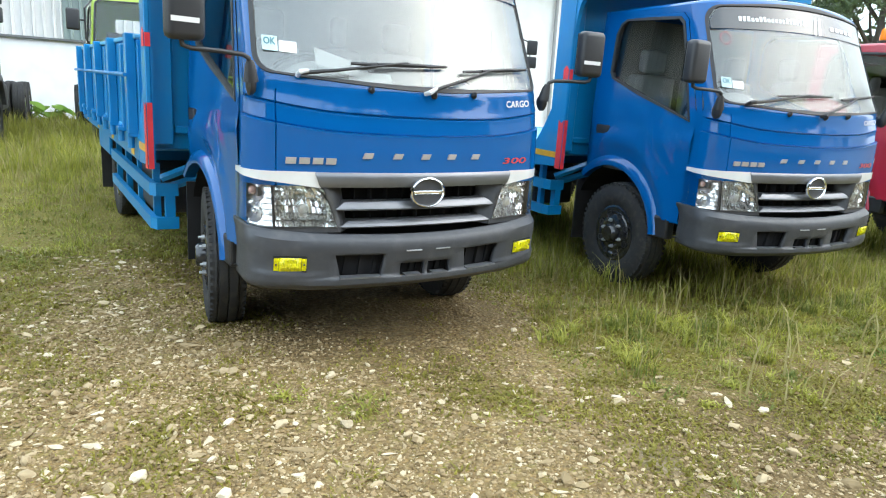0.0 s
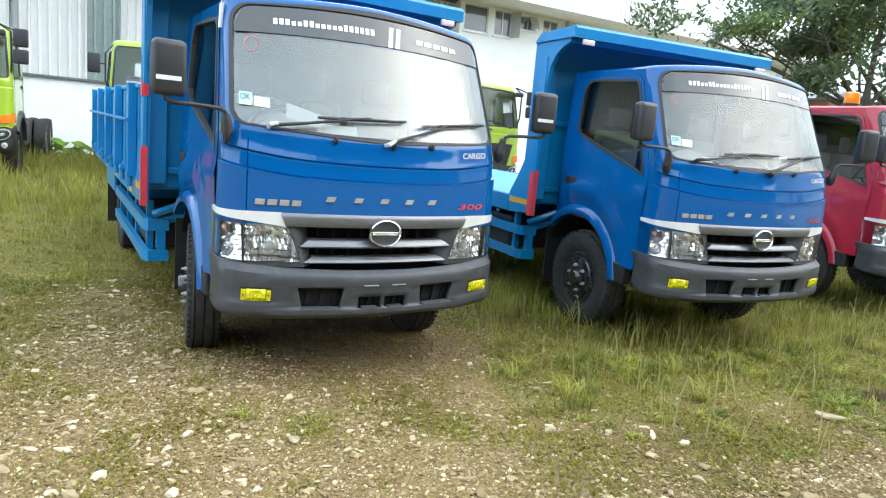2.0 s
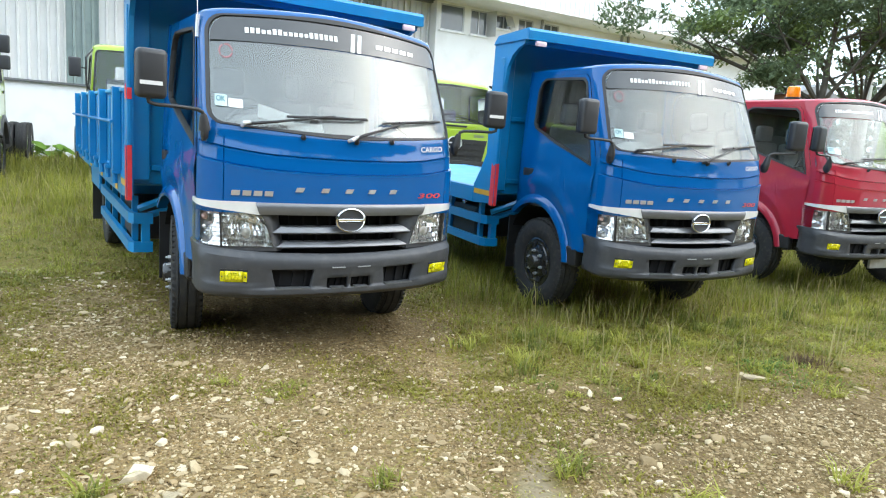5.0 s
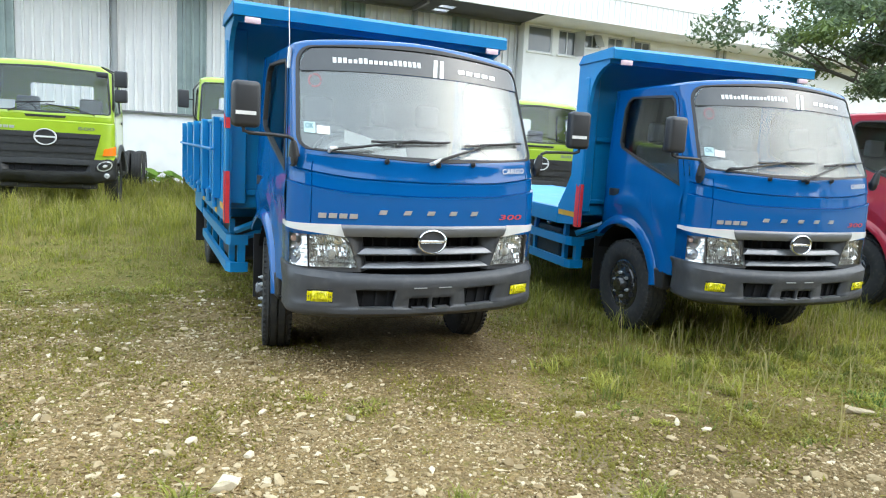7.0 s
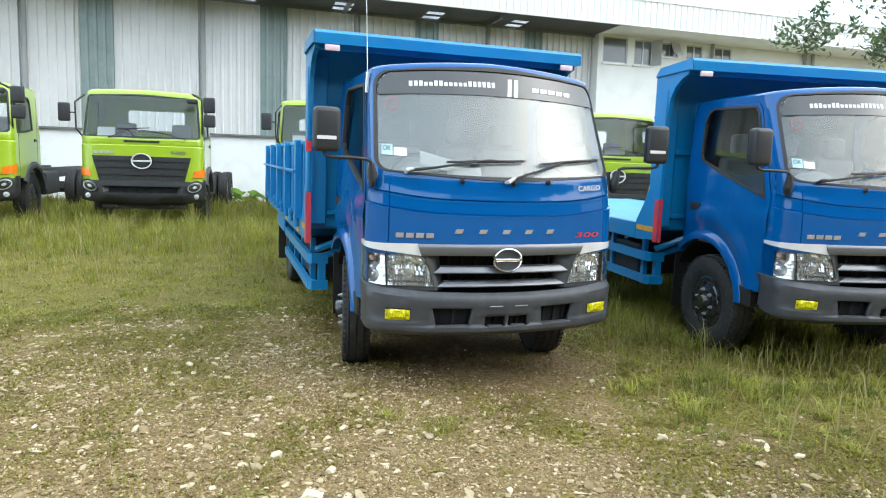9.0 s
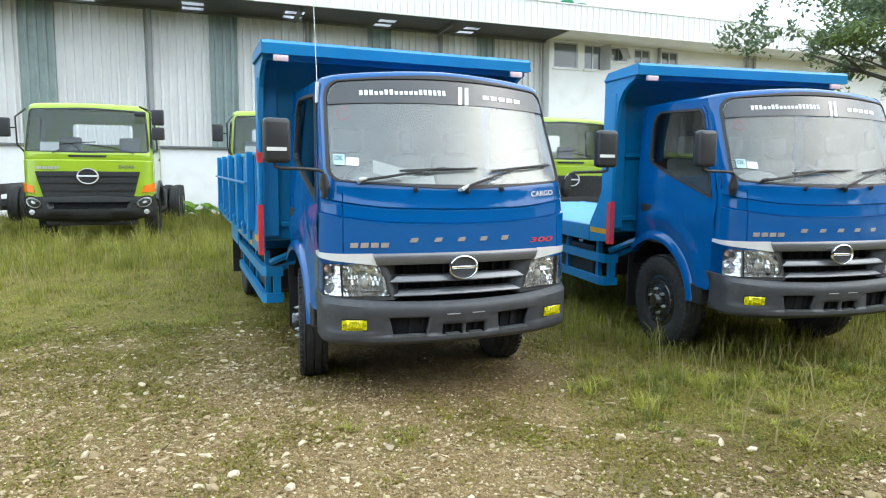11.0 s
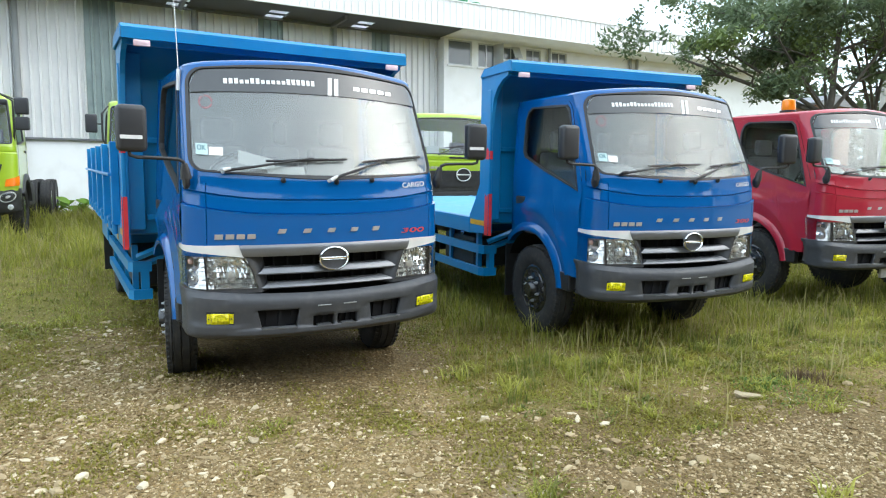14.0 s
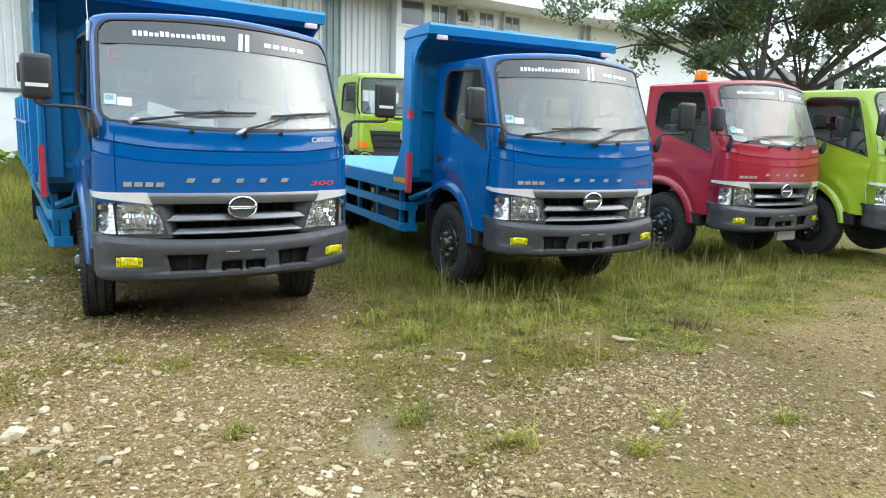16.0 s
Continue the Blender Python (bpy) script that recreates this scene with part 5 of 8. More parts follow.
def heavy_truck(name, m, label, group):
    root = empty(name, m, label, "truck", group)
    SK, back = hv_skin, 1.75
    bm = bmesh.new()
    hole = rounded(-1.135, 1.135, 1.78, 2.56, [0.09, 0.09, 0.06, 0.06], 5)
    ring_patch(bm, refine([(-HV_S, 1.72), (HV_S, 1.72), (HV_S, 2.62), (-HV_S, 2.62)], 0.1), hole, lambda s, z: SK(s, z), 3, None, 60)
    ss = [-HV_S + 2 * HV_S * k / 30 for k in range(31)]
    zs = [0.92, 1.1, 1.42, 1.60, 1.62, 1.64, 1.68, 1.72]
    off = lambda z: {1.60: 0.012, 1.62: -0.006, 1.64: 0.0}.get(z, 0.012 if z < 1.6 else 0.0)
    g = [[bm.verts.new(SK(s, z, off(z))) for s in ss] for z in zs]
    for r, q in zip(g, g[1:]):
        for i in range(30):
            bm.faces.new((r[i], r[i + 1], q[i + 1], q[i]))
    ac = (1.30, 0.50, 0.66)
    arch = [(ac[0] + ac[2] * math.cos(a), ac[1] + ac[2] * math.sin(a)) for a in (radians(140 - 8 * k) for k in range(12))]
    arch = [p for p in arch if p[0] < back]
    win = refine([(0.42, 1.78), (1.30, 1.86), (1.32, 2.0), (1.32, 2.38), (1.26, 2.46), (0.60, 2.46), (0.52, 2.40)], 0.12)
    wc = (0.90, 2.10)
    out_side = [(hv_end(0.9), 0.92), (0.78, 0.92)] + [p for p in arch if p[0] > 0.79] + [(back, 1.0), (back, 2.62)] + [(hv_end(z), z) for z in (2.62, 2.3, 2.0, 1.75, 1.4, 1.1)]
    for sg in (-1, 1):
        ring_patch(bm, out_side, win, lambda y, z: Vector((sg * lerp(HV_W, z), y, z)), 6, wc, 50)
    w, y0 = lerp(HV_W, 2.62), hv_end(2.62)
    edge = [SK(-HV_S + 2 * HV_S * k / 24, 2.62) for k in range(25)] + [Vector((w, y0 + (back - y0) * k / 5, 2.62)) for k in range(1, 6)] + [Vector((w - 2 * w * k / 8, back, 2.62)) for k in range(1, 8)] + [Vector((-w, back - (back - y0) * k / 5, 2.62)) for k in range(0, 5)]
    rings = [[bm.verts.new(p) for p in edge]]
    for d, h in ((0.015, 0.03), (0.05, 0.055), (0.12, 0.075), (0.3, 0.09)):
        rings.append([bm.verts.new((p.x - math.copysign(min(abs(p.x), d), p.x), p.y + d * (1 if p.y < 0.8 else (-1 if p.y > 1.5 else 0)), p.z + h)) for p in edge])
    n = len(edge)
    for a, b in zip(rings, rings[1:]):
        for i in range(n):
            bm.faces.new((a[i], a[(i + 1) % n], b[(i + 1) % n], b[i]))
    bm.faces.new(rings[-1])
    ring_patch(bm, refine([(-1.20, 1.0), (1.20, 1.0), (1.20, 1.75), (1.13, 2.63), (-1.13, 2.63), (-1.20, 1.75)], 0.3), rounded(-0.62, 0.62, 1.95, 2.38, 0.06, 4), lambda x, z: Vector((x, back, z)), 2)
    smooth(part("cab_shell", bm, PAINT_LIME, root, "lime green cab"), 35)
    for sg in (-1, 1):
        bm = bmesh.new()
        frame_strip(bm, win, 0.03, lambda y, z: Vector((sg * (lerp(HV_W, z) - 0.02), y, z)), lambda y, z: Vector((sg * (lerp(HV_W, z) + 0.01), y, z)))
        seal = part("window_seal", bm, SEAL, root, "black window seal")
        bm = bmesh.new()
        disc_patch(bm, win, lambda y, z: Vector((sg * (lerp(HV_W, z) - 0.008), y, z)), 2, 10)
        gl = part("side_window", bm, SIDE_GLASS, root)
        gl.visible_shadow = False
        bm = bmesh.new()
        xs = sorted((sg * 1.203, sg * 1.222))
        box(bm, *xs, 1.34, 1.50, 1.62, 1.68, 0.008, 1)
        part("door_handle", bm, BLACK, root, "black door handle")
        for yy in (0.46, 1.56):
            part("door_seam", boxed(*sorted((sg * 1.199, sg * 1.2035)), yy, yy + 0.008, 1.02 if yy < 1 else 1.20, 2.50 if yy > 1 else 1.80), SEAL, root)
        bm = bmesh.new()
        la = [radians(150 - 8 * k) for k in range(18)]
        rows = []
        for r, o in ((0.60, -0.10), (0.60, 0.03), (0.66, 0.045), (0.72, 0.03), (0.73, -0.02)):
            rows.append([bm.verts.new((sg * (1.20 + o), ac[0] + r * math.cos(a), ac[1] + r * math.sin(a))) for a in la])
        for a, b in zip(rows, rows[1:]):
            for i in range(len(la) - 1):
                bm.faces.new((a[i], a[i + 1], b[i + 1], b[i]))
        smooth(part("wheel_arch", bm, PLASTIC, root, "dark grey wheel arch"), 50)
    bm = bmesh.new()
    disc_patch(bm, hole, lambda s, z: SK(s, z, -0.004), 6, 60)
    ws = smooth(part("windscreen", bm, CLEAR_SCREEN, root, "wide flat windscreen"), 60)
    ws.visible_shadow = False
    bm = bmesh.new()
    frame_strip(bm, refine(hole, 0.1), 0.035, lambda s, z: SK(s, z, -0.01), lambda s, z: SK(s, z, 0.007))
    part("windscreen_seal", bm, SEAL, ws)
    # grille and badge
    bm = bmesh.new()
    quad_plate(bm, SK, [(-0.84, 0.93), (0.84, 0.93), (0.97, 1.40), (-0.97, 1.40)], 20, 4, 0.0, 0.03)
    gr = part("grille", bm, HEAVY_PLASTIC, root, "dark grey trapezoid grille")
    for z, h in ((1.31, 0.92), (1.18, 0.88), (1.04, 0.84)):
        bm = bmesh.new()
        quad_plate(bm, SK, [(-h, z), (h, z), (h + 0.02, z + 0.055), (-h - 0.02, z + 0.055)], 16, 1, 0.02, 0.055)
        part("grille_bar", bm, BLACK, gr, "black grille bar")
    c = SK(0, 1.31, 0.07)
    bm = bmesh.new()
    rings = []
    for d, k in ((0.0, 1.03), (-0.02, 1.0), (-0.02, 0.91), (0.0, 0.87)):
        rings.append([bm.verts.new(c + Vector((0.20 * k * math.cos(a), d, 0.15 * k * math.sin(a)))) for a in (2 * math.pi * i / 36 for i in range(36))])
    for a, b in zip(rings, rings[1:]):
        for i in range(36):
            bm.faces.new((a[i], a[(i + 1) % 36], b[(i + 1) % 36], b[i]))
    bd = smooth(part("badge_ring", bm, SILVER, gr, "chrome oval badge ring"))
    bm = bmesh.new()
    box(bm, -0.175, 0.175, c.y - 0.015, c.y + 0.01, c.z - 0.016, c.z + 0.016, 0.006, 1)
    part("badge_bar", bm, SILVER, bd)
    bm = bmesh.new()
    bm.faces.new([bm.verts.new(c + Vector((0.182 * math.cos(a), 0.004, 0.135 * math.sin(a)))) for a in (2 * math.pi * i / 36 for i in range(36))])
    part("badge_disc", bm, BLACK, bd)
    for k in range(4):
        bm = bmesh.new()
        s0 = -0.94 + 0.105 * k
        quad_plate(bm, SK, [(s0, 1.44), (s0 + 0.085, 1.44), (s0 + 0.085, 1.49), (s0, 1.49)], 2, 1, 0.01, 0.024)
        part("maker_mark", bm, MARK, root, "silver block mark")
    part("number_lettering", word_on(SK, "500", 0.56, 0.86, 1.46, 1.52, 0.022), GRILLE, root, "grey number lettering")
    bm = bmesh.new()
    quad_plate(bm, SK, [(-0.34, 1.665), (0.34, 1.665), (0.36, 1.705), (-0.36, 1.705)], 8, 1, 0.0, 0.012)
    part("air_vent", bm, BLACK, root, "black cowl vent")
    # bumper, lamps
    bm = bmesh.new()
    bs = [-1.45 + 2.9 * k / 60 for k in range(61)]
    bz = [0.46, 0.50, 0.56, 0.62, 0.66, 0.69, 0.70, 0.81, 0.82, 0.86, 0.92, 0.955, 0.97]
    rel = lambda s, z: (-0.09 if (0.695 < z < 0.815 and abs(s) < 0.70 + 0.6 * (z - 0.70)) else (-0.03 if z < 0.6 and 0.35 < abs(s) < 0.80 else 0.0))
    g = [[bm.verts.new(hb_skin(s, z + (0.12 * max(0, (abs(s) - 0.8) / 0.6) if z < 0.60 else 0), rel(s, z))) for s in bs] for z in bz]
    for r, q in zip(g, g[1:]):
        for i in range(60):
            bm.faces.new((r[i], r[i + 1], q[i + 1], q[i]))
    bumper = smooth(part("bumper", bm, HEAVY_PLASTIC, root, "dark grey plastic bumper"), 30)
    sol = bumper.modifiers.new("thickness", "SOLIDIFY")
    sol.thickness, sol.offset = 0.03, -1
    bm = bmesh.new()
    quad_plate(bm, hb_skin, [(-0.72, 0.70), (0.72, 0.70), (0.78, 0.81), (-0.78, 0.81)], 12, 1, -0.088, -0.084)
    for k in range(9):
        a = -0.60 + 0.15 * k
        quad_plate(bm, hb_skin, [(a, 0.70), (a + 0.02, 0.70), (a + 0.02, 0.81), (a, 0.81)], 1, 1, -0.085, -0.06)
    part("intake_grid", bm, DEEP, bumper, "black intake grid")
    bm = bmesh.new()
    box(bm, -0.86, 0.86, 0.20, 0.34, 0.36, 0.50, 0.03, 2)
    for a in (-0.6, 0.55):
        box(bm, a - 0.05, a + 0.05, 0.16, 0.40, 0.40, 0.62, 0.01, 1)
    part("under_run_beam", bm, CHASSIS, root, "black beam under the bumper")
    for sg in (-1, 1):
        # a dark pod round an oval lamp with its reflector and lens
        def oval(r, d, n=28, lift=0.0):
            return [hb_skin(sg * 1.035 + 0.150 * r * math.cos(t), 0.815 + 0.098 * r * math.sin(t) + 0.03 * r * math.cos(t) * sg, d) for t in (2 * math.pi * k / n for k in range(n))]
        def turned(loops):
            bm = bmesh.new()
            rings = [[bm.verts.new(q) for q in lp] for lp in loops]
            for r0, r1 in zip(rings, rings[1:]):
                for k in range(28):
                    bm.faces.new((r0[k], r0[(k + 1) % 28], r1[(k + 1) % 28], r1[k]))
            bm.faces.new(rings[-1])
            return bm
        pod = smooth(part("headlamp", turned([oval(1.22, -0.01), oval(1.18, 0.016), oval(1.02, 0.020), oval(0.98, 0.0), oval(0.9, -0.012)]), BLACK, root, "clear oval headlamp in a dark pod"), 40)
        smooth(part("reflector", turned([oval(0.97, 0.010), oval(0.75, -0.004), oval(0.5, -0.008), oval(0.32, -0.002), oval(0.2, 0.004)]), STEEL, pod, "bright reflector"), 30)
        le = smooth(part("lens", turned([oval(0.99, 0.012), oval(0.9, 0.024), oval(0.6, 0.034), oval(0.2, 0.038)]), LENS, pod), 60)
        le.visible_shadow = False
        cc = hb_skin(sg * 1.07, 0.63, 0.0)
        bm = bmesh.new()
        lathe(bm, [(0.03, 0.055), (-0.014, 0.050), (-0.020, 0.040), (-0.020, 0.001)], 14, "y", cc)
        smooth(part("spot_lamp", bm, OVAL_LAMP, root), 40)
        bm = bmesh.new()
        q = [(-1.25, 1.02), (-0.99, 1.00), (-1.02, 1.13), (-1.26, 1.19)]
        quad_plate(bm, SK, q if sg < 0 else mirror_q(q), 6, 2, 0.0, 0.035)
        smooth(part("indicator_lamp", bm, AMBER, root, "amber corner indicator"), 30)
    # mirrors
    bm = bmesh.new()
    tube(bm, [(-1.14, 0.22, 1.72), (-1.27, 0.12, 1.90), (-1.27, 0.10, 2.40), (-1.14, 0.30, 2.56)], 0.018, 8)
    tube(bm, [(-1.27, 0.1, 2.20), (-1.42, 0.08, 2.20)], 0.014, 6)
    ml = part("mirror_frame", bm, BLACK, root, "black mirror frame")
    mirror_head(ml, -1.47, 0.08, 2.03, 2.38, 0.22, 0.09, 0.1, False)
    bm = bmesh.new()
    tube(bm, [(1.16, 0.30, 1.72), (1.19, 0.20, 2.0), (1.19, 0.20, 2.55), (1.0, 0.20, 2.66)], 0.018, 8)
    tube(bm, [(1.0, 0.16, 2.66), (1.28, 0.0, 2.55), (1.30, 0.0, 2.10)], 0.016, 6)
    mr = part("mirror_frame", bm, BLACK, root, "black mirror frame")
    mirror_head(mr, 1.36, 0.02, 2.30, 2.60, 0.24, 0.10, -0.1, False)
    mirror_head(mr, 1.36, 0.02, 2.02, 2.26, 0.24, 0.10, -0.1, False)
    mirror_head(mr, 1.02, 0.05, 2.46, 2.56, 0.22, 0.07, 0.0, False)
    wiper(root, SK, -0.62, 1.745, -0.18, 1.93, (-0.5, 1.90), (0.16, 1.95))
    wiper(root, SK, 0.86, 1.745, 0.42, 1.86, (0.0, 1.90), (0.6, 1.83))
    # inside
    bm = bmesh.new()
    box(bm, -1.12, 1.12, 0.30, 0.75, 1.20, 1.76, 0.05, 2)
    part("dashboard", bm, TRIM_DARK, root)
    bm = bmesh.new()
    box(bm, -1.15, 1.15, 0.25, back - 0.02, 1.0, 1.05)
    part("cab_floor", bm, TRIM_DARK, root)
    for x0, x1 in ((-0.85, -0.35), (0.35, 0.85)):
        bm = bmesh.new()
        box(bm, x0, x1, 0.95, 1.45, 1.30, 1.48, 0.05, 2)
        seat = smooth(part("seat", bm, SEAT_GREY, root, "grey seat"))
        bm = bmesh.new()
        box(bm, x0 + 0.03, x1 - 0.03, 1.38, 1.50, 1.46, 2.10, 0.05, 2)
        smooth(part("backrest", bm, SEAT_GREY, seat))
    bm = bmesh.new()
    pm = Matrix.Translation((-0.72, 0.20, 1.86)) @ Matrix.Rotation(radians(70), 4, "X")
    box(bm, -0.17, 0.17, -0.10, 0.10, 0, 0.003, m=pm)
    part("paper_sheet", bm, PAPER, root, "white paper sheet behind the windscreen")
    bm = bmesh.new()
    tube(bm, [(-0.55 + 0.24 * math.cos(a), 0.86 - 0.10 * math.sin(a), 1.76 + 0.20 * math.sin(a)) for a in (2 * math.pi * k / 24 for k in range(25))], 0.016, 8, False)
    part("steering_wheel", bm, BLACK, root)
    # running gear
    for sg in (-1, 1):
        wheel(root, sg * 1.04, 1.30, 0.50, 0.50, 0.27, sg, 8, 0.08)
        wheel(root, sg * 1.14, 5.70, 0.50, 0.50, 0.27, sg, 8, 0.10, True)
        wheel(root, sg * 1.14, 7.00, 0.50, 0.50, 0.27, sg, 8, 0.10, True)
    bm = bmesh.new()
    for sg in (-1, 1):
        box(bm, sg * 0.42 - 0.04, sg * 0.42 + 0.04, 0.4, 8.0, 0.78, 1.04)
    for y in (0.6, 2.2, 3.6, 5.0, 6.6, 7.8):
        box(bm, -0.42, 0.42, y - 0.05, y + 0.05, 0.80, 0.98)
    tube(bm, [(-1.0, 1.30, 0.50), (1.0, 1.30, 0.50)], 0.07, 8)
    tube(bm, [(-1.0, 5.70, 0.50), (1.0, 5.70, 0.50)], 0.12, 8)
    tube(bm, [(-1.0, 7.00, 0.50), (1.0, 7.00, 0.50)], 0.12, 8)
    box(bm, -0.36, 0.36, 0.5, 1.9, 0.5, 1.0, 0.05, 1)
    part("chassis_frame", bm, CHASSIS, root, "bare black chassis frame")
    for sg, ya in ((1, 2.3), (-1, 2.4)):
        bm = bmesh.new()
        box(bm, *sorted((sg * 0.55, sg * 1.12)), ya, ya + 1.1, 0.50, 1.0, 0.05, 2)
        part("fuel_tank", bm, CHASSIS, root, "black tank beside the chassis")
    bm = bmesh.new()
    for y in (2.1, 2.5, 3.0):
        tube(bm, [(0.5, y, 1.04), (0.5, y, 1.24)], 0.03, 6)
    part("chassis_bracket", bm, CHASSIS, root)
    return root


PITCH = 1.6
HEAVY = "heavy trucks in the back row"
LIGHT = "light trucks in the front row"
light_truck("stake_truck", pose(1.673, 2.991, 0.0, PITCH, 0, 1.66), PAINT_BLUE, "blue light truck with stake-sided blue cargo body, parked on gravel", LIGHT, "stake", aerial=True, tags=True, steer=-9.0)
light_truck("flatbed_truck", pose(4.652, 2.722, 0.008, PITCH, 0, -5.64), PAINT_BLUE, "blue light truck with open blue flatbed, parked in grass", LIGHT, "flat")
light_truck("chassis_cab_truck", pose(8.01, 2.976, 0.045, PITCH, 0, -3.4), PAINT_RED, "red light truck with amber roof beacon, parked in grass", LIGHT, None, beacon=True)
light_truck("chassis_cab_truck", pose(10.0, 2.26, 0.055, PITCH, 0, -2.0), PAINT_LIME, "lime green light truck cab parked in grass", LIGHT, None, band=False)
GROUND_RISE = 0.026
for x, y, yaw, lab in ((-5.15, 13.1, -1.0, "lime green heavy truck chassis, only its cab side seen"), (-1.87, 13.35, -3.0, "lime green heavy truck with dark bumper, parked in tall grass"),
                       (1.86, 13.45, 0.0, "lime green heavy truck half hidden behind a blue truck"), (7.96, 12.2, -3.0, "lime green heavy truck standing behind the flatbed")):
    heavy_truck("heavy_truck", pose(x, y, GROUND_RISE * (y + 1.3 - 4.0), 1.4, 0, yaw) @ Matrix.Diagonal((0.93, 1, 1, 1)), lab, HEAVY)


# ---- ground ----
def rise(y):
    """The yard climbs gently towards the hall."""
    t = y - 3.6
    return GROUND_RISE * (0.5 * (t + math.sqrt(t * t + 0.6))) if y < 26 else GROUND_RISE * 22.4


def ground_z(x, y):
    v = Vector((x * 0.35, y * 0.35, 0.0))
    w = Vector((x * 1.7, y * 1.7, 3.0))
    return rise(y) - 0.012 + 0.018 * noise.noise(v) + 0.010 * noise.noise(w)


def blob(x, y, cx, cy, rx, ry):
    return max(0.0, 1 - ((x - cx) / rx) ** 2 - ((y - cy) / ry) ** 2)


def step(a, b, v):
    t = min(1.0, max(0.0, (v - a) / (b - a)))
    return t * t * (3 - 2 * t)


def turf(x, y):
    """How thick the grass grows at a place, 0 to 1."""
    n = noise.noise(Vector((x * 0.9, y * 0.9, 7.0))) * 0.22 + noise.noise(Vector((x * 3.1, y * 3.1, 1.0))) * 0.18
    left = step(3.3, 7.0, y + 2.6 * n) * step(3.2, 1.4, x)
    mid = step(1.2, 4.2, x + 3.4 * n) * step(0.7, 2.3, y + 1.6 * n) * step(9.0, 7.0, x) * 0.88
    right = step(5.0, 6.4, x) * step(1.3, 3.0, y + 0.8 * n)
    behind = step(5.2, 7.0, y)
    weeds = 0.45 * step(0.0, 0.26, n) + 0.16 * step(2.0, 4.0, y) + 0.14 + 0.06 * step(2.0, 0.8, x) * step(0.8, 1.8, y)
    olive = 0.50 * step(1.6, 2.5, x + 1.5 * n) * step(0.9, 1.7, y + 1.5 * n)
    v = max(left, mid, right, behind, weeds, olive)
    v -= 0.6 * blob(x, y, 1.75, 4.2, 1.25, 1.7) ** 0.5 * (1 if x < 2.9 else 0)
    n += 0.22 * noise.noise(Vector((x * 5.5, y * 5.5, 15.0)))
    return min(1.0, max(0.0, v + 0.55 * n))


def damp_and_shade(x, y):
    """Damp track and two shallow wheel ruts; brown soil and painted truck shade."""
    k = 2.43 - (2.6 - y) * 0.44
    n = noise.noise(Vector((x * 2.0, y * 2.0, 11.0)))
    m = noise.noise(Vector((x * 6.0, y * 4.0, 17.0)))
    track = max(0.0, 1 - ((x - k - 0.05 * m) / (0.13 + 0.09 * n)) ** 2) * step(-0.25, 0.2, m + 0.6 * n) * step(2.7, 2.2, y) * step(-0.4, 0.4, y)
    # the last two terms paint the shade beside and under the stake truck
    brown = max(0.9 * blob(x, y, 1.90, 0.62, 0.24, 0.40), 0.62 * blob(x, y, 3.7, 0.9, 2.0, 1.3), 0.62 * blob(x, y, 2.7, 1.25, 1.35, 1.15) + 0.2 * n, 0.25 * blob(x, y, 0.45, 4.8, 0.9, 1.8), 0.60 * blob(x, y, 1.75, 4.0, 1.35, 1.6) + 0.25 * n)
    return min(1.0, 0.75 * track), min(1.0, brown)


def tan_mix(n, l, a, b, fac):
    mx = n.new("ShaderNodeMix")
    mx.data_type = "RGBA"
    for src, key in ((a, "A"), (b, "B")):
        if isinstance(src, tuple):
            mx.inputs[key].default_value = src + (1,)
        else:
            l.new(src, mx.inputs[key])
    if isinstance(fac, float):
        mx.inputs["Factor"].default_value = fac
    else:
        l.new(fac, mx.inputs["Factor"])
    return mx.outputs["Result"]


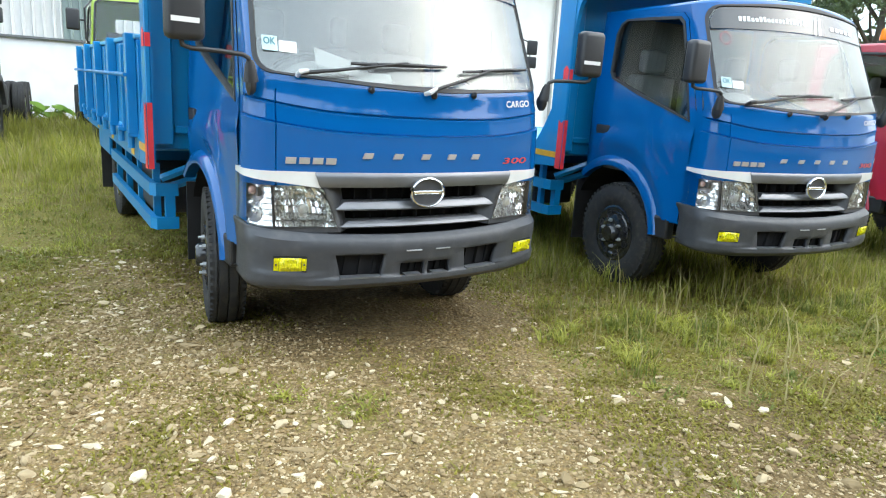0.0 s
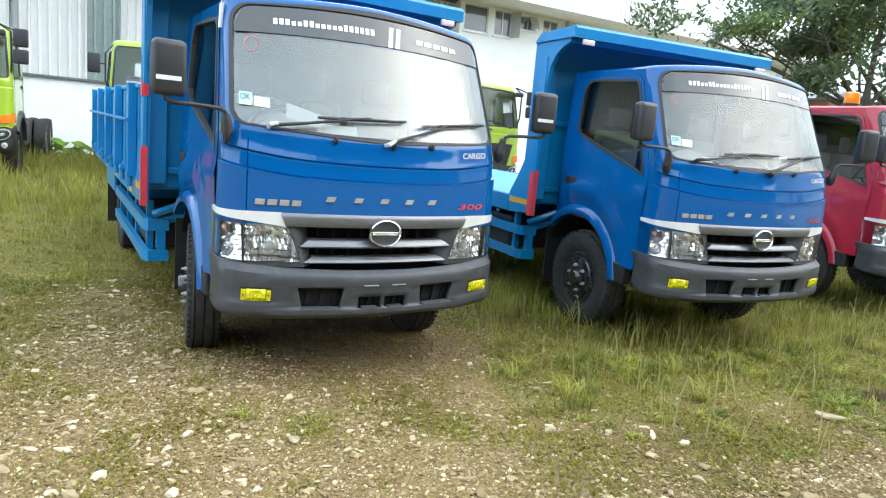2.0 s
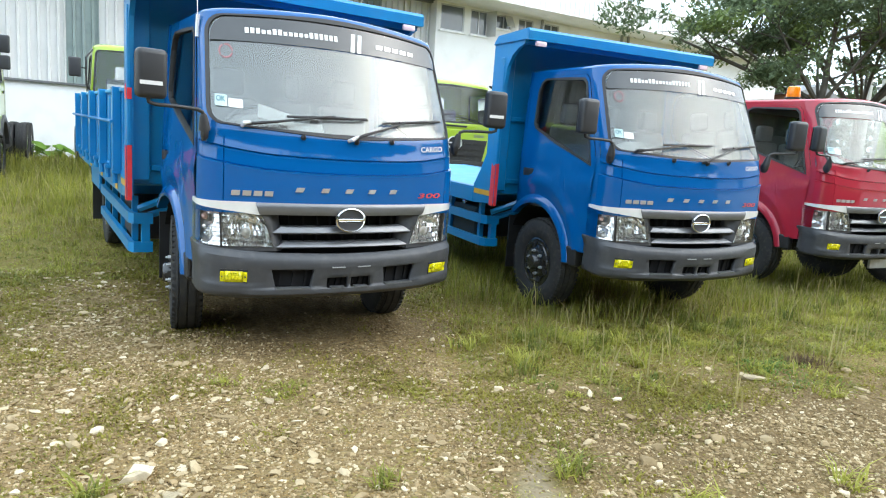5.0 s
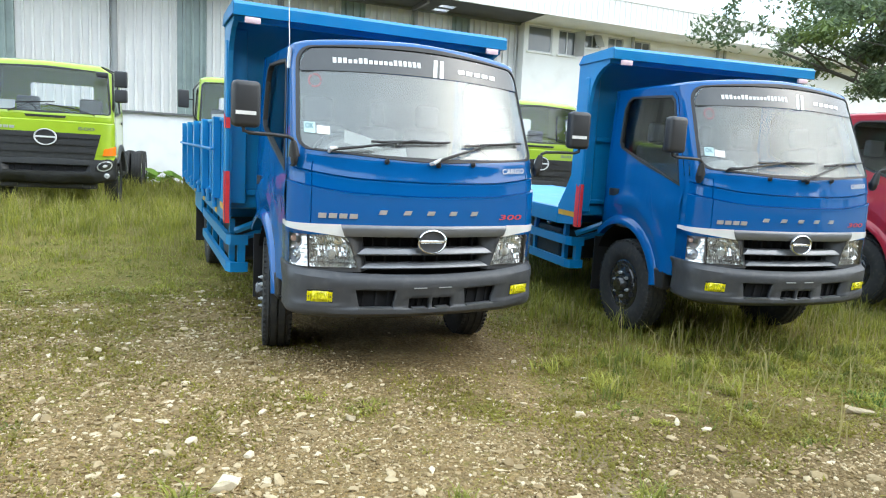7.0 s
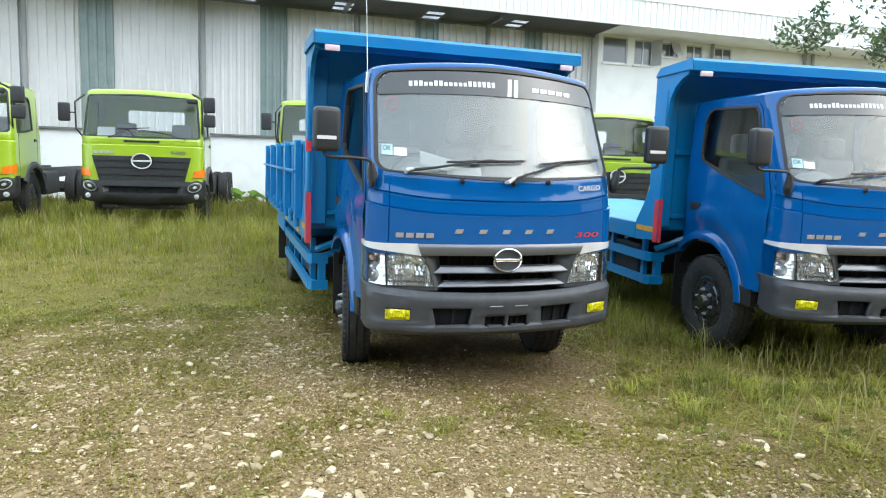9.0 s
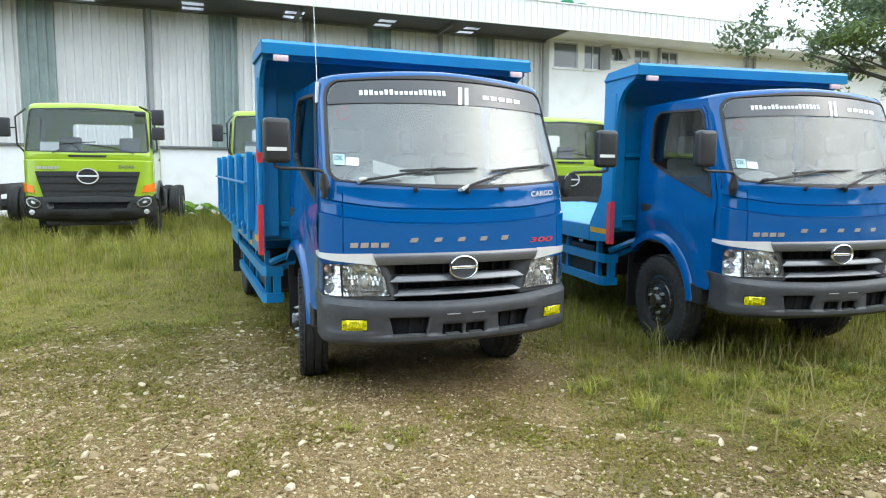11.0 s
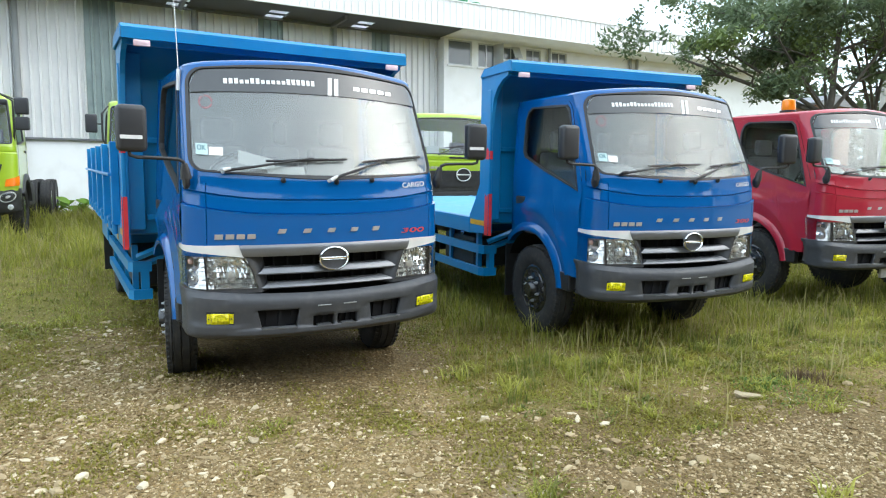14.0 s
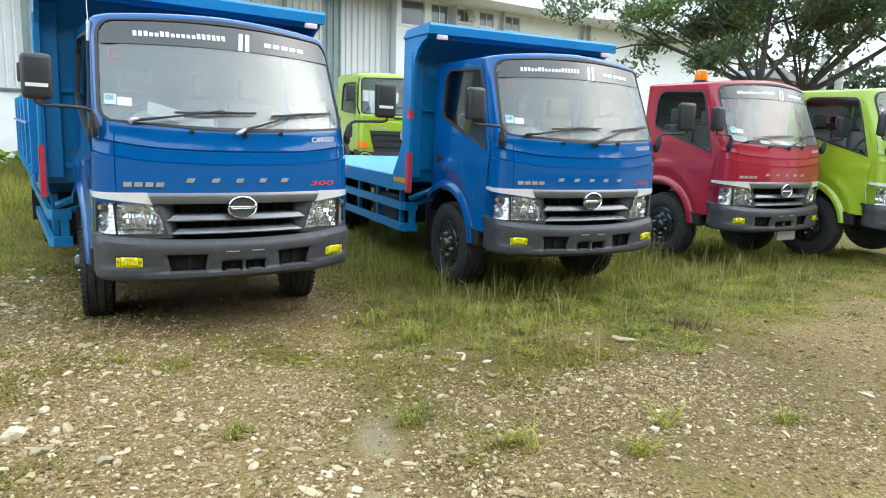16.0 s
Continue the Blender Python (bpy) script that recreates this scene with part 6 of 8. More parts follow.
def ground_mat():
    m = bpy.data.materials.new("gravelly_ground")
    m.use_nodes = True
    n, l = m.node_tree.nodes, m.node_tree.links
    p = n["Principled BSDF"]
    geo = n.new("ShaderNodeNewGeometry")
    def tex(kind, scale, detail=6):
        t = n.new(kind)
        t.inputs["Scale"].default_value = scale
        if kind == "ShaderNodeTexNoise":
            t.inputs["Detail"].default_value = detail
        l.new(geo.outputs["Position"], t.inputs["Vector"])
        return t
    def rng(src, a, b, lo=0.0, hi=1.0):
        r = n.new("ShaderNodeMapRange")
        for k, v in (("From Min", a), ("From Max", b), ("To Min", lo), ("To Max", hi)):
            r.inputs[k].default_value = v
        l.new(src, r.inputs["Value"])
        return r.outputs["Result"]
    n1, n2, n3 = tex("ShaderNodeTexNoise", 1.3), tex("ShaderNodeTexNoise", 14.0, 8), tex("ShaderNodeTexNoise", 90.0, 4)
    v1, v2 = tex("ShaderNodeTexVoronoi", 42.0), tex("ShaderNodeTexVoronoi", 95.0)
    soil = tan_mix(n, l, (0.275, 0.168, 0.058), (0.43, 0.285, 0.114), rng(n2.outputs["Fac"], 0.3, 0.7))
    soil = tan_mix(n, l, soil, (0.165, 0.106, 0.045), rng(n1.outputs["Fac"], 0.52, 0.72, 0.0, 0.6))
    # grit: each cell takes its own grey or tan
    gr = n.new("ShaderNodeValToRGB")
    for pos, c in ((0.0, (0.16, 0.105, 0.038)), (0.4, (0.285, 0.192, 0.072)), (0.75, (0.40, 0.295, 0.135)), (1.0, (0.55, 0.44, 0.265))):
        e = gr.color_ramp.elements.new(pos) if 0 < pos < 1 else gr.color_ramp.elements[0 if pos == 0 else -1]
        e.position, e.color = pos, c + (1,)
    l.new(v1.outputs["Color"], gr.inputs["Fac"])
    grit = tan_mix(n, l, soil, gr.outputs["Color"], rng(n2.outputs["Fac"], 0.42, 0.55, 0.0, 0.75))
    gr2 = n.new("ShaderNodeValToRGB")
    gr2.color_ramp.elements[0].color, gr2.color_ramp.elements[1].color = (0.155, 0.10, 0.036, 1), (0.47, 0.35, 0.17, 1)
    l.new(v2.outputs["Color"], gr2.inputs["Fac"])
    grit = tan_mix(n, l, grit, gr2.outputs["Color"], rng(n3.outputs["Fac"], 0.45, 0.58, 0.0, 0.75))
    # cell rims darkened, painting the shade in the gaps between grit
    grit = tan_mix(n, l, grit, (0.085, 0.055, 0.022), rng(v1.outputs["Distance"], 0.45, 0.75, 0.0, 0.6))
    at = n.new("ShaderNodeAttribute")
    at.attribute_name = "cover"
    sep = n.new("ShaderNodeSeparateColor")
    l.new(at.outputs["Color"], sep.inputs["Color"])
    green = tan_mix(n, l, (0.105, 0.090, 0.012), (0.250, 0.207, 0.033), rng(n3.outputs["Fac"], 0.3, 0.7))
    ad = n.new("ShaderNodeMath")
    ad.operation = "ADD"
    l.new(sep.outputs["Red"], ad.inputs[0])
    l.new(rng(n2.outputs["Fac"], 0.2, 0.8, -0.45, 0.45), ad.inputs[1])
    col = tan_mix(n, l, grit, green, rng(ad.outputs["Value"], 0.25, 0.8, 0.0, 0.9))
    col = tan_mix(n, l, col, (0.33, 0.275, 0.20), rng(sep.outputs["Green"], 0.1, 0.8, 0.0, 0.62))
    # brown soil, with the shade painted round the stake truck
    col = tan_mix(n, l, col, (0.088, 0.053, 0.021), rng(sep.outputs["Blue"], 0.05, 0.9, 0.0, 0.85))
    l.new(col, p.inputs["Base Color"])
    l.new(rng(sep.outputs["Green"], 0.3, 0.8, 0.92, 0.45), p.inputs["Roughness"])
    p.inputs["Specular IOR Level"].default_value = 0.35
    h = n.new("ShaderNodeMath")
    h.operation = "ADD"
    l.new(rng(v1.outputs["Distance"], 0.0, 0.6, 1.0, 0.0), h.inputs[0])
    l.new(n2.outputs["Fac"], h.inputs[1])
    bp = n.new("ShaderNodeBump")
    bp.inputs["Distance"].default_value = 0.03
    l.new(rng(sep.outputs["Green"], 0.2, 0.7, 0.8, 0.15), bp.inputs["Strength"])
    l.new(h.outputs["Value"], bp.inputs["Height"])
    l.new(bp.outputs["Normal"], p.inputs["Normal"])
    return m


def axis(lo, hi, fine, far):
    a = list(np.arange(lo, hi + 1e-6, fine))
    d, out_lo, out_hi = fine, [], []
    p = lo
    while p > -far:
        d *= 1.35
        p -= d
        out_lo.append(p)
    d, p = fine, hi
    while p < far:
        d *= 1.35
        p += d
        out_hi.append(p)
    return out_lo[::-1] + a + out_hi


gx, gy = axis(-6.0, 12.0, 0.10, 900), axis(-2.0, 14.0, 0.10, 900)
gv = [(x, y, ground_z(x, y)) for y in gy for x in gx]
nx = len(gx)
gf = [(j * nx + i, j * nx + i + 1, (j + 1) * nx + i + 1, (j + 1) * nx + i) for j in range(len(gy) - 1) for i in range(nx - 1)]
gme = mesh_of("ground", gv, gf, True)
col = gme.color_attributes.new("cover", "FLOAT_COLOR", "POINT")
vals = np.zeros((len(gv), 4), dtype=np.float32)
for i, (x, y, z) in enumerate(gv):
    a, b = damp_and_shade(x, y)
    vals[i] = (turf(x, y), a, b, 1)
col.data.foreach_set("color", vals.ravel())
gme.materials.append(ground_mat())
ground = tagged(new("ground", gme), "gravelly yard ground with patchy grass, damp ruts and painted truck shade", "ground", kind="structure")

# ---- the hall ----
SHEET = mat("grey_metal_sheet", (0.70, 0.695, 0.69), 0.42, 0.05, 0.0, 0.06, 0.8, 0.03, 40, (0.50, 0.50, 0.50), 0.15)
SHEET_GREEN = mat("green_translucent_sheet", (0.27, 0.335, 0.325), 0.35, 0.0, 0.2, 0.1, 0.9, 0.03, 40, (0.14, 0.19, 0.19), 0.4)
PLASTER = mat("white_plaster", (0.76, 0.77, 0.77), 0.85, 0.0, 0.0, 0.04, 0.5, 0.15, 25, (0.56, 0.56, 0.53), 0.35)
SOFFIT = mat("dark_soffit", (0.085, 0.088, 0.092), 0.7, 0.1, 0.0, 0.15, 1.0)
BEAM = mat("grey_steel_beam", (0.17, 0.175, 0.18), 0.5, 0.4, 0.0, 0.12, 1.5)
PIPE = mat("grey_pipe", (0.30, 0.31, 0.32), 0.5, 0.0, 0.0, 0.1, 2)
ALU = mat("window_frame_grey", (0.45, 0.46, 0.47), 0.4, 0.4, 0.0, 0.08, 3)
PANE = mat("dull_window_pane", (0.10, 0.115, 0.125), 0.08, 0.0, 0.5, 0.2, 0.7)
SKYLIGHT = mat("white_skylight_sheet", (0.85, 0.86, 0.87), 0.5, 0.0, 0.0, 0.03, 2)
SKYLIGHT.node_tree.nodes["Principled BSDF"].inputs["Transmission Weight"].default_value = 0.8
CONCRETE = mat("concrete_kerb", (0.40, 0.39, 0.36), 0.9, 0.0, 0.0, 0.12, 3, 0.3, 30)
WALL_Y, OFFICE_Y, EAVE_Y = 22.6, 22.0, 20.4
BASE_Z = ground_z(0, 22.0) - 0.3


def rib_sheet(x0, x1, z0, z1, y, pitch=0.25, depth=0.05):
    """A ribbed metal sheet standing in the plane y, with trapezoid ribs towards the yard."""
    xs, k = [], 0
    x = x0
    while x < x1 - 1e-6:
        e = min(pitch, x1 - x)
        xs += [(x, 0), (x + 0.62 * e, 0), (x + 0.70 * e, depth), (x + 0.92 * e, depth)]
        x += pitch
    xs.append((x1, 0))
    n = len(xs)
    v = [(a, y - d, z0) for a, d in xs] + [(a, y - d, z1) for a, d in xs] + [(a, y + 0.02, z0) for a, d in xs] + [(a, y + 0.02, z1) for a, d in xs]
    f = [(i, i + 1, n + i + 1, n + i) for i in range(n - 1)] + [(2 * n + i + 1, 2 * n + i, 3 * n + i, 3 * n + i + 1) for i in range(n - 1)]
    f += [(n + i, n + i + 1, 3 * n + i + 1, 3 * n + i) for i in range(n - 1)]
    return mesh_of("metal_sheet", v, f)


bm = bmesh.new()
box(bm, -30, 12.8, WALL_Y, WALL_Y + 0.3, BASE_Z, 6.998)
wall = tagged(part("wall_hall", bm, PLASTER, None), "hall wall with white plaster base and grey ribbed sheet above", "wall", kind="structure")
strips = [(-15.4, -14.5), (-10.1, -9.2), (-4.82, -3.85), (0.56, 1.45), (5.84, 6.70), (10.0, 10.75)]
edges = [-30.0] + [v for s in strips for v in s] + [12.8]
for k, (a, b) in enumerate(zip(edges, edges[1:])):
    ob = part("metal_sheet", rib_sheet(a + 0.005, b - 0.005, 2.70, 6.99, WALL_Y - 0.06, 0.25, 0.085), SHEET_GREEN if k % 2 else SHEET, wall, "greenish translucent sheet" if k % 2 else "")
bm = bmesh.new()
box(bm, -30, 12.8, WALL_Y - 0.12, WALL_Y - 0.002, 2.64, 2.70)
part("drip_flashing", bm, BEAM, wall, "dark drip flashing")
for x in (-11.4, -6.3, -1.22, 3.74, 8.54):
    bm = bmesh.new()
    tube(bm, [(x, WALL_Y - 0.20, BASE_Z + 0.3), (x, WALL_Y - 0.20, 6.99)], 0.085, 12)
    smooth(part("downpipe", bm, PIPE, wall, "grey downpipe"))
for x in (3.3, 8.4):
    bm = bmesh.new()
    box(bm, x - 0.05, x + 0.05, EAVE_Y + 0.4, WALL_Y - 0.31, 6.86, 6.995)
    part("eave_bracket", bm, BEAM, wall, "grey steel eave bracket")
bm = bmesh.new()
box(bm, -30, 12.8, WALL_Y - 0.30, WALL_Y - 0.13, 6.93, 6.998)
part("eave_beam", bm, BEAM, wall, "grey steel eave beam")
SKY_X = [-12.66 + 3.11 * k for k in range(8)]
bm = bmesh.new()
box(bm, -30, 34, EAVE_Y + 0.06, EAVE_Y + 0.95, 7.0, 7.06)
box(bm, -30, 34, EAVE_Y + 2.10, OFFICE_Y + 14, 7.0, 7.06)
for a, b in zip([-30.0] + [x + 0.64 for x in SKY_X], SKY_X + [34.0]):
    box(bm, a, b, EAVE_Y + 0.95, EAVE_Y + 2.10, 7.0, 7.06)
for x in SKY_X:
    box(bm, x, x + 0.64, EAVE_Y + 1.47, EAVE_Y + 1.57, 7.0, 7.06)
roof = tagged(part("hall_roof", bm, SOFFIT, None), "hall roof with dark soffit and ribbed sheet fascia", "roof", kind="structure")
part("fascia", rib_sheet(-30, 34, 7.02, 7.86, EAVE_Y, 0.25, 0.03), SHEET, roof, "grey ribbed fascia")
bm = bmesh.new()
box(bm, -30, 34, EAVE_Y - 0.05, EAVE_Y + 0.10, 7.86, 7.90)
box(bm, -30, 34, EAVE_Y - 0.03, EAVE_Y + 0.05, 6.97, 7.02)
part("fascia_trim", bm, SHEET, roof)
for x in SKY_X:
    for dy in (0.95, 1.57):
        part("skylight_panel", boxed(x, x + 0.64, EAVE_Y + dy, EAVE_Y + dy + 0.52, 7.04, 7.046), SKYLIGHT, roof, "white translucent skylight panel")
bm = bmesh.new()
box(bm, 12.805, 33.99, EAVE_Y + 0.07, OFFICE_Y - 0.005, 6.975, 6.996)
part("office_soffit", bm, PLASTER, roof, "pale plastered soffit over the office windows")
# office block beside the hall
WINS = [(12.98, 14.05, 5.95, 6.92), (14.33, 15.14, 5.95, 6.90), (15.53, 16.30, 6.35, 6.88), (16.64, 17.40, 6.30, 6.89), (17.95, 18.77, 6.28, 6.89)]
xs = sorted({12.8, 34.0} | {v for w in WINS for v in w[:2]})
bm = bmesh.new()
for a, b in zip(xs, xs[1:]):
    w = [q for q in WINS if q[0] - 1e-6 < (a + b) / 2 < q[1] + 1e-6]
    if w:
        box(bm, a, b, OFFICE_Y, OFFICE_Y + 0.25, BASE_Z, w[0][2])
        box(bm, a, b, OFFICE_Y, OFFICE_Y + 0.25, w[0][3], 6.998)
    else:
        box(bm, a, b, OFFICE_Y, OFFICE_Y + 0.25, BASE_Z, 6.998)
box(bm, 12.8, 13.0, OFFICE_Y + 0.25, OFFICE_Y + 6, BASE_Z, 6.998)
office = tagged(part("wall_office", bm, PLASTER, None), "white plastered office wall with small upper windows", "wall", kind="structure")
for k, (a, b, c, d) in enumerate(WINS):
    bm = bmesh.new()
    t = 0.05
    bars = [(a, b, c, c + t), (a, b, d - t, d), (a, a + t, c + t, d - t), (b - t, b, c + t, d - t)]
    if k:
        bars.append(((a + b) / 2 - 0.025, (a + b) / 2 + 0.025, c + t, d - t))
    for q in bars:
        box(bm, q[0], q[1], OFFICE_Y + 0.03, OFFICE_Y + 0.10, q[2], q[3])
    win = part("window_frame", bm, ALU, office, "grey aluminium window frame")
    for x0, x1 in ((a + t, (a + b) / 2 - 0.025), ((a + b) / 2 + 0.025, b - t)) if k else ((a + t, b - t),):
        bm = bmesh.new()
        box(bm, x0, x1, OFFICE_Y + 0.06, OFFICE_Y + 0.07, c + t, d - t)
        part("pane", bm, PANE, win)
    bm = bmesh.new()
    box(bm, a - 0.05, b + 0.05, OFFICE_Y - 0.06, OFFICE_Y, c - 0.06, c - 0.002)
    part("window_sill", bm, PLASTER, win)
    if k in (1, 2):
        bm = bmesh.new()
        mm = Matrix.Translation((b - 0.02, OFFICE_Y - 0.01, (c + d) / 2)) @ (Matrix.Rotation(radians(-62), 4, "Z") if k == 1 else Matrix.Rotation(radians(35), 4, "X"))
        if k == 1:
            box(bm, 0.0, 0.40, -0.03, 0.0, -(d - c) / 2, (d - c) / 2, m=mm)
        else:
            mm = Matrix.Translation((a + 0.58, OFFICE_Y, d)) @ Matrix.Rotation(radians(-30), 4, "X")
            box(bm, -0.18, 0.18, -0.03, 0.0, -(d - c), 0.0, m=mm)
        part("open_sash", bm, ALU, win, "open window sash")
for x in (17.76, 22.3, 22.7):
    bm = bmesh.new()
    tube(bm, [(x, OFFICE_Y - 0.12, BASE_Z + 0.3), (x, OFFICE_Y - 0.12, 6.99)], 0.07, 10)
    smooth(part("downpipe", bm, PIPE, office, "grey downpipe"))
bm = bmesh.new()
box(bm, 12.5, 34, OFFICE_Y + 13.6, OFFICE_Y + 14, BASE_Z, 6.998)
box(bm, -30, -29.7, WALL_Y, OFFICE_Y + 14, BASE_Z, 6.998)
tagged(part("wall_back", bm, PLASTER, None), "plain back walls of the hall", "wall", kind="structure")
GREEN_METAL = mat("green_ventilator", (0.03, 0.22, 0.10), 0.5, 0.3, 0.0, 0.15, 4)
for x, z in ((15.36, 7.95), (14.68, 7.62)):
    vent = empty("roof_ventilator", pose(x, 24.0, z), "green and white roof ventilator on the hall roof", "ventilator", "roof ventilators")
    bm = bmesh.new()
    lathe(bm, [(7.05 - z, 0.27), (1.24, 0.26), (1.26, 0.001)], 18, "z")
    part("stack", bm, SHEET, vent, "white stack")
    bm = bmesh.new()
    lathe(bm, [(1.24, 0.20), (1.27, 0.31), (1.40, 0.32), (1.47, 0.24), (1.50, 0.001)], 18, "z")
    part("cap", bm, GREEN_METAL, vent, "green cap")
    bm = bmesh.new()
    lathe(bm, [(0.98, 0.262), (0.98, 0.275), (1.03, 0.275), (1.03, 0.262)], 18, "z")
    part("band", bm, GREEN_METAL, vent, "green band")
bm = bmesh.new()
box(bm, -30, 34, 20.7, 20.95, BASE_Z, ground_z(0, 20.8) + 0.10)
tagged(part("kerb", bm, CONCRETE, None), "low concrete kerb before the hall", "kerb", kind="structure")

RUST = mat("rust_brown_sheet", (0.27, 0.13, 0.085), 0.75, 0.0, 0.0, 0.2, 0.7, 0.2, 12, (0.16, 0.08, 0.05), 0.5)
shed = empty("outbuilding", pose(36.6, 23.2, 0.4), "rust-brown outbuilding past the end of the office block", "building")
part("wall", boxed(-1.6, 1.6, -2.0, 2.0, 0.0, 5.2), RUST, shed)
part("roof", prism(bmesh.new(), [(-1.85, 5.2), (1.85, 5.2), (1.85, 5.3), (0.0, 5.85), (-1.85, 5.3)], "y", -2.2, 2.2), BEAM, shed, "low grey gable roof")

# white building across the yard, behind the viewer, that the windscreens mirror
OPP = (17.5, -8.4, -3.2, 6.4)
rows_z = ((1.2, 2.6), (4.2, 5.4))
wins_y = [-7.9 + 1.65 * k for k in range(3)]
bm = bmesh.new()
ys = sorted({OPP[1], OPP[2]} | {v for y in wins_y for v in (y, y + 1.0)})
for a, b in zip(ys, ys[1:]):
    if any(abs(a - y) < 0.01 for y in wins_y):
        cuts = [-0.2] + [v for r in rows_z for v in r] + [OPP[3]]
        for z0, z1 in zip(cuts[::2], cuts[1::2]):
            box(bm, OPP[0], OPP[0] + 0.3, a, b, z0, z1)
    else:
        box(bm, OPP[0], OPP[0] + 0.3, a, b, -0.2, OPP[3])
box(bm, OPP[0] + 0.35, OPP[0] + 9, OPP[1], OPP[2], -0.2, OPP[3])
far = tagged(part("wall_opposite", bm, PLASTER, None), "white building opposite with rows of windows", "wall", kind="structure")
for y in wins_y:
    for z0, z1 in rows_z:
        part("pane", boxed(OPP[0] + 0.12, OPP[0] + 0.14, y, y + 1.0, z0, z1), PANE, far)

# ---- trees ----
BARK = mat("bark", (0.085, 0.072, 0.058), 0.9, 0.0, 0.0, 0.25, 5, 0.6, 30, (0.16, 0.15, 0.13), 0.5)


def leaf_mat(name, dark, light):
    m = bpy.data.materials.new(name)
    m.use_nodes = True
    n, l = m.node_tree.nodes, m.node_tree.links
    p = n["Principled BSDF"]
    geo = n.new("ShaderNodeNewGeometry")
    r = n.new("ShaderNodeValToRGB")
    r.color_ramp.elements[0].color, r.color_ramp.elements[1].color = dark + (1,), light + (1,)
    nz = n.new("ShaderNodeTexNoise")
    nz.inputs["Scale"].default_value, nz.inputs["Detail"].default_value = 2.6, 4
    l.new(geo.outputs["Position"], nz.inputs["Vector"])
    st = n.new("ShaderNodeMapRange")
    st.inputs["From Min"].default_value, st.inputs["From Max"].default_value = 0.3, 0.7
    l.new(nz.outputs["Fac"], st.inputs["Value"])
    av = n.new("ShaderNodeMix")
    av.inputs["Factor"].default_value = 0.5
    l.new(geo.outputs["Random Per Island"], av.inputs["A"])
    l.new(st.outputs["Result"], av.inputs["B"])
    l.new(av.outputs["Result"], r.inputs["Fac"])
    l.new(r.outputs["Color"], p.inputs["Base Color"])
    p.inputs["Roughness"].default_value = 0.55
    tl = n.new("ShaderNodeBsdfTranslucent")
    l.new(r.outputs["Color"], tl.inputs["Color"])
    mx = n.new("ShaderNodeMixShader")
    mx.inputs["Fac"].default_value = 0.42
    o = n["Material Output"]
    l.new(p.outputs["BSDF"], mx.inputs[1])
    l.new(tl.outputs["BSDF"], mx.inputs[2])
    l.new(mx.outputs["Shader"], o.inputs["Surface"])
    return m


LEAF = leaf_mat("tree_leaf", (0.066, 0.102, 0.055), (0.20, 0.262, 0.135))
LEAF_BRIGHT = leaf_mat("young_leaf", (0.10, 0.145, 0.045), (0.22, 0.29, 0.09))


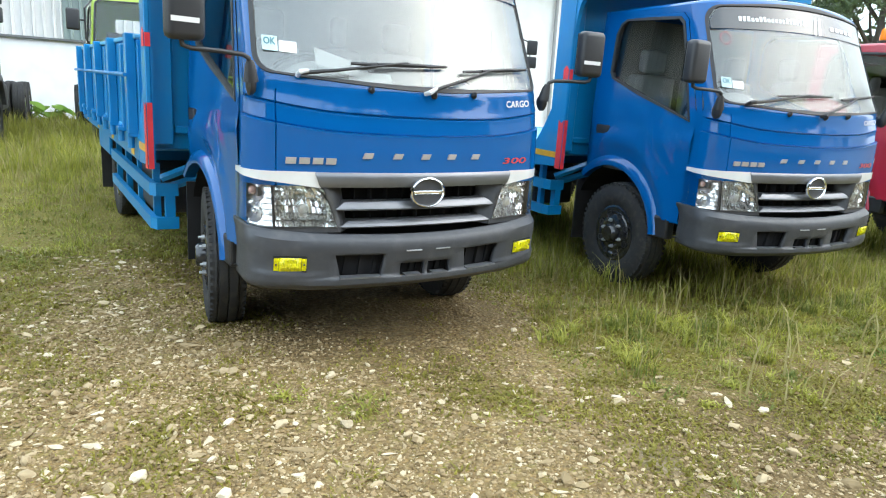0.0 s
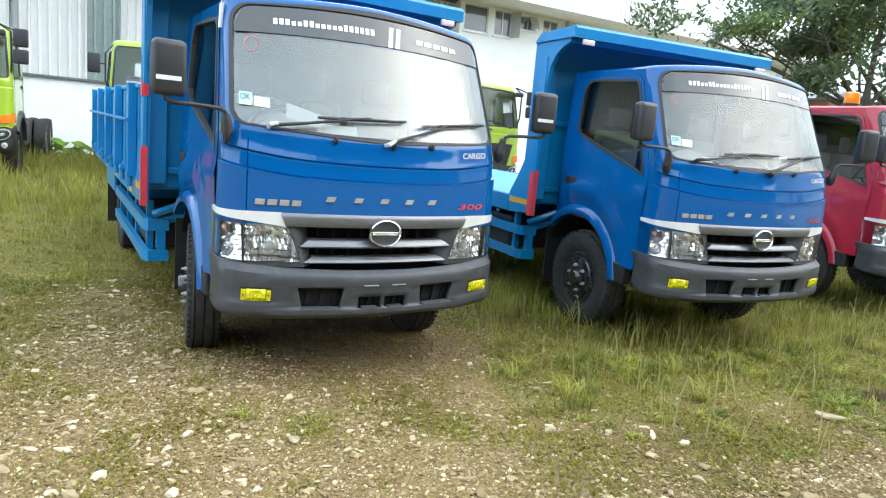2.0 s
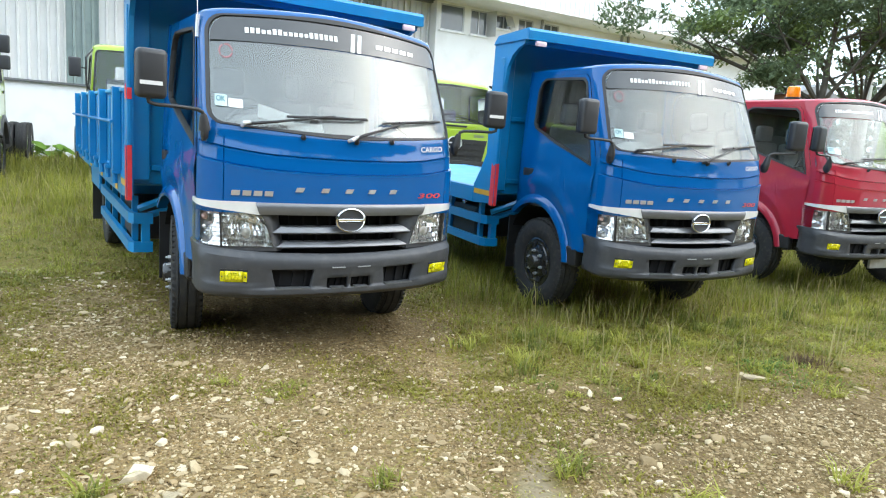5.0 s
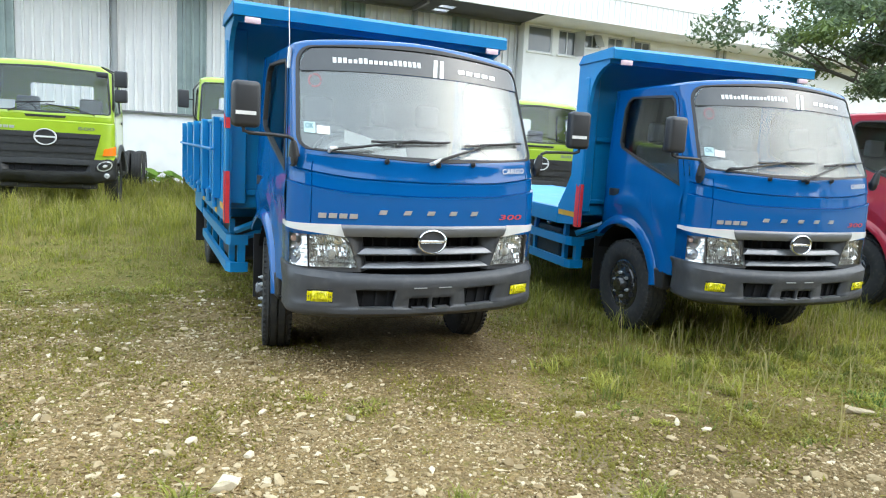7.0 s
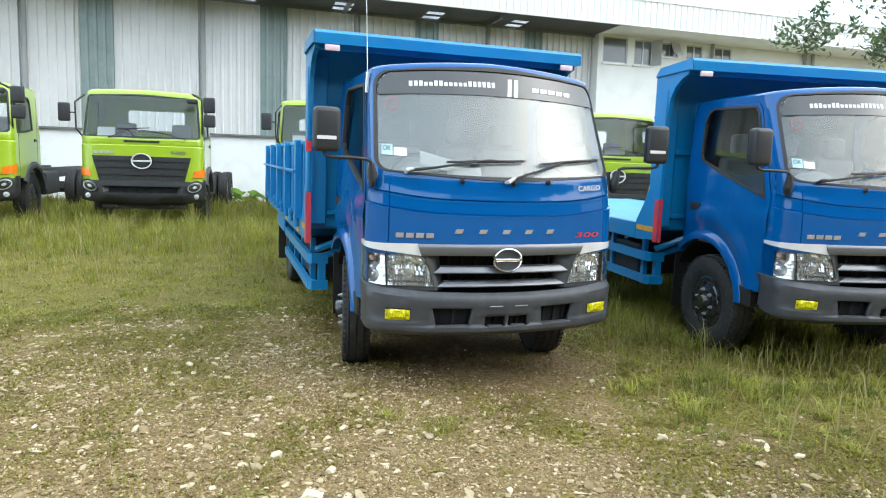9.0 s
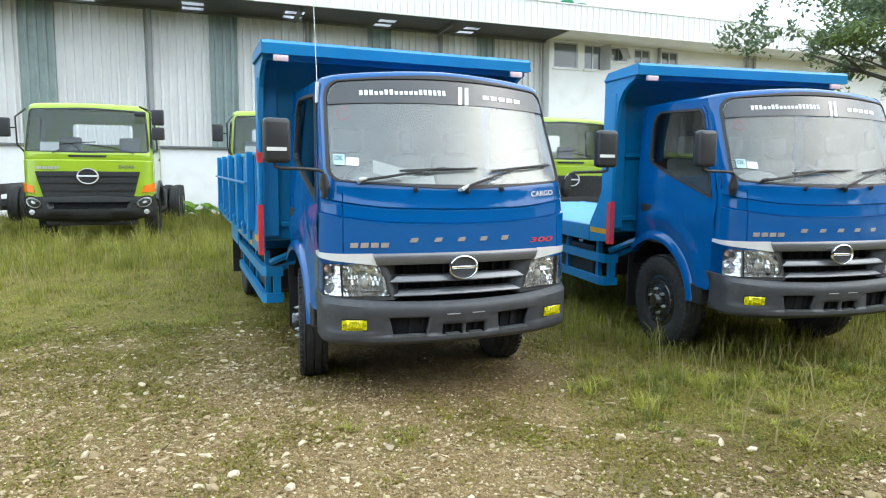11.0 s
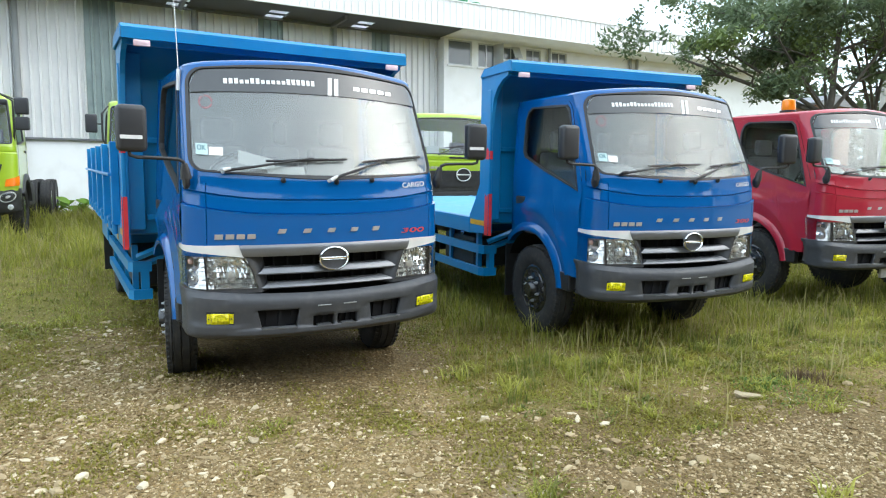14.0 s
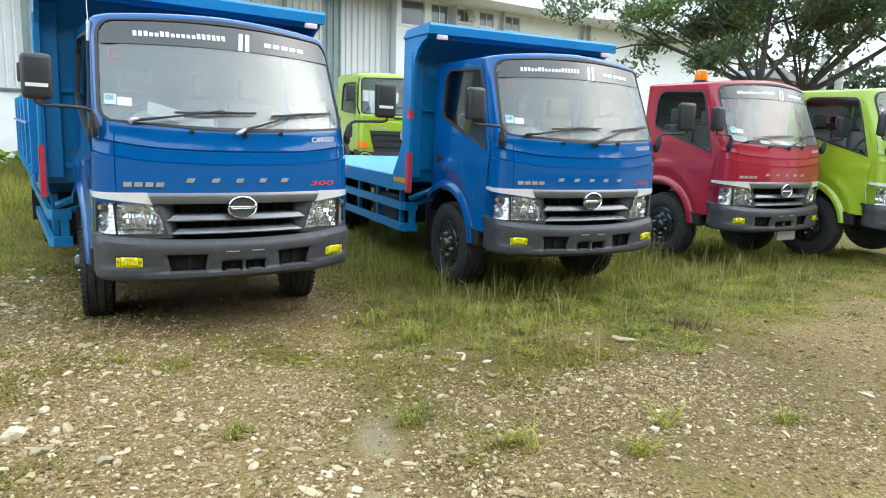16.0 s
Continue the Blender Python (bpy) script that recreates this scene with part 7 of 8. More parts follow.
def tree(name, x, y, stems, label, seed, leaves=26000, low=2.7, gaps=-0.12):
    rnd = random.Random(seed)
    z0 = ground_z(x, y) - 0.1
    root = empty(name, pose(x, y, z0), label, "tree", "trees behind the yard")
    bm = bmesh.new()
    tube(bm, [(0, 0, -0.1), (0.03, 0, 0.4), (0.0, 0.03, 1.2), (0.02, 0.0, 2.1), (0, 0, 2.95)], [0.30, 0.20, 0.15, 0.125, 0.12], 12)
    trunk = part("trunk", bm, BARK, root, "dark forked trunk")
    tips = []

    def limb(p, d, length, rad, depth, par):
        bm = bmesh.new()
        pts, rr, q = [p], [rad], Vector(d).normalized()
        n = 6
        for k in range(1, n + 1):
            w = 0.07 if depth == 0 else 0.17
            q = (q + Vector((rnd.uniform(-w, w), rnd.uniform(-w, w), rnd.uniform(-0.9 * w, 0.6 * w)))).normalized()
            p = p + q * length / n
            pts.append(p)
            rr.append(rad * (1 - 0.62 * k / n))
        tube(bm, pts, rr, 8 if depth < 2 else 5)
        if depth < 2:
            me_part = smooth(part("limb", bm, BARK, par), 60)
        else:
            me_part = None
            twigs.append(bm)
        if depth >= 2:
            tips.extend(pts[2:])
        for k in range(5 if depth == 0 else 4):
            if depth >= 3:
                break
            j = rnd.randint(2, n)
            side = Vector((rnd.uniform(-1, 1), rnd.uniform(-1, 1), rnd.uniform(-0.25, 0.45)))
            nd = (q * 0.75 + side.normalized() * 0.9)
            nd.z = nd.z * 0.55 + 0.05
            limb(pts[j], nd, length * rnd.uniform(0.45, 0.68), rr[j] * 0.62, depth + 1, trunk)

    twigs = []
    for d, length, rad in stems:
        limb(Vector((0, 0, 2.8)), d, length, 0.78 * rad, 0, trunk)
    tw = bmesh.new()
    for b in twigs:
        me = bpy.data.meshes.new("t")
        b.to_mesh(me)
        b.free()
        tw.from_mesh(me)
        bpy.data.meshes.remove(me)
    tagged(part("twig_tangle", tw, BARK, root), kind="stuff")
    # leaves in small flat sprays round the twigs
    vs, fs, vb, fb = [], [], [], []
    tips = [t for t in tips if t.z > low + 0.5 * noise.noise(t) and noise.noise(t * 0.9 + Vector((seed, 0, 0))) > gaps]
    for k in range(leaves):
        c = tips[rnd.randrange(len(tips))] + Vector((rnd.gauss(0, 0.11), rnd.gauss(0, 0.11), rnd.gauss(-0.05, 0.09)))
        a = rnd.uniform(0, 2 * math.pi)
        s = rnd.uniform(0.036, 0.078)
        u = Vector((math.cos(a), math.sin(a), rnd.uniform(-1.2, 0.9))) * s
        w = Vector((-math.sin(a), math.cos(a), rnd.uniform(-0.9, 0.9))) * s * 0.5
        up = Vector((0, 0, -0.25 * s))
        tgt_v, tgt_f = (vb, fb) if noise.noise(c * 0.6) > 0.28 else (vs, fs)
        i = len(tgt_v)
        tgt_v += [c - u, c + w + up, c + u, c - w + up]
        tgt_f += [(i, i + 1, i + 2), (i, i + 2, i + 3)]
    part("crown", mesh_of("crown", vs, fs), LEAF, root, "dark green feathery leaves")
    if vb:
        part("bright_leaves", mesh_of("bright_leaves", vb, fb), LEAF_BRIGHT, root, "brighter young leaves")
    return root


tree("tree", 14.4, 7.7, [((-0.47, 0.76, 0.42), 3.5, 0.085), ((-0.55, 0.74, 0.72), 2.9, 0.06), ((-0.22, 0.42, 0.9), 2.9, 0.06), ((0.05, -0.05, 1.0), 2.7, 0.10), ((0.30, -0.50, 0.9), 2.5, 0.06), ((-0.85, 0.1, 0.7), 2.3, 0.05), ((0.7, 0.5, 0.9), 2.5, 0.05)], "spreading tree with dark feathery foliage behind the red truck", 5, 18500, 3.1)
tree("tree", 16.6, 8.0, [((-0.42, 0.72, 0.95), 3.2, 0.08), ((-0.10, 0.18, 1.0), 2.9, 0.06), ((0.05, -0.08, 1.0), 3.0, 0.06), ((0.34, -0.56, 0.85), 3.6, 0.085), ((0.50, -0.84, 0.66), 4.2, 0.095), ((0.30, -0.50, 1.15), 3.3, 0.06), ((0.45, -0.70, 0.95), 3.5, 0.06), ((0.8, 0.3, 0.9), 2.6, 0.05), ((-0.8, -0.3, 1.0), 2.4, 0.05)], "many-stemmed tree with thin dark foliage behind the trucks", 9, 26000, 4.4, -0.04)

# ---- far side of the yard ----
HEDGE = leaf_mat("far_leaf", (0.035, 0.055, 0.025), (0.09, 0.12, 0.05))
vs, fs = [], []
rnd = random.Random(21)
for k in range(20000):
    a = rnd.uniform(0, 1) ** 1.3
    cx, cy = 45 + 40 * a + rnd.gauss(0, 1.5), 34 - 62 * a + rnd.gauss(0, 1.5)
    top = 3.2 + 4.6 * step(0.5, 0.1, a) + 2.2 * noise.noise(Vector((a * 14, 0, 0))) + 1.2 * noise.noise(Vector((a * 45, 3, 0)))
    c = Vector((cx, cy, 0.3 + max(0.6, top) * rnd.uniform(0, 1) ** 0.8))
    s = rnd.uniform(0.2, 0.45)
    u = Vector((rnd.gauss(0, 1), rnd.gauss(0, 1), rnd.gauss(0, 1))).normalized() * s
    w = u.cross(Vector((rnd.gauss(0, 1), rnd.gauss(0, 1), rnd.gauss(0, 1)))).normalized() * s * 0.5
    i = len(vs)
    vs += [c - u, c + w, c + u, c - w]
    fs += [(i, i + 1, i + 2), (i, i + 2, i + 3)]
tagged(part("far_trees", mesh_of("far_trees", vs, fs), HEDGE, None), "distant belt of green trees beyond the yard", "trees", kind="stuff")
# unseen belt of trees added behind the viewer, to cut low sky light
BELT = leaf_mat("belt_leaf", (0.030, 0.048, 0.022), (0.075, 0.10, 0.042))
vs, fs = [], []
for k in range(24000):
    a = rnd.uniform(0, 1.6)
    cx, cy = -19 + 31 * a + rnd.gauss(0, 1.2), -17 - 8 * math.sin(min(a, 1.1) * 2.6) + rnd.gauss(0, 1.2)
    top = (10.5 + 2.5 * noise.noise(Vector((a * 9, 0, 8))) + 1.5 * noise.noise(Vector((a * 31, 3, 8)))) * (1 - 0.48 * step(1.05, 1.6, a))
    c = Vector((cx, cy, 0.2 + top * rnd.uniform(0, 1) ** 0.85))
    s = rnd.uniform(0.45, 0.85)
    u = Vector((rnd.gauss(0, 1), rnd.gauss(0, 1), rnd.gauss(0, 1))).normalized() * s
    w = u.cross(Vector((rnd.gauss(0, 1), rnd.gauss(0, 1), rnd.gauss(0, 1)))).normalized() * s * 0.6
    i = len(vs)
    vs += [c - u, c + w, c + u, c - w]
    fs += [(i, i + 1, i + 2), (i, i + 2, i + 3)]
cols = []
for k in range(81):
    a = 1.6 * k / 80
    top = (8.8 + 2.0 * noise.noise(Vector((a * 9, 0, 8))) + 1.2 * noise.noise(Vector((a * 31, 3, 8)))) * (1 - 0.48 * step(1.05, 1.6, a))
    col = []
    for j in range(9):
        d = noise.noise(Vector((a * 30, j * 0.8, 2)))
        col.append(len(vs))
        vs.append(Vector((-19 + 31 * a + d, -18.2 - 8 * math.sin(min(a, 1.1) * 2.6) + 1.5 * d, 0.1 + top * j / 8)))
    cols.append(col)
fs += [(c0[j], c1[j], c1[j + 1], c0[j + 1]) for c0, c1 in zip(cols, cols[1:]) for j in range(8)]
tagged(part("tree_belt", mesh_of("tree_belt", vs, fs), BELT, None), "unseen dense belt of dark green trees added to block low light", "trees", kind="stuff")
for k, (x, y, h) in enumerate(((30.5, 15.3, 5.6), (31.3, 15.0, 5.4))):
    pole = empty("utility_pole", pose(x, y, 0.2), "pale concrete utility pole at the yard edge", "pole", "utility poles")
    bm = bmesh.new()
    tube(bm, [(0, 0, 0), (0, 0, h)], [0.22, 0.16], 12)
    part("shaft", bm, CONCRETE, pole)
    bm = bmesh.new()
    box(bm, -0.6, 0.6, -0.05, 0.05, h - 0.5, h - 0.4)
    part("cross_arm", bm, BEAM, pole)

# ---- plants by the kerb ----
PLANT = leaf_mat("broad_leaf", (0.15, 0.29, 0.03), (0.30, 0.52, 0.08))
rnd = random.Random(4)
for px, py in ((0.05, 20.2), (-0.55, 20.35), (2.0, 20.3)):
    pl = empty("broadleaf_plant", pose(px, py, ground_z(px, py)), "bright green broad-leaved plant before the hall wall", "plant", "plants by the kerb")
    for k in range(14):
        a, h = rnd.uniform(0, 6.28), rnd.uniform(0.2, 0.5)
        d = rnd.uniform(0.1, 0.5)
        c = Vector((math.cos(a) * d, math.sin(a) * d, h))
        s = rnd.uniform(0.13, 0.25)
        bm = bmesh.new()
        f = Vector((math.cos(a), math.sin(a), -0.45)).normalized()
        r = Vector((-math.sin(a), math.cos(a), 0))
        ring = [bm.verts.new(c + f * s * math.cos(t) * (1.15 if math.cos(t) > 0 else 0.8) + r * s * 0.85 * math.sin(t) + Vector((0, 0, -0.10 * s * math.cos(2 * t)))) for t in (2 * math.pi * j / 12 for j in range(12))]
        mid = bm.verts.new(c + Vector((0, 0, -0.03)))
        for j in range(12):
            bm.faces.new((mid, ring[j], ring[(j + 1) % 12]))
        tube(bm, [c, Vector((0, 0, 0))], 0.012, 5)
        part("leaf", bm, PLANT, pl)

# ---- grass, gravel and stones ----
GRASS = leaf_mat("grass_blade", (0.070, 0.098, 0.014), (0.46, 0.44, 0.070))
STRAW = leaf_mat("dry_grass_blade", (0.24, 0.20, 0.07), (0.46, 0.39, 0.17))


def blades(name, spots, material, label, seed, parent=None, spread=0.0):
    """Grass blades as thin bent strips; each spot is x, y, height, count."""
    rg = np.random.default_rng(seed)
    v, f = [], []
    for x, y, h, n in spots:
        for _ in range(n):
            loose = 0.012 if spread else 0.045
            bx, by = x + rg.normal(0, loose), y + rg.normal(0, loose)
            bz = ground_z(bx, by) - 0.01
            a, hh = rg.uniform(0, 6.283), h * rg.uniform(0.45, 1.15)
            low = h < 0.065
            ln = hh * (rg.uniform(0.4, 1.5) if low else rg.uniform(0.15, 0.75) + spread * rg.uniform(0.2, 1.0))
            dx, dy = math.cos(a), math.sin(a)
            wd = rg.uniform(0.003, 0.0075) if low else rg.uniform(0.0022, 0.0048) * (1 + h)
            i = len(v)
            sx, sy = -dy * wd, dx * wd
            v += [(bx - sx, by - sy, bz), (bx + sx, by + sy, bz), (bx + dx * ln * 0.3 - sx * 0.8, by + dy * ln * 0.3 - sy * 0.8, bz + hh * 0.55), (bx + dx * ln * 0.3 + sx * 0.8, by + dy * ln * 0.3 + sy * 0.8, bz + hh * 0.55), (bx + dx * ln, by + dy * ln, bz + hh * (1 - 0.25 * min(1.6, ln / hh)))]
            f += [(i, i + 1, i + 3, i + 2), (i + 2, i + 3, i + 4)]
    return tagged(part(name, mesh_of(name, v, f), material, parent), label, "grass", kind="stuff")


def tall(x, y):
    """Grass height by place: long round the parked trucks and in the field, short where wheels pass."""
    h = 0.018 + 0.030 * step(0.4, 1.0, turf(x, y))
    h += 0.03 * blob(x, y, 3.55, 3.0, 0.9, 0.6) + 0.06 * blob(x, y, 5.6, 3.2, 1.8, 0.6) + 0.16 * step(2.7, 4.0, y) * step(2.4, 3.5, x) + 0.06 * blob(x, y, 7.5, 2.9, 2.5, 0.8) + 0.04 * blob(x, y, 4.25, 1.35, 0.35, 0.2)
    h += 0.26 * step(9.0, 11.3, y) * step(3.0, 1.5, x) + 0.08 * step(6.8, 9.0, y) * step(3.0, 1.5, x) * (0.5 + noise.noise(Vector((x * 1.5, y * 1.5, 0))))
    c = noise.noise(Vector((x * 2.6, y * 2.6, 5.0)))
    return max(0.014, h * (0.5 + 1.5 * max(0.0, c + 0.25) + 0.35 * noise.noise(Vector((x * 8, y * 8, 2.0)))))


rnd = random.Random(77)
near, dry, field = [], [], []
for k in range(64000):
    x, y = rnd.uniform(-2.6, 10.5), rnd.uniform(-1.2, 6.2)
    g = turf(x, y)
    if rnd.random() > (g ** 2.0 * 0.85 + 0.035) * (1 - 0.72 * step(3.6, 5.8, y) * step(2.6, 1.6, x)):
        continue
    h = tall(x, y)
    if h > 0.075 and rnd.random() < 0.45:
        continue
    (dry if rnd.random() < 0.14 else near).append((x, y, h, 3 if h > 0.10 else (11 if x > 2.0 and y < 3.2 else 8)))
for k in range(27000):
    x, y = rnd.uniform(-7.0, 12.5), 5.6 + 14.6 * rnd.random() ** 1.35
    h = tall(x, y)
    if x > 2.9 and rnd.random() < 0.5:
        continue
    (dry if rnd.random() < 0.12 else field).append((x, y, max(0.035 + 0.11 * step(8.3, 10.5, y), h), 7))
stalk = []
for k in range(520):
    x, y = rnd.uniform(2.5, 8.0), rnd.uniform(1.2, 3.6)
    if turf(x, y) > 0.45:
        stalk.append((x, y, rnd.uniform(0.18, 0.42), 1))
for k in range(400):
    x, y = rnd.uniform(-6.0, 2.0), rnd.uniform(7.5, 14.0)
    stalk.append((x, y, rnd.uniform(0.25, 0.55), 2))
tufts, yellow = [], []
for k in range(150):
    x, y = rnd.uniform(2.3, 7.5), rnd.uniform(1.3, 3.0)
    if turf(x, y) < 0.35:
        continue
    h = rnd.uniform(0.025, 0.06) if y < 2.3 else rnd.uniform(0.06, 0.15)
    tgt = yellow if rnd.random() < 0.62 else tufts
    tgt += [(x + rnd.gauss(0, 0.03), y + rnd.gauss(0, 0.03), h, 6) for _ in range(7)]
BRIGHT = leaf_mat("yellow_green_blade", (0.20, 0.22, 0.03), (0.50, 0.47, 0.09))
blades("yellow_tufts", yellow, BRIGHT, "yellow-green tufts of grass before the trucks", 61, spread=0.7)
blades("green_tufts", tufts, leaf_mat("deep_green_blade", (0.085, 0.115, 0.018), (0.25, 0.27, 0.05)), "darker green tufts of grass before the trucks", 62)
blades("grass_stalks", stalk, STRAW, "long thin seed stalks over the grass", 6)
blades("yard_grass", near, GRASS, "green yard grass, long round the parked trucks", 1)
blades("field_grass", field, GRASS, "long pale green grass in front of the hall", 2)
blades("dry_grass", dry, STRAW, "dry straw-coloured grass among the green", 3)
# moss and seedlings in mats between the stones
MOSS = leaf_mat("olive_moss", (0.135, 0.118, 0.014), (0.35, 0.30, 0.048))
mats = []
for k in range(52000):
    x, y = rnd.uniform(-2.8, 5.2), rnd.uniform(-0.2, 6.0)
    mn = noise.noise(Vector((x * 1.6, y * 1.6, 61.0))) + 0.7 * noise.noise(Vector((x * 5.0, y * 5.0, 62.0)))
    lush = 0.06 + 0.13 * step(1.1, 0.2, x) + 0.20 * step(2.2, 4.0, y) + 0.22 * step(1.5, 2.3, x) * step(0.7, 1.4, y)
    lush -= 0.36 * step(2.1, 2.5, x) * step(1.6, 1.2, y) + 0.16 * step(1.9, 0.9, y) * step(1.6, 1.0, x) + 0.30 * blob(x, y, 0.95, 1.9, 0.8, 1.0) + 0.8 * blob(x, y, 1.75, 4.3, 1.1, 1.6)
    if rnd.random() < lush + 0.95 * mn:
        mats.append((x, y, rnd.uniform(0.026, 0.046), 7))
blades("moss", mats, MOSS, "low olive moss and seedlings between the stones", 71)
# separate weeds in the gravel
for x, y, h in ((4.25, 1.30, 0.12), (3.45, 2.15, 0.13), (3.2, 1.75, 0.08), (5.0, 2.2, 0.10), (1.20, 1.38, 0.10), (1.95, 1.15, 0.16), (2.30, 0.70, 0.14), (3.1, 0.55, 0.12), (0.15, 1.70, 0.14), (3.7, 0.25, 0.10), (2.75, 0.35, 0.12), (4.30, 1.80, 0.09), (4.55, 1.70, 0.09), (0.85, 2.75, 0.06)):
    blades("weed_tuft", [(x + rnd.gauss(0, 0.035), y + rnd.gauss(0, 0.035), h * rnd.uniform(0.6, 1.2), 7) for _ in range(9)], BRIGHT if int(x * 100) % 3 else GRASS, "small tuft of spreading weeds in the gravel", int(x * 100), spread=1.1)

LUSH = leaf_mat("lush_green_blade", (0.075, 0.135, 0.022), (0.21, 0.30, 0.055))
blades("green_patch", [(4.42 + rnd.gauss(0, 0.13), 1.80 + rnd.gauss(0, 0.07), 0.05, 6) for _ in range(70)] + [(4.35 + rnd.gauss(0, 0.12), 1.52 + rnd.gauss(0, 0.04), 0.04, 5) for _ in range(30)], LUSH, "small patch of bright green grass", 51)
blades("dry_bush", [(4.74 + rnd.gauss(0, 0.07), 1.76 + rnd.gauss(0, 0.05), 0.10, 7) for _ in range(22)], leaf_mat("withered_twig", (0.10, 0.065, 0.035), (0.24, 0.16, 0.09)), "small withered brown weed", 52)

def stone_mat(name, ramp, relief):
    """Broken stone: every piece takes its own tone, with mottling and fine relief."""
    m = bpy.data.materials.new(name)
    m.use_nodes = True
    n, l = m.node_tree.nodes, m.node_tree.links
    p = n["Principled BSDF"]
    p.inputs["Roughness"].default_value = 0.88
    inf = n.new("ShaderNodeObjectInfo")
    geo = n.new("ShaderNodeNewGeometry")
    add = n.new("ShaderNodeMath")
    add.operation = "ADD"
    l.new(inf.outputs["Random"], add.inputs[0])
    l.new(geo.outputs["Random Per Island"], add.inputs[1])
    fr = n.new("ShaderNodeMath")
    fr.operation = "FRACT"
    l.new(add.outputs["Value"], fr.inputs[0])
    rp = n.new("ShaderNodeValToRGB")
    for pos, c in ramp:
        e = rp.color_ramp.elements.new(pos) if 0 < pos < 1 else rp.color_ramp.elements[0 if pos == 0 else -1]
        e.position, e.color = pos, c + (1,)
    l.new(fr.outputs["Value"], rp.inputs["Fac"])
    ns = n.new("ShaderNodeTexNoise")
    ns.inputs["Scale"].default_value, ns.inputs["Detail"].default_value = 35, 8
    l.new(geo.outputs["Position"], ns.inputs["Vector"])
    mm = n.new("ShaderNodeMix")
    mm.data_type, mm.blend_type = "RGBA", "MULTIPLY"
    mm.inputs["Factor"].default_value = 0.55
    l.new(rp.outputs["Color"], mm.inputs["A"])
    l.new(ns.outputs["Fac"], mm.inputs["B"])
    br = n.new("ShaderNodeMix")
    br.data_type, br.blend_type = "RGBA", "ADD"
    br.inputs["Factor"].default_value = 0.35
    l.new(mm.outputs["Result"], br.inputs["A"])
    l.new(rp.outputs["Color"], br.inputs["B"])
    l.new(br.outputs["Result"], p.inputs["Base Color"])
    bp = n.new("ShaderNodeBump")
    bp.inputs["Strength"].default_value, bp.inputs["Distance"].default_value = relief, 0.01
    l.new(ns.outputs["Fac"], bp.inputs["Height"])
    l.new(bp.outputs["Normal"], p.inputs["Normal"])
    return m


STONE = stone_mat("pale_stone", ((0.0, (0.19, 0.13, 0.06)), (0.35, (0.30, 0.22, 0.115)), (0.7, (0.43, 0.335, 0.20)), (1.0, (0.58, 0.49, 0.35))), 0.5)
GRAVEL = stone_mat("tan_gravel", ((0.0, (0.145, 0.094, 0.038)), (0.4, (0.225, 0.152, 0.067)), (0.8, (0.35, 0.256, 0.135)), (1.0, (0.54, 0.44, 0.285))), 0.6)


def pebble(seed, sub=1):
    rg = random.Random(seed)
    bm = bmesh.new()
    bmesh.ops.create_icosphere(bm, subdivisions=sub, radius=1.0)
    sx, sy, sz = rg.uniform(0.8, 1.3), rg.uniform(0.7, 1.0), rg.uniform(0.38, 0.62)
    o = Vector((rg.uniform(0, 50), rg.uniform(0, 50), 0))
    for v in bm.verts:
        k = 1 + 0.55 * noise.noise(v.co * 1.1 + o)
        v.co = Vector((v.co.x * sx * k, v.co.y * sy * k, v.co.z * sz * k))
    # broken faces
    for _ in range(10):
        d = Vector((rg.gauss(0, 1), rg.gauss(0, 1), rg.gauss(0, 0.8))).normalized()
        lim = 0.68 * max(v.co.dot(d) for v in bm.verts)
        for v in bm.verts:
            over = v.co.dot(d) - lim
            if over > 0:
                v.co -= d * over
    vv, ff = [tuple(v.co) for v in bm.verts], [tuple(v.index for v in fc.verts) for fc in bm.faces]
    bm.free()
    return vv, ff


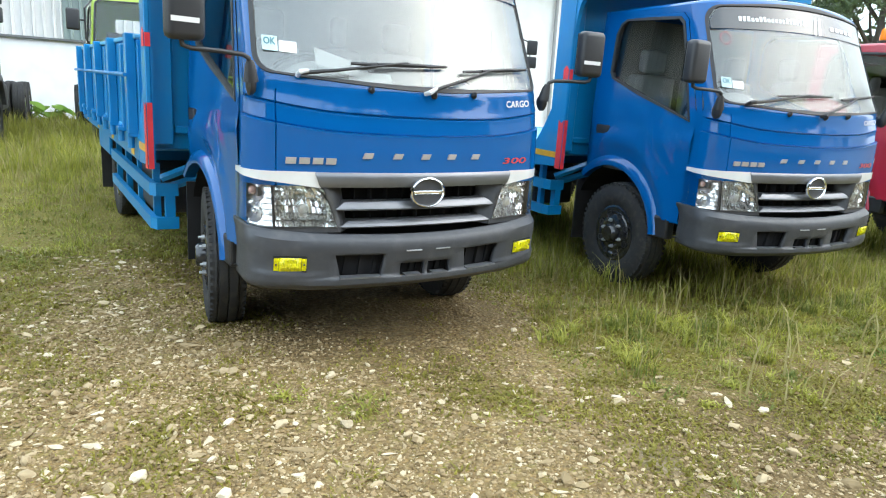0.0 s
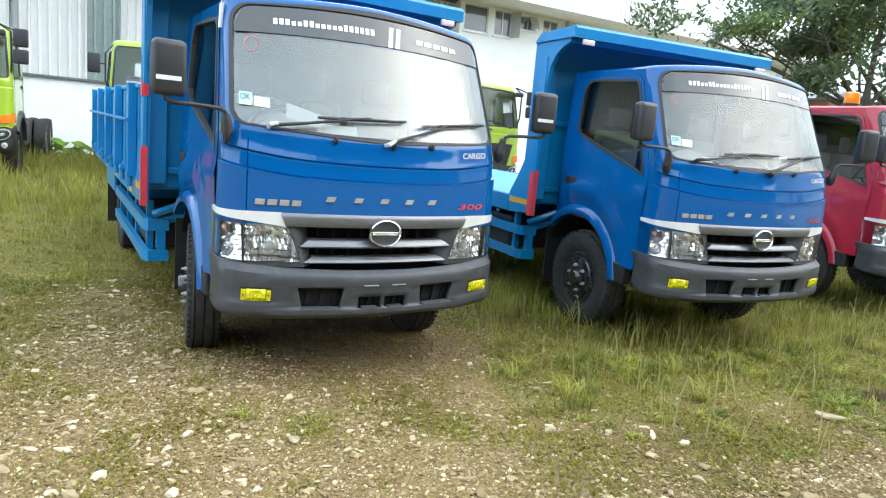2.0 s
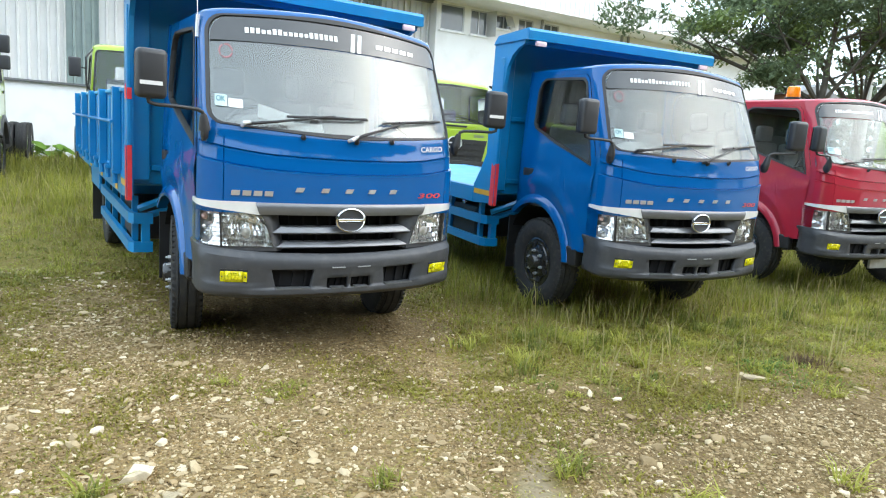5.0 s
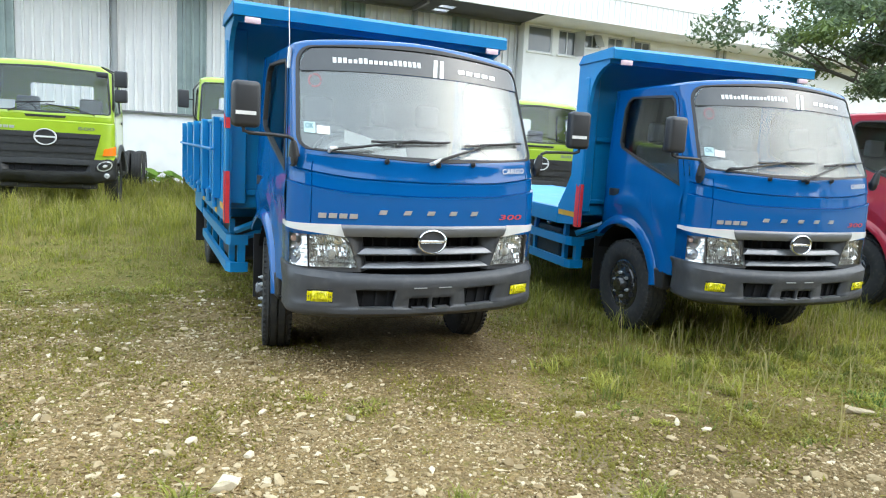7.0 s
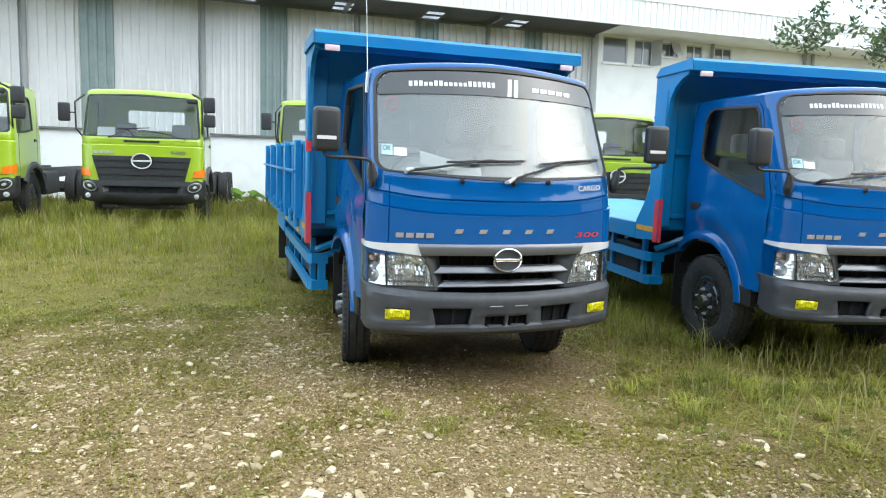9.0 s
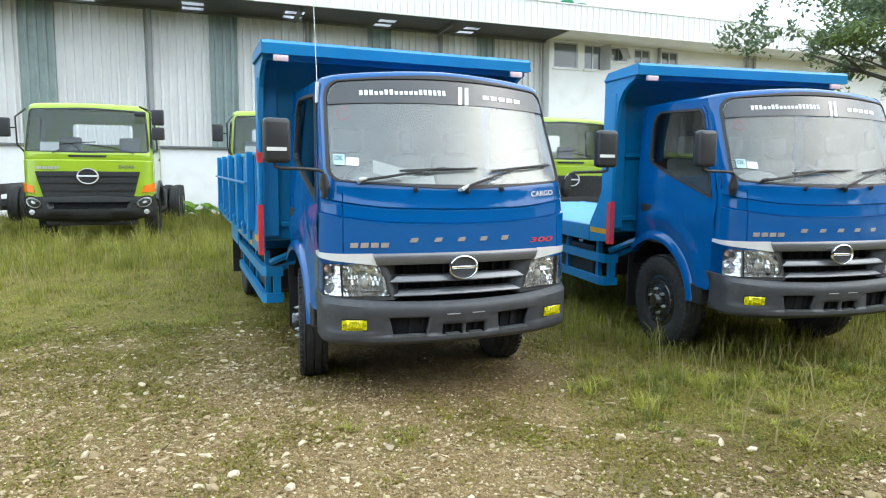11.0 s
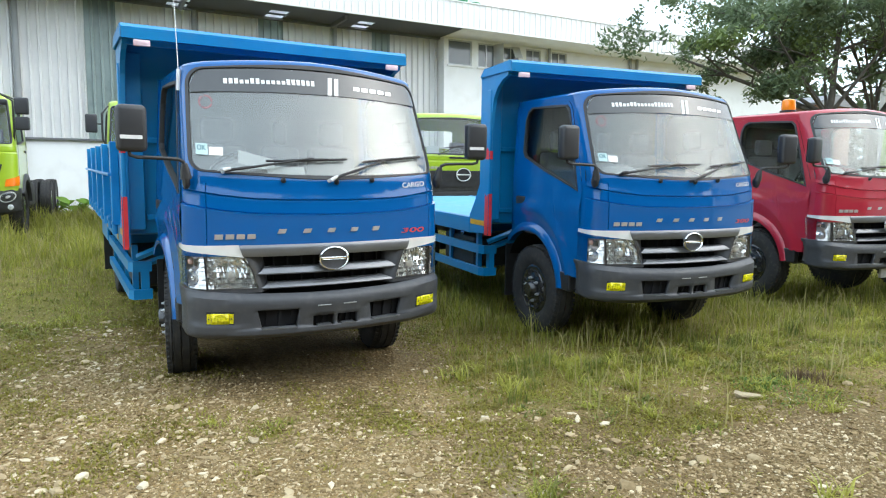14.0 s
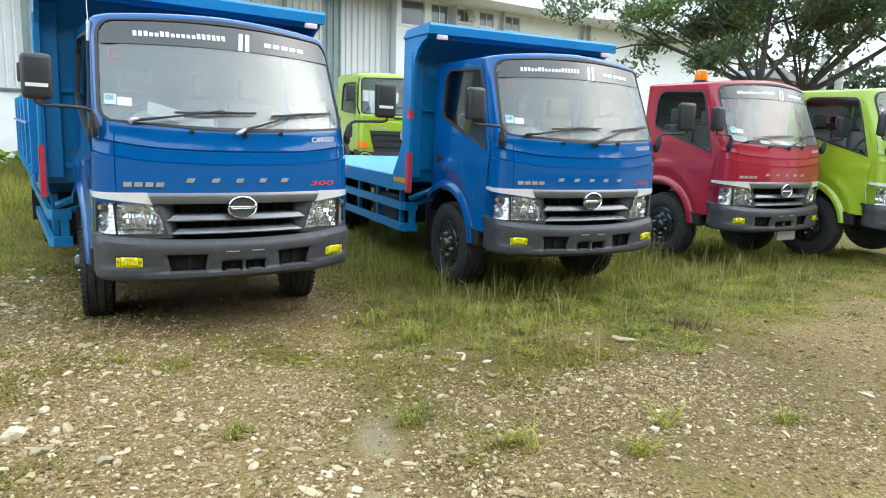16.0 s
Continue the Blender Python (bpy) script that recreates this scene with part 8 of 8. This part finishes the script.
# loose gravel too small to pick apart
shapes = [pebble(100 + k, 1) for k in range(8)]
ico = [(np.array(v), f) for v, f in shapes]
octa = (np.array([(1, 0, 0), (-1, 0, 0), (0, 1, 0), (0, -1, 0), (0, 0, 0.7), (0, 0, -0.4)]), [(0, 2, 4), (2, 1, 4), (1, 3, 4), (3, 0, 4), (2, 0, 5), (1, 2, 5), (3, 1, 5), (0, 3, 5)])
rg = np.random.default_rng(12)
vv, ff, cnt = [], [], 0
for k in range(240000):
    x, y = rg.uniform(-5.0, 9.0), rg.uniform(-4.0, 8.0)
    if rg.random() < max(step(-1.8, -4.6, x), step(6.0, 8.8, x), 0.75 * step(-0.5, -1.2, y), step(-2.5, -4.0, y)):
        continue
    g = turf(x, y)
    if rg.random() < g * (1.15 if x > 1.2 or y > 5.5 else 0.75) - 0.12:
        continue
    dens = 0.62 + 0.8 * noise.noise(Vector((x * 1.4, y * 1.4, 20)))
    if x > 2.6:
        dens = 0.30 + 1.6 * blob(x, y, 3.15, 0.95, 1.1, 0.55)
    dens *= (1 - 0.95 * min(1.0, 1.6 * blob(x, y, 1.72, 4.4, 1.15, 1.75))) * (1 - 0.35 * step(1.4, 2.2, x) * step(0.9, 1.6, y))
    if rg.random() > dens or (damp_and_shade(x, y)[0] > 0.08 and rg.random() < 0.85):
        continue
    s = 0.0045 + 0.015 * rg.random() ** 2.4 + (0.014 * rg.random() if rg.random() < 0.09 else 0)
    bv, bf = ico[rg.integers(8)] if s > 0.0125 else octa
    a = rg.uniform(0, 6.283)
    c, sn = math.cos(a), math.sin(a)
    jit = rg.uniform(0.7, 1.3, 3) * s
    q = bv * jit
    zz = ground_z(x, y) + s * 0.26
    i = cnt
    for w in q:
        vv.append((x + c * w[0] - sn * w[1], y + sn * w[0] + c * w[1], zz + w[2]))
    ff += [tuple(i + t for t in fc) for fc in bf]
    cnt += len(q)
# a denser bed of broken stone where the yard is bare
for k in range(105000):
    x, y = rg.uniform(-2.2, 4.4), rg.uniform(-0.3, 4.6)
    if rg.random() < 1.2 * turf(x, y) - 0.30 + 0.60 * step(1.5, 2.3, x) - 0.7 * blob(x, y, 3.15, 0.9, 1.2, 0.6) + 1.6 * blob(x, y, 1.75, 4.2, 1.2, 1.6) + (1.0 if damp_and_shade(x, y)[0] > 0.08 else 0.0) or rg.random() > 0.75 + 0.9 * noise.noise(Vector((x * 2.1, y * 2.1, 44.0))):
        continue
    s = 0.004 + 0.014 * rg.random() ** 2.2
    bv, bf = ico[rg.integers(8)] if s > 0.010 else octa
    a = rg.uniform(0, 6.283)
    c, sn = math.cos(a), math.sin(a)
    q = bv * (rg.uniform(0.6, 1.4, 3) * s)
    zz = ground_z(x, y) + s * 0.16
    for w in q:
        vv.append((x + c * w[0] - sn * w[1], y + sn * w[0] + c * w[1], zz + w[2]))
    ff += [tuple(cnt + t for t in fc) for fc in bf]
    cnt += len(q)
# fine grit between the stones
gx, gy = rg.uniform(-3.4, 4.8, 250000), rg.uniform(-0.7, 4.8, 250000)
for x, y in zip(gx, gy):
    if rg.random() < 0.42 + (0.7 if x > 1.2 else 0.4) * turf(x, y) - 0.5 * noise.noise(Vector((x * 2.3, y * 2.3, 31.0))):
        continue
    if rg.random() < max(step(-2.4, -3.4, x), step(4.0, 4.8, x), step(-0.2, -0.7, y), step(3.6, 4.6, y), 1.6 * blob(x, y, 1.75, 4.2, 1.3, 1.9)):
        continue
    if x > 2.4 and rg.random() < 0.45 - blob(x, y, 3.15, 1.05, 0.9, 0.5):
        continue
    s = 0.003 + 0.007 * rg.random() ** 1.8
    c, sn = s * math.cos(x * 977), s * math.sin(x * 977)
    zz = ground_z(x, y) + 0.0008
    vv += [(x + c, y + sn, zz), (x - c, y - sn, zz), (x - 0.8 * sn, y + 0.8 * c, zz), (x + 0.8 * sn, y - 0.8 * c, zz), (x + 0.3 * c, y, zz + 0.75 * s)]
    ff += [(cnt, cnt + 2, cnt + 4), (cnt + 2, cnt + 1, cnt + 4), (cnt + 1, cnt + 3, cnt + 4), (cnt + 3, cnt, cnt + 4)]
    cnt += 5
tagged(part("loose_gravel", mesh_of("loose_gravel", vv, ff), GRAVEL, None), "loose pale gravel over the yard", "gravel", kind="stuff")

# flat broken stones among the gravel
fv, ff2, cf = [], [], 0
for k in range(5200):
    x, y = rg.uniform(-2.6, 4.6), rg.uniform(0.0, 6.2)
    if turf(x, y) > 0.66 + 0.14 * step(3.0, 4.0, y) or damp_and_shade(x, y)[0] > 0.1 or blob(x, y, 1.75, 4.0, 1.2, 1.6) > 0.1 or (x > 1.7 and y > 1.6 and rg.random() < 0.6) or (x > 2.2 and rg.random() < 0.5):
        continue
    s = 0.013 + 0.030 * rg.random() ** 2.4
    bv, bf = ico[rg.integers(8)]
    a = rg.uniform(0, 6.283)
    c, sn = math.cos(a), math.sin(a)
    q = bv * (np.array((rg.uniform(0.8, 1.6), rg.uniform(0.6, 1.1), rg.uniform(0.35, 0.75))) * s)
    zz = ground_z(x, y) + s * 0.10
    for w in q:
        fv.append((x + c * w[0] - sn * w[1], y + sn * w[0] + c * w[1], zz + w[2]))
    ff2 += [tuple(cf + t for t in fc) for fc in bf]
    cf += len(q)
tagged(part("broken_stones", mesh_of("broken_stones", fv, ff2), STONE, None), "flat pale broken stones lying in the gravel", "stones", kind="stuff")

# stones that stand out, each its own piece of the ground
stone_meshes = []
for k in range(10):
    v, f = pebble(300 + k, 2)
    me = mesh_of("stone", v, f)
    me.materials.append(STONE)
    stone_meshes.append(me)
LIMESTONE = mat("pale_limestone", (0.40, 0.325, 0.215), 0.95, 0.0, 0.0, 0.2, 3, 0.5, 9, (0.30, 0.22, 0.12), 0.6, 0.1)
pale_meshes = []
for k in range(3):
    v, f = pebble(340 + k, 2)
    me = mesh_of("stone", v, f)
    me.materials.append(LIMESTONE)
    me.polygons.foreach_set("use_smooth", [True] * len(me.polygons))
    me.set_sharp_from_angle(angle=radians(38))
    pale_meshes.append(me)
KNOWN = [(0.33, 1.85, 0.088), (0.42, 1.60, 0.048), (4.05, 1.68, 0.085), (0.19, 1.67, 0.058), (0.17, 1.56, 0.056), (0.54, 1.81, 0.046), (0.21, 2.34, 0.042), (0.65, 1.37, 0.045), (0.42, 1.31, 0.036), (0.02, 1.63, 0.062),
         (0.11, 2.22, 0.052), (0.01, 1.47, 0.045), (1.07, 1.32, 0.045), (1.01, 2.40, 0.042), (0.37, 2.66, 0.036), (1.11, 1.18, 0.030), (0.32, 1.15, 0.040), (-0.51, 2.86, 0.050), (0.10, 3.22, 0.035), (0.46, 2.12, 0.040),
         (2.17, 0.30, 0.040), (2.29, 0.92, 0.036), (2.57, 1.18, 0.040), (2.73, 1.50, 0.045), (2.95, 1.12, 0.046), (3.20, 1.02, 0.040), (3.45, 0.86, 0.046), (2.60, 1.42, 0.040), (6.62, 2.79, 0.050), (5.41, 0.72, 0.050)]
rnd = random.Random(31)
spots = [(x, y, s, True) for x, y, s in KNOWN]
while len(spots) < 290:
    x, y = rnd.uniform(-2.0, 6.0), rnd.uniform(-0.4, 4.6)
    if x > 2.6 and rnd.random() > 0.12 + 1.3 * blob(x, y, 3.15, 1.05, 0.9, 0.4):
        continue
    if turf(x, y) > 0.6 or blob(x, y, 1.72, 4.4, 1.1, 1.6) > 0.2:
        continue
    spots.append((x, y, 0.016 + 0.030 * rnd.random() ** 2.0, False))
for k, (x, y, s, known) in enumerate(spots):
    ob = new("stone", pale_meshes[k % 3] if k in (1, 2, 4, 7, 13) else stone_meshes[rnd.randrange(10)])
    ob.parent = ground
    sq = (1.0, 1.0, 1.0) if k != 2 else (1.6, 0.55, 0.75)
    ob.matrix_world = Matrix.LocRotScale((x, y, ground_z(x, y) + s * 0.15), Euler((rnd.uniform(-0.2, 0.2), rnd.uniform(-0.2, 0.2), rnd.uniform(0, 6.28) if k != 2 else -0.5)), (s * sq[0], s * sq[1], s * sq[2]))
stick = bmesh.new()
tube(stick, [(2.46, 0.41, ground_z(2.46, 0.41) + 0.004), (2.465, 0.36, ground_z(2.46, 0.36) + 0.008), (2.455, 0.29, ground_z(2.46, 0.29) + 0.006), (2.44, 0.21, ground_z(2.44, 0.21) + 0.003)], [0.0035, 0.004, 0.003, 0.002], 6)
tagged(part("stick", stick, BARK, None), "thin dark stick lying on the gravel", "stick")
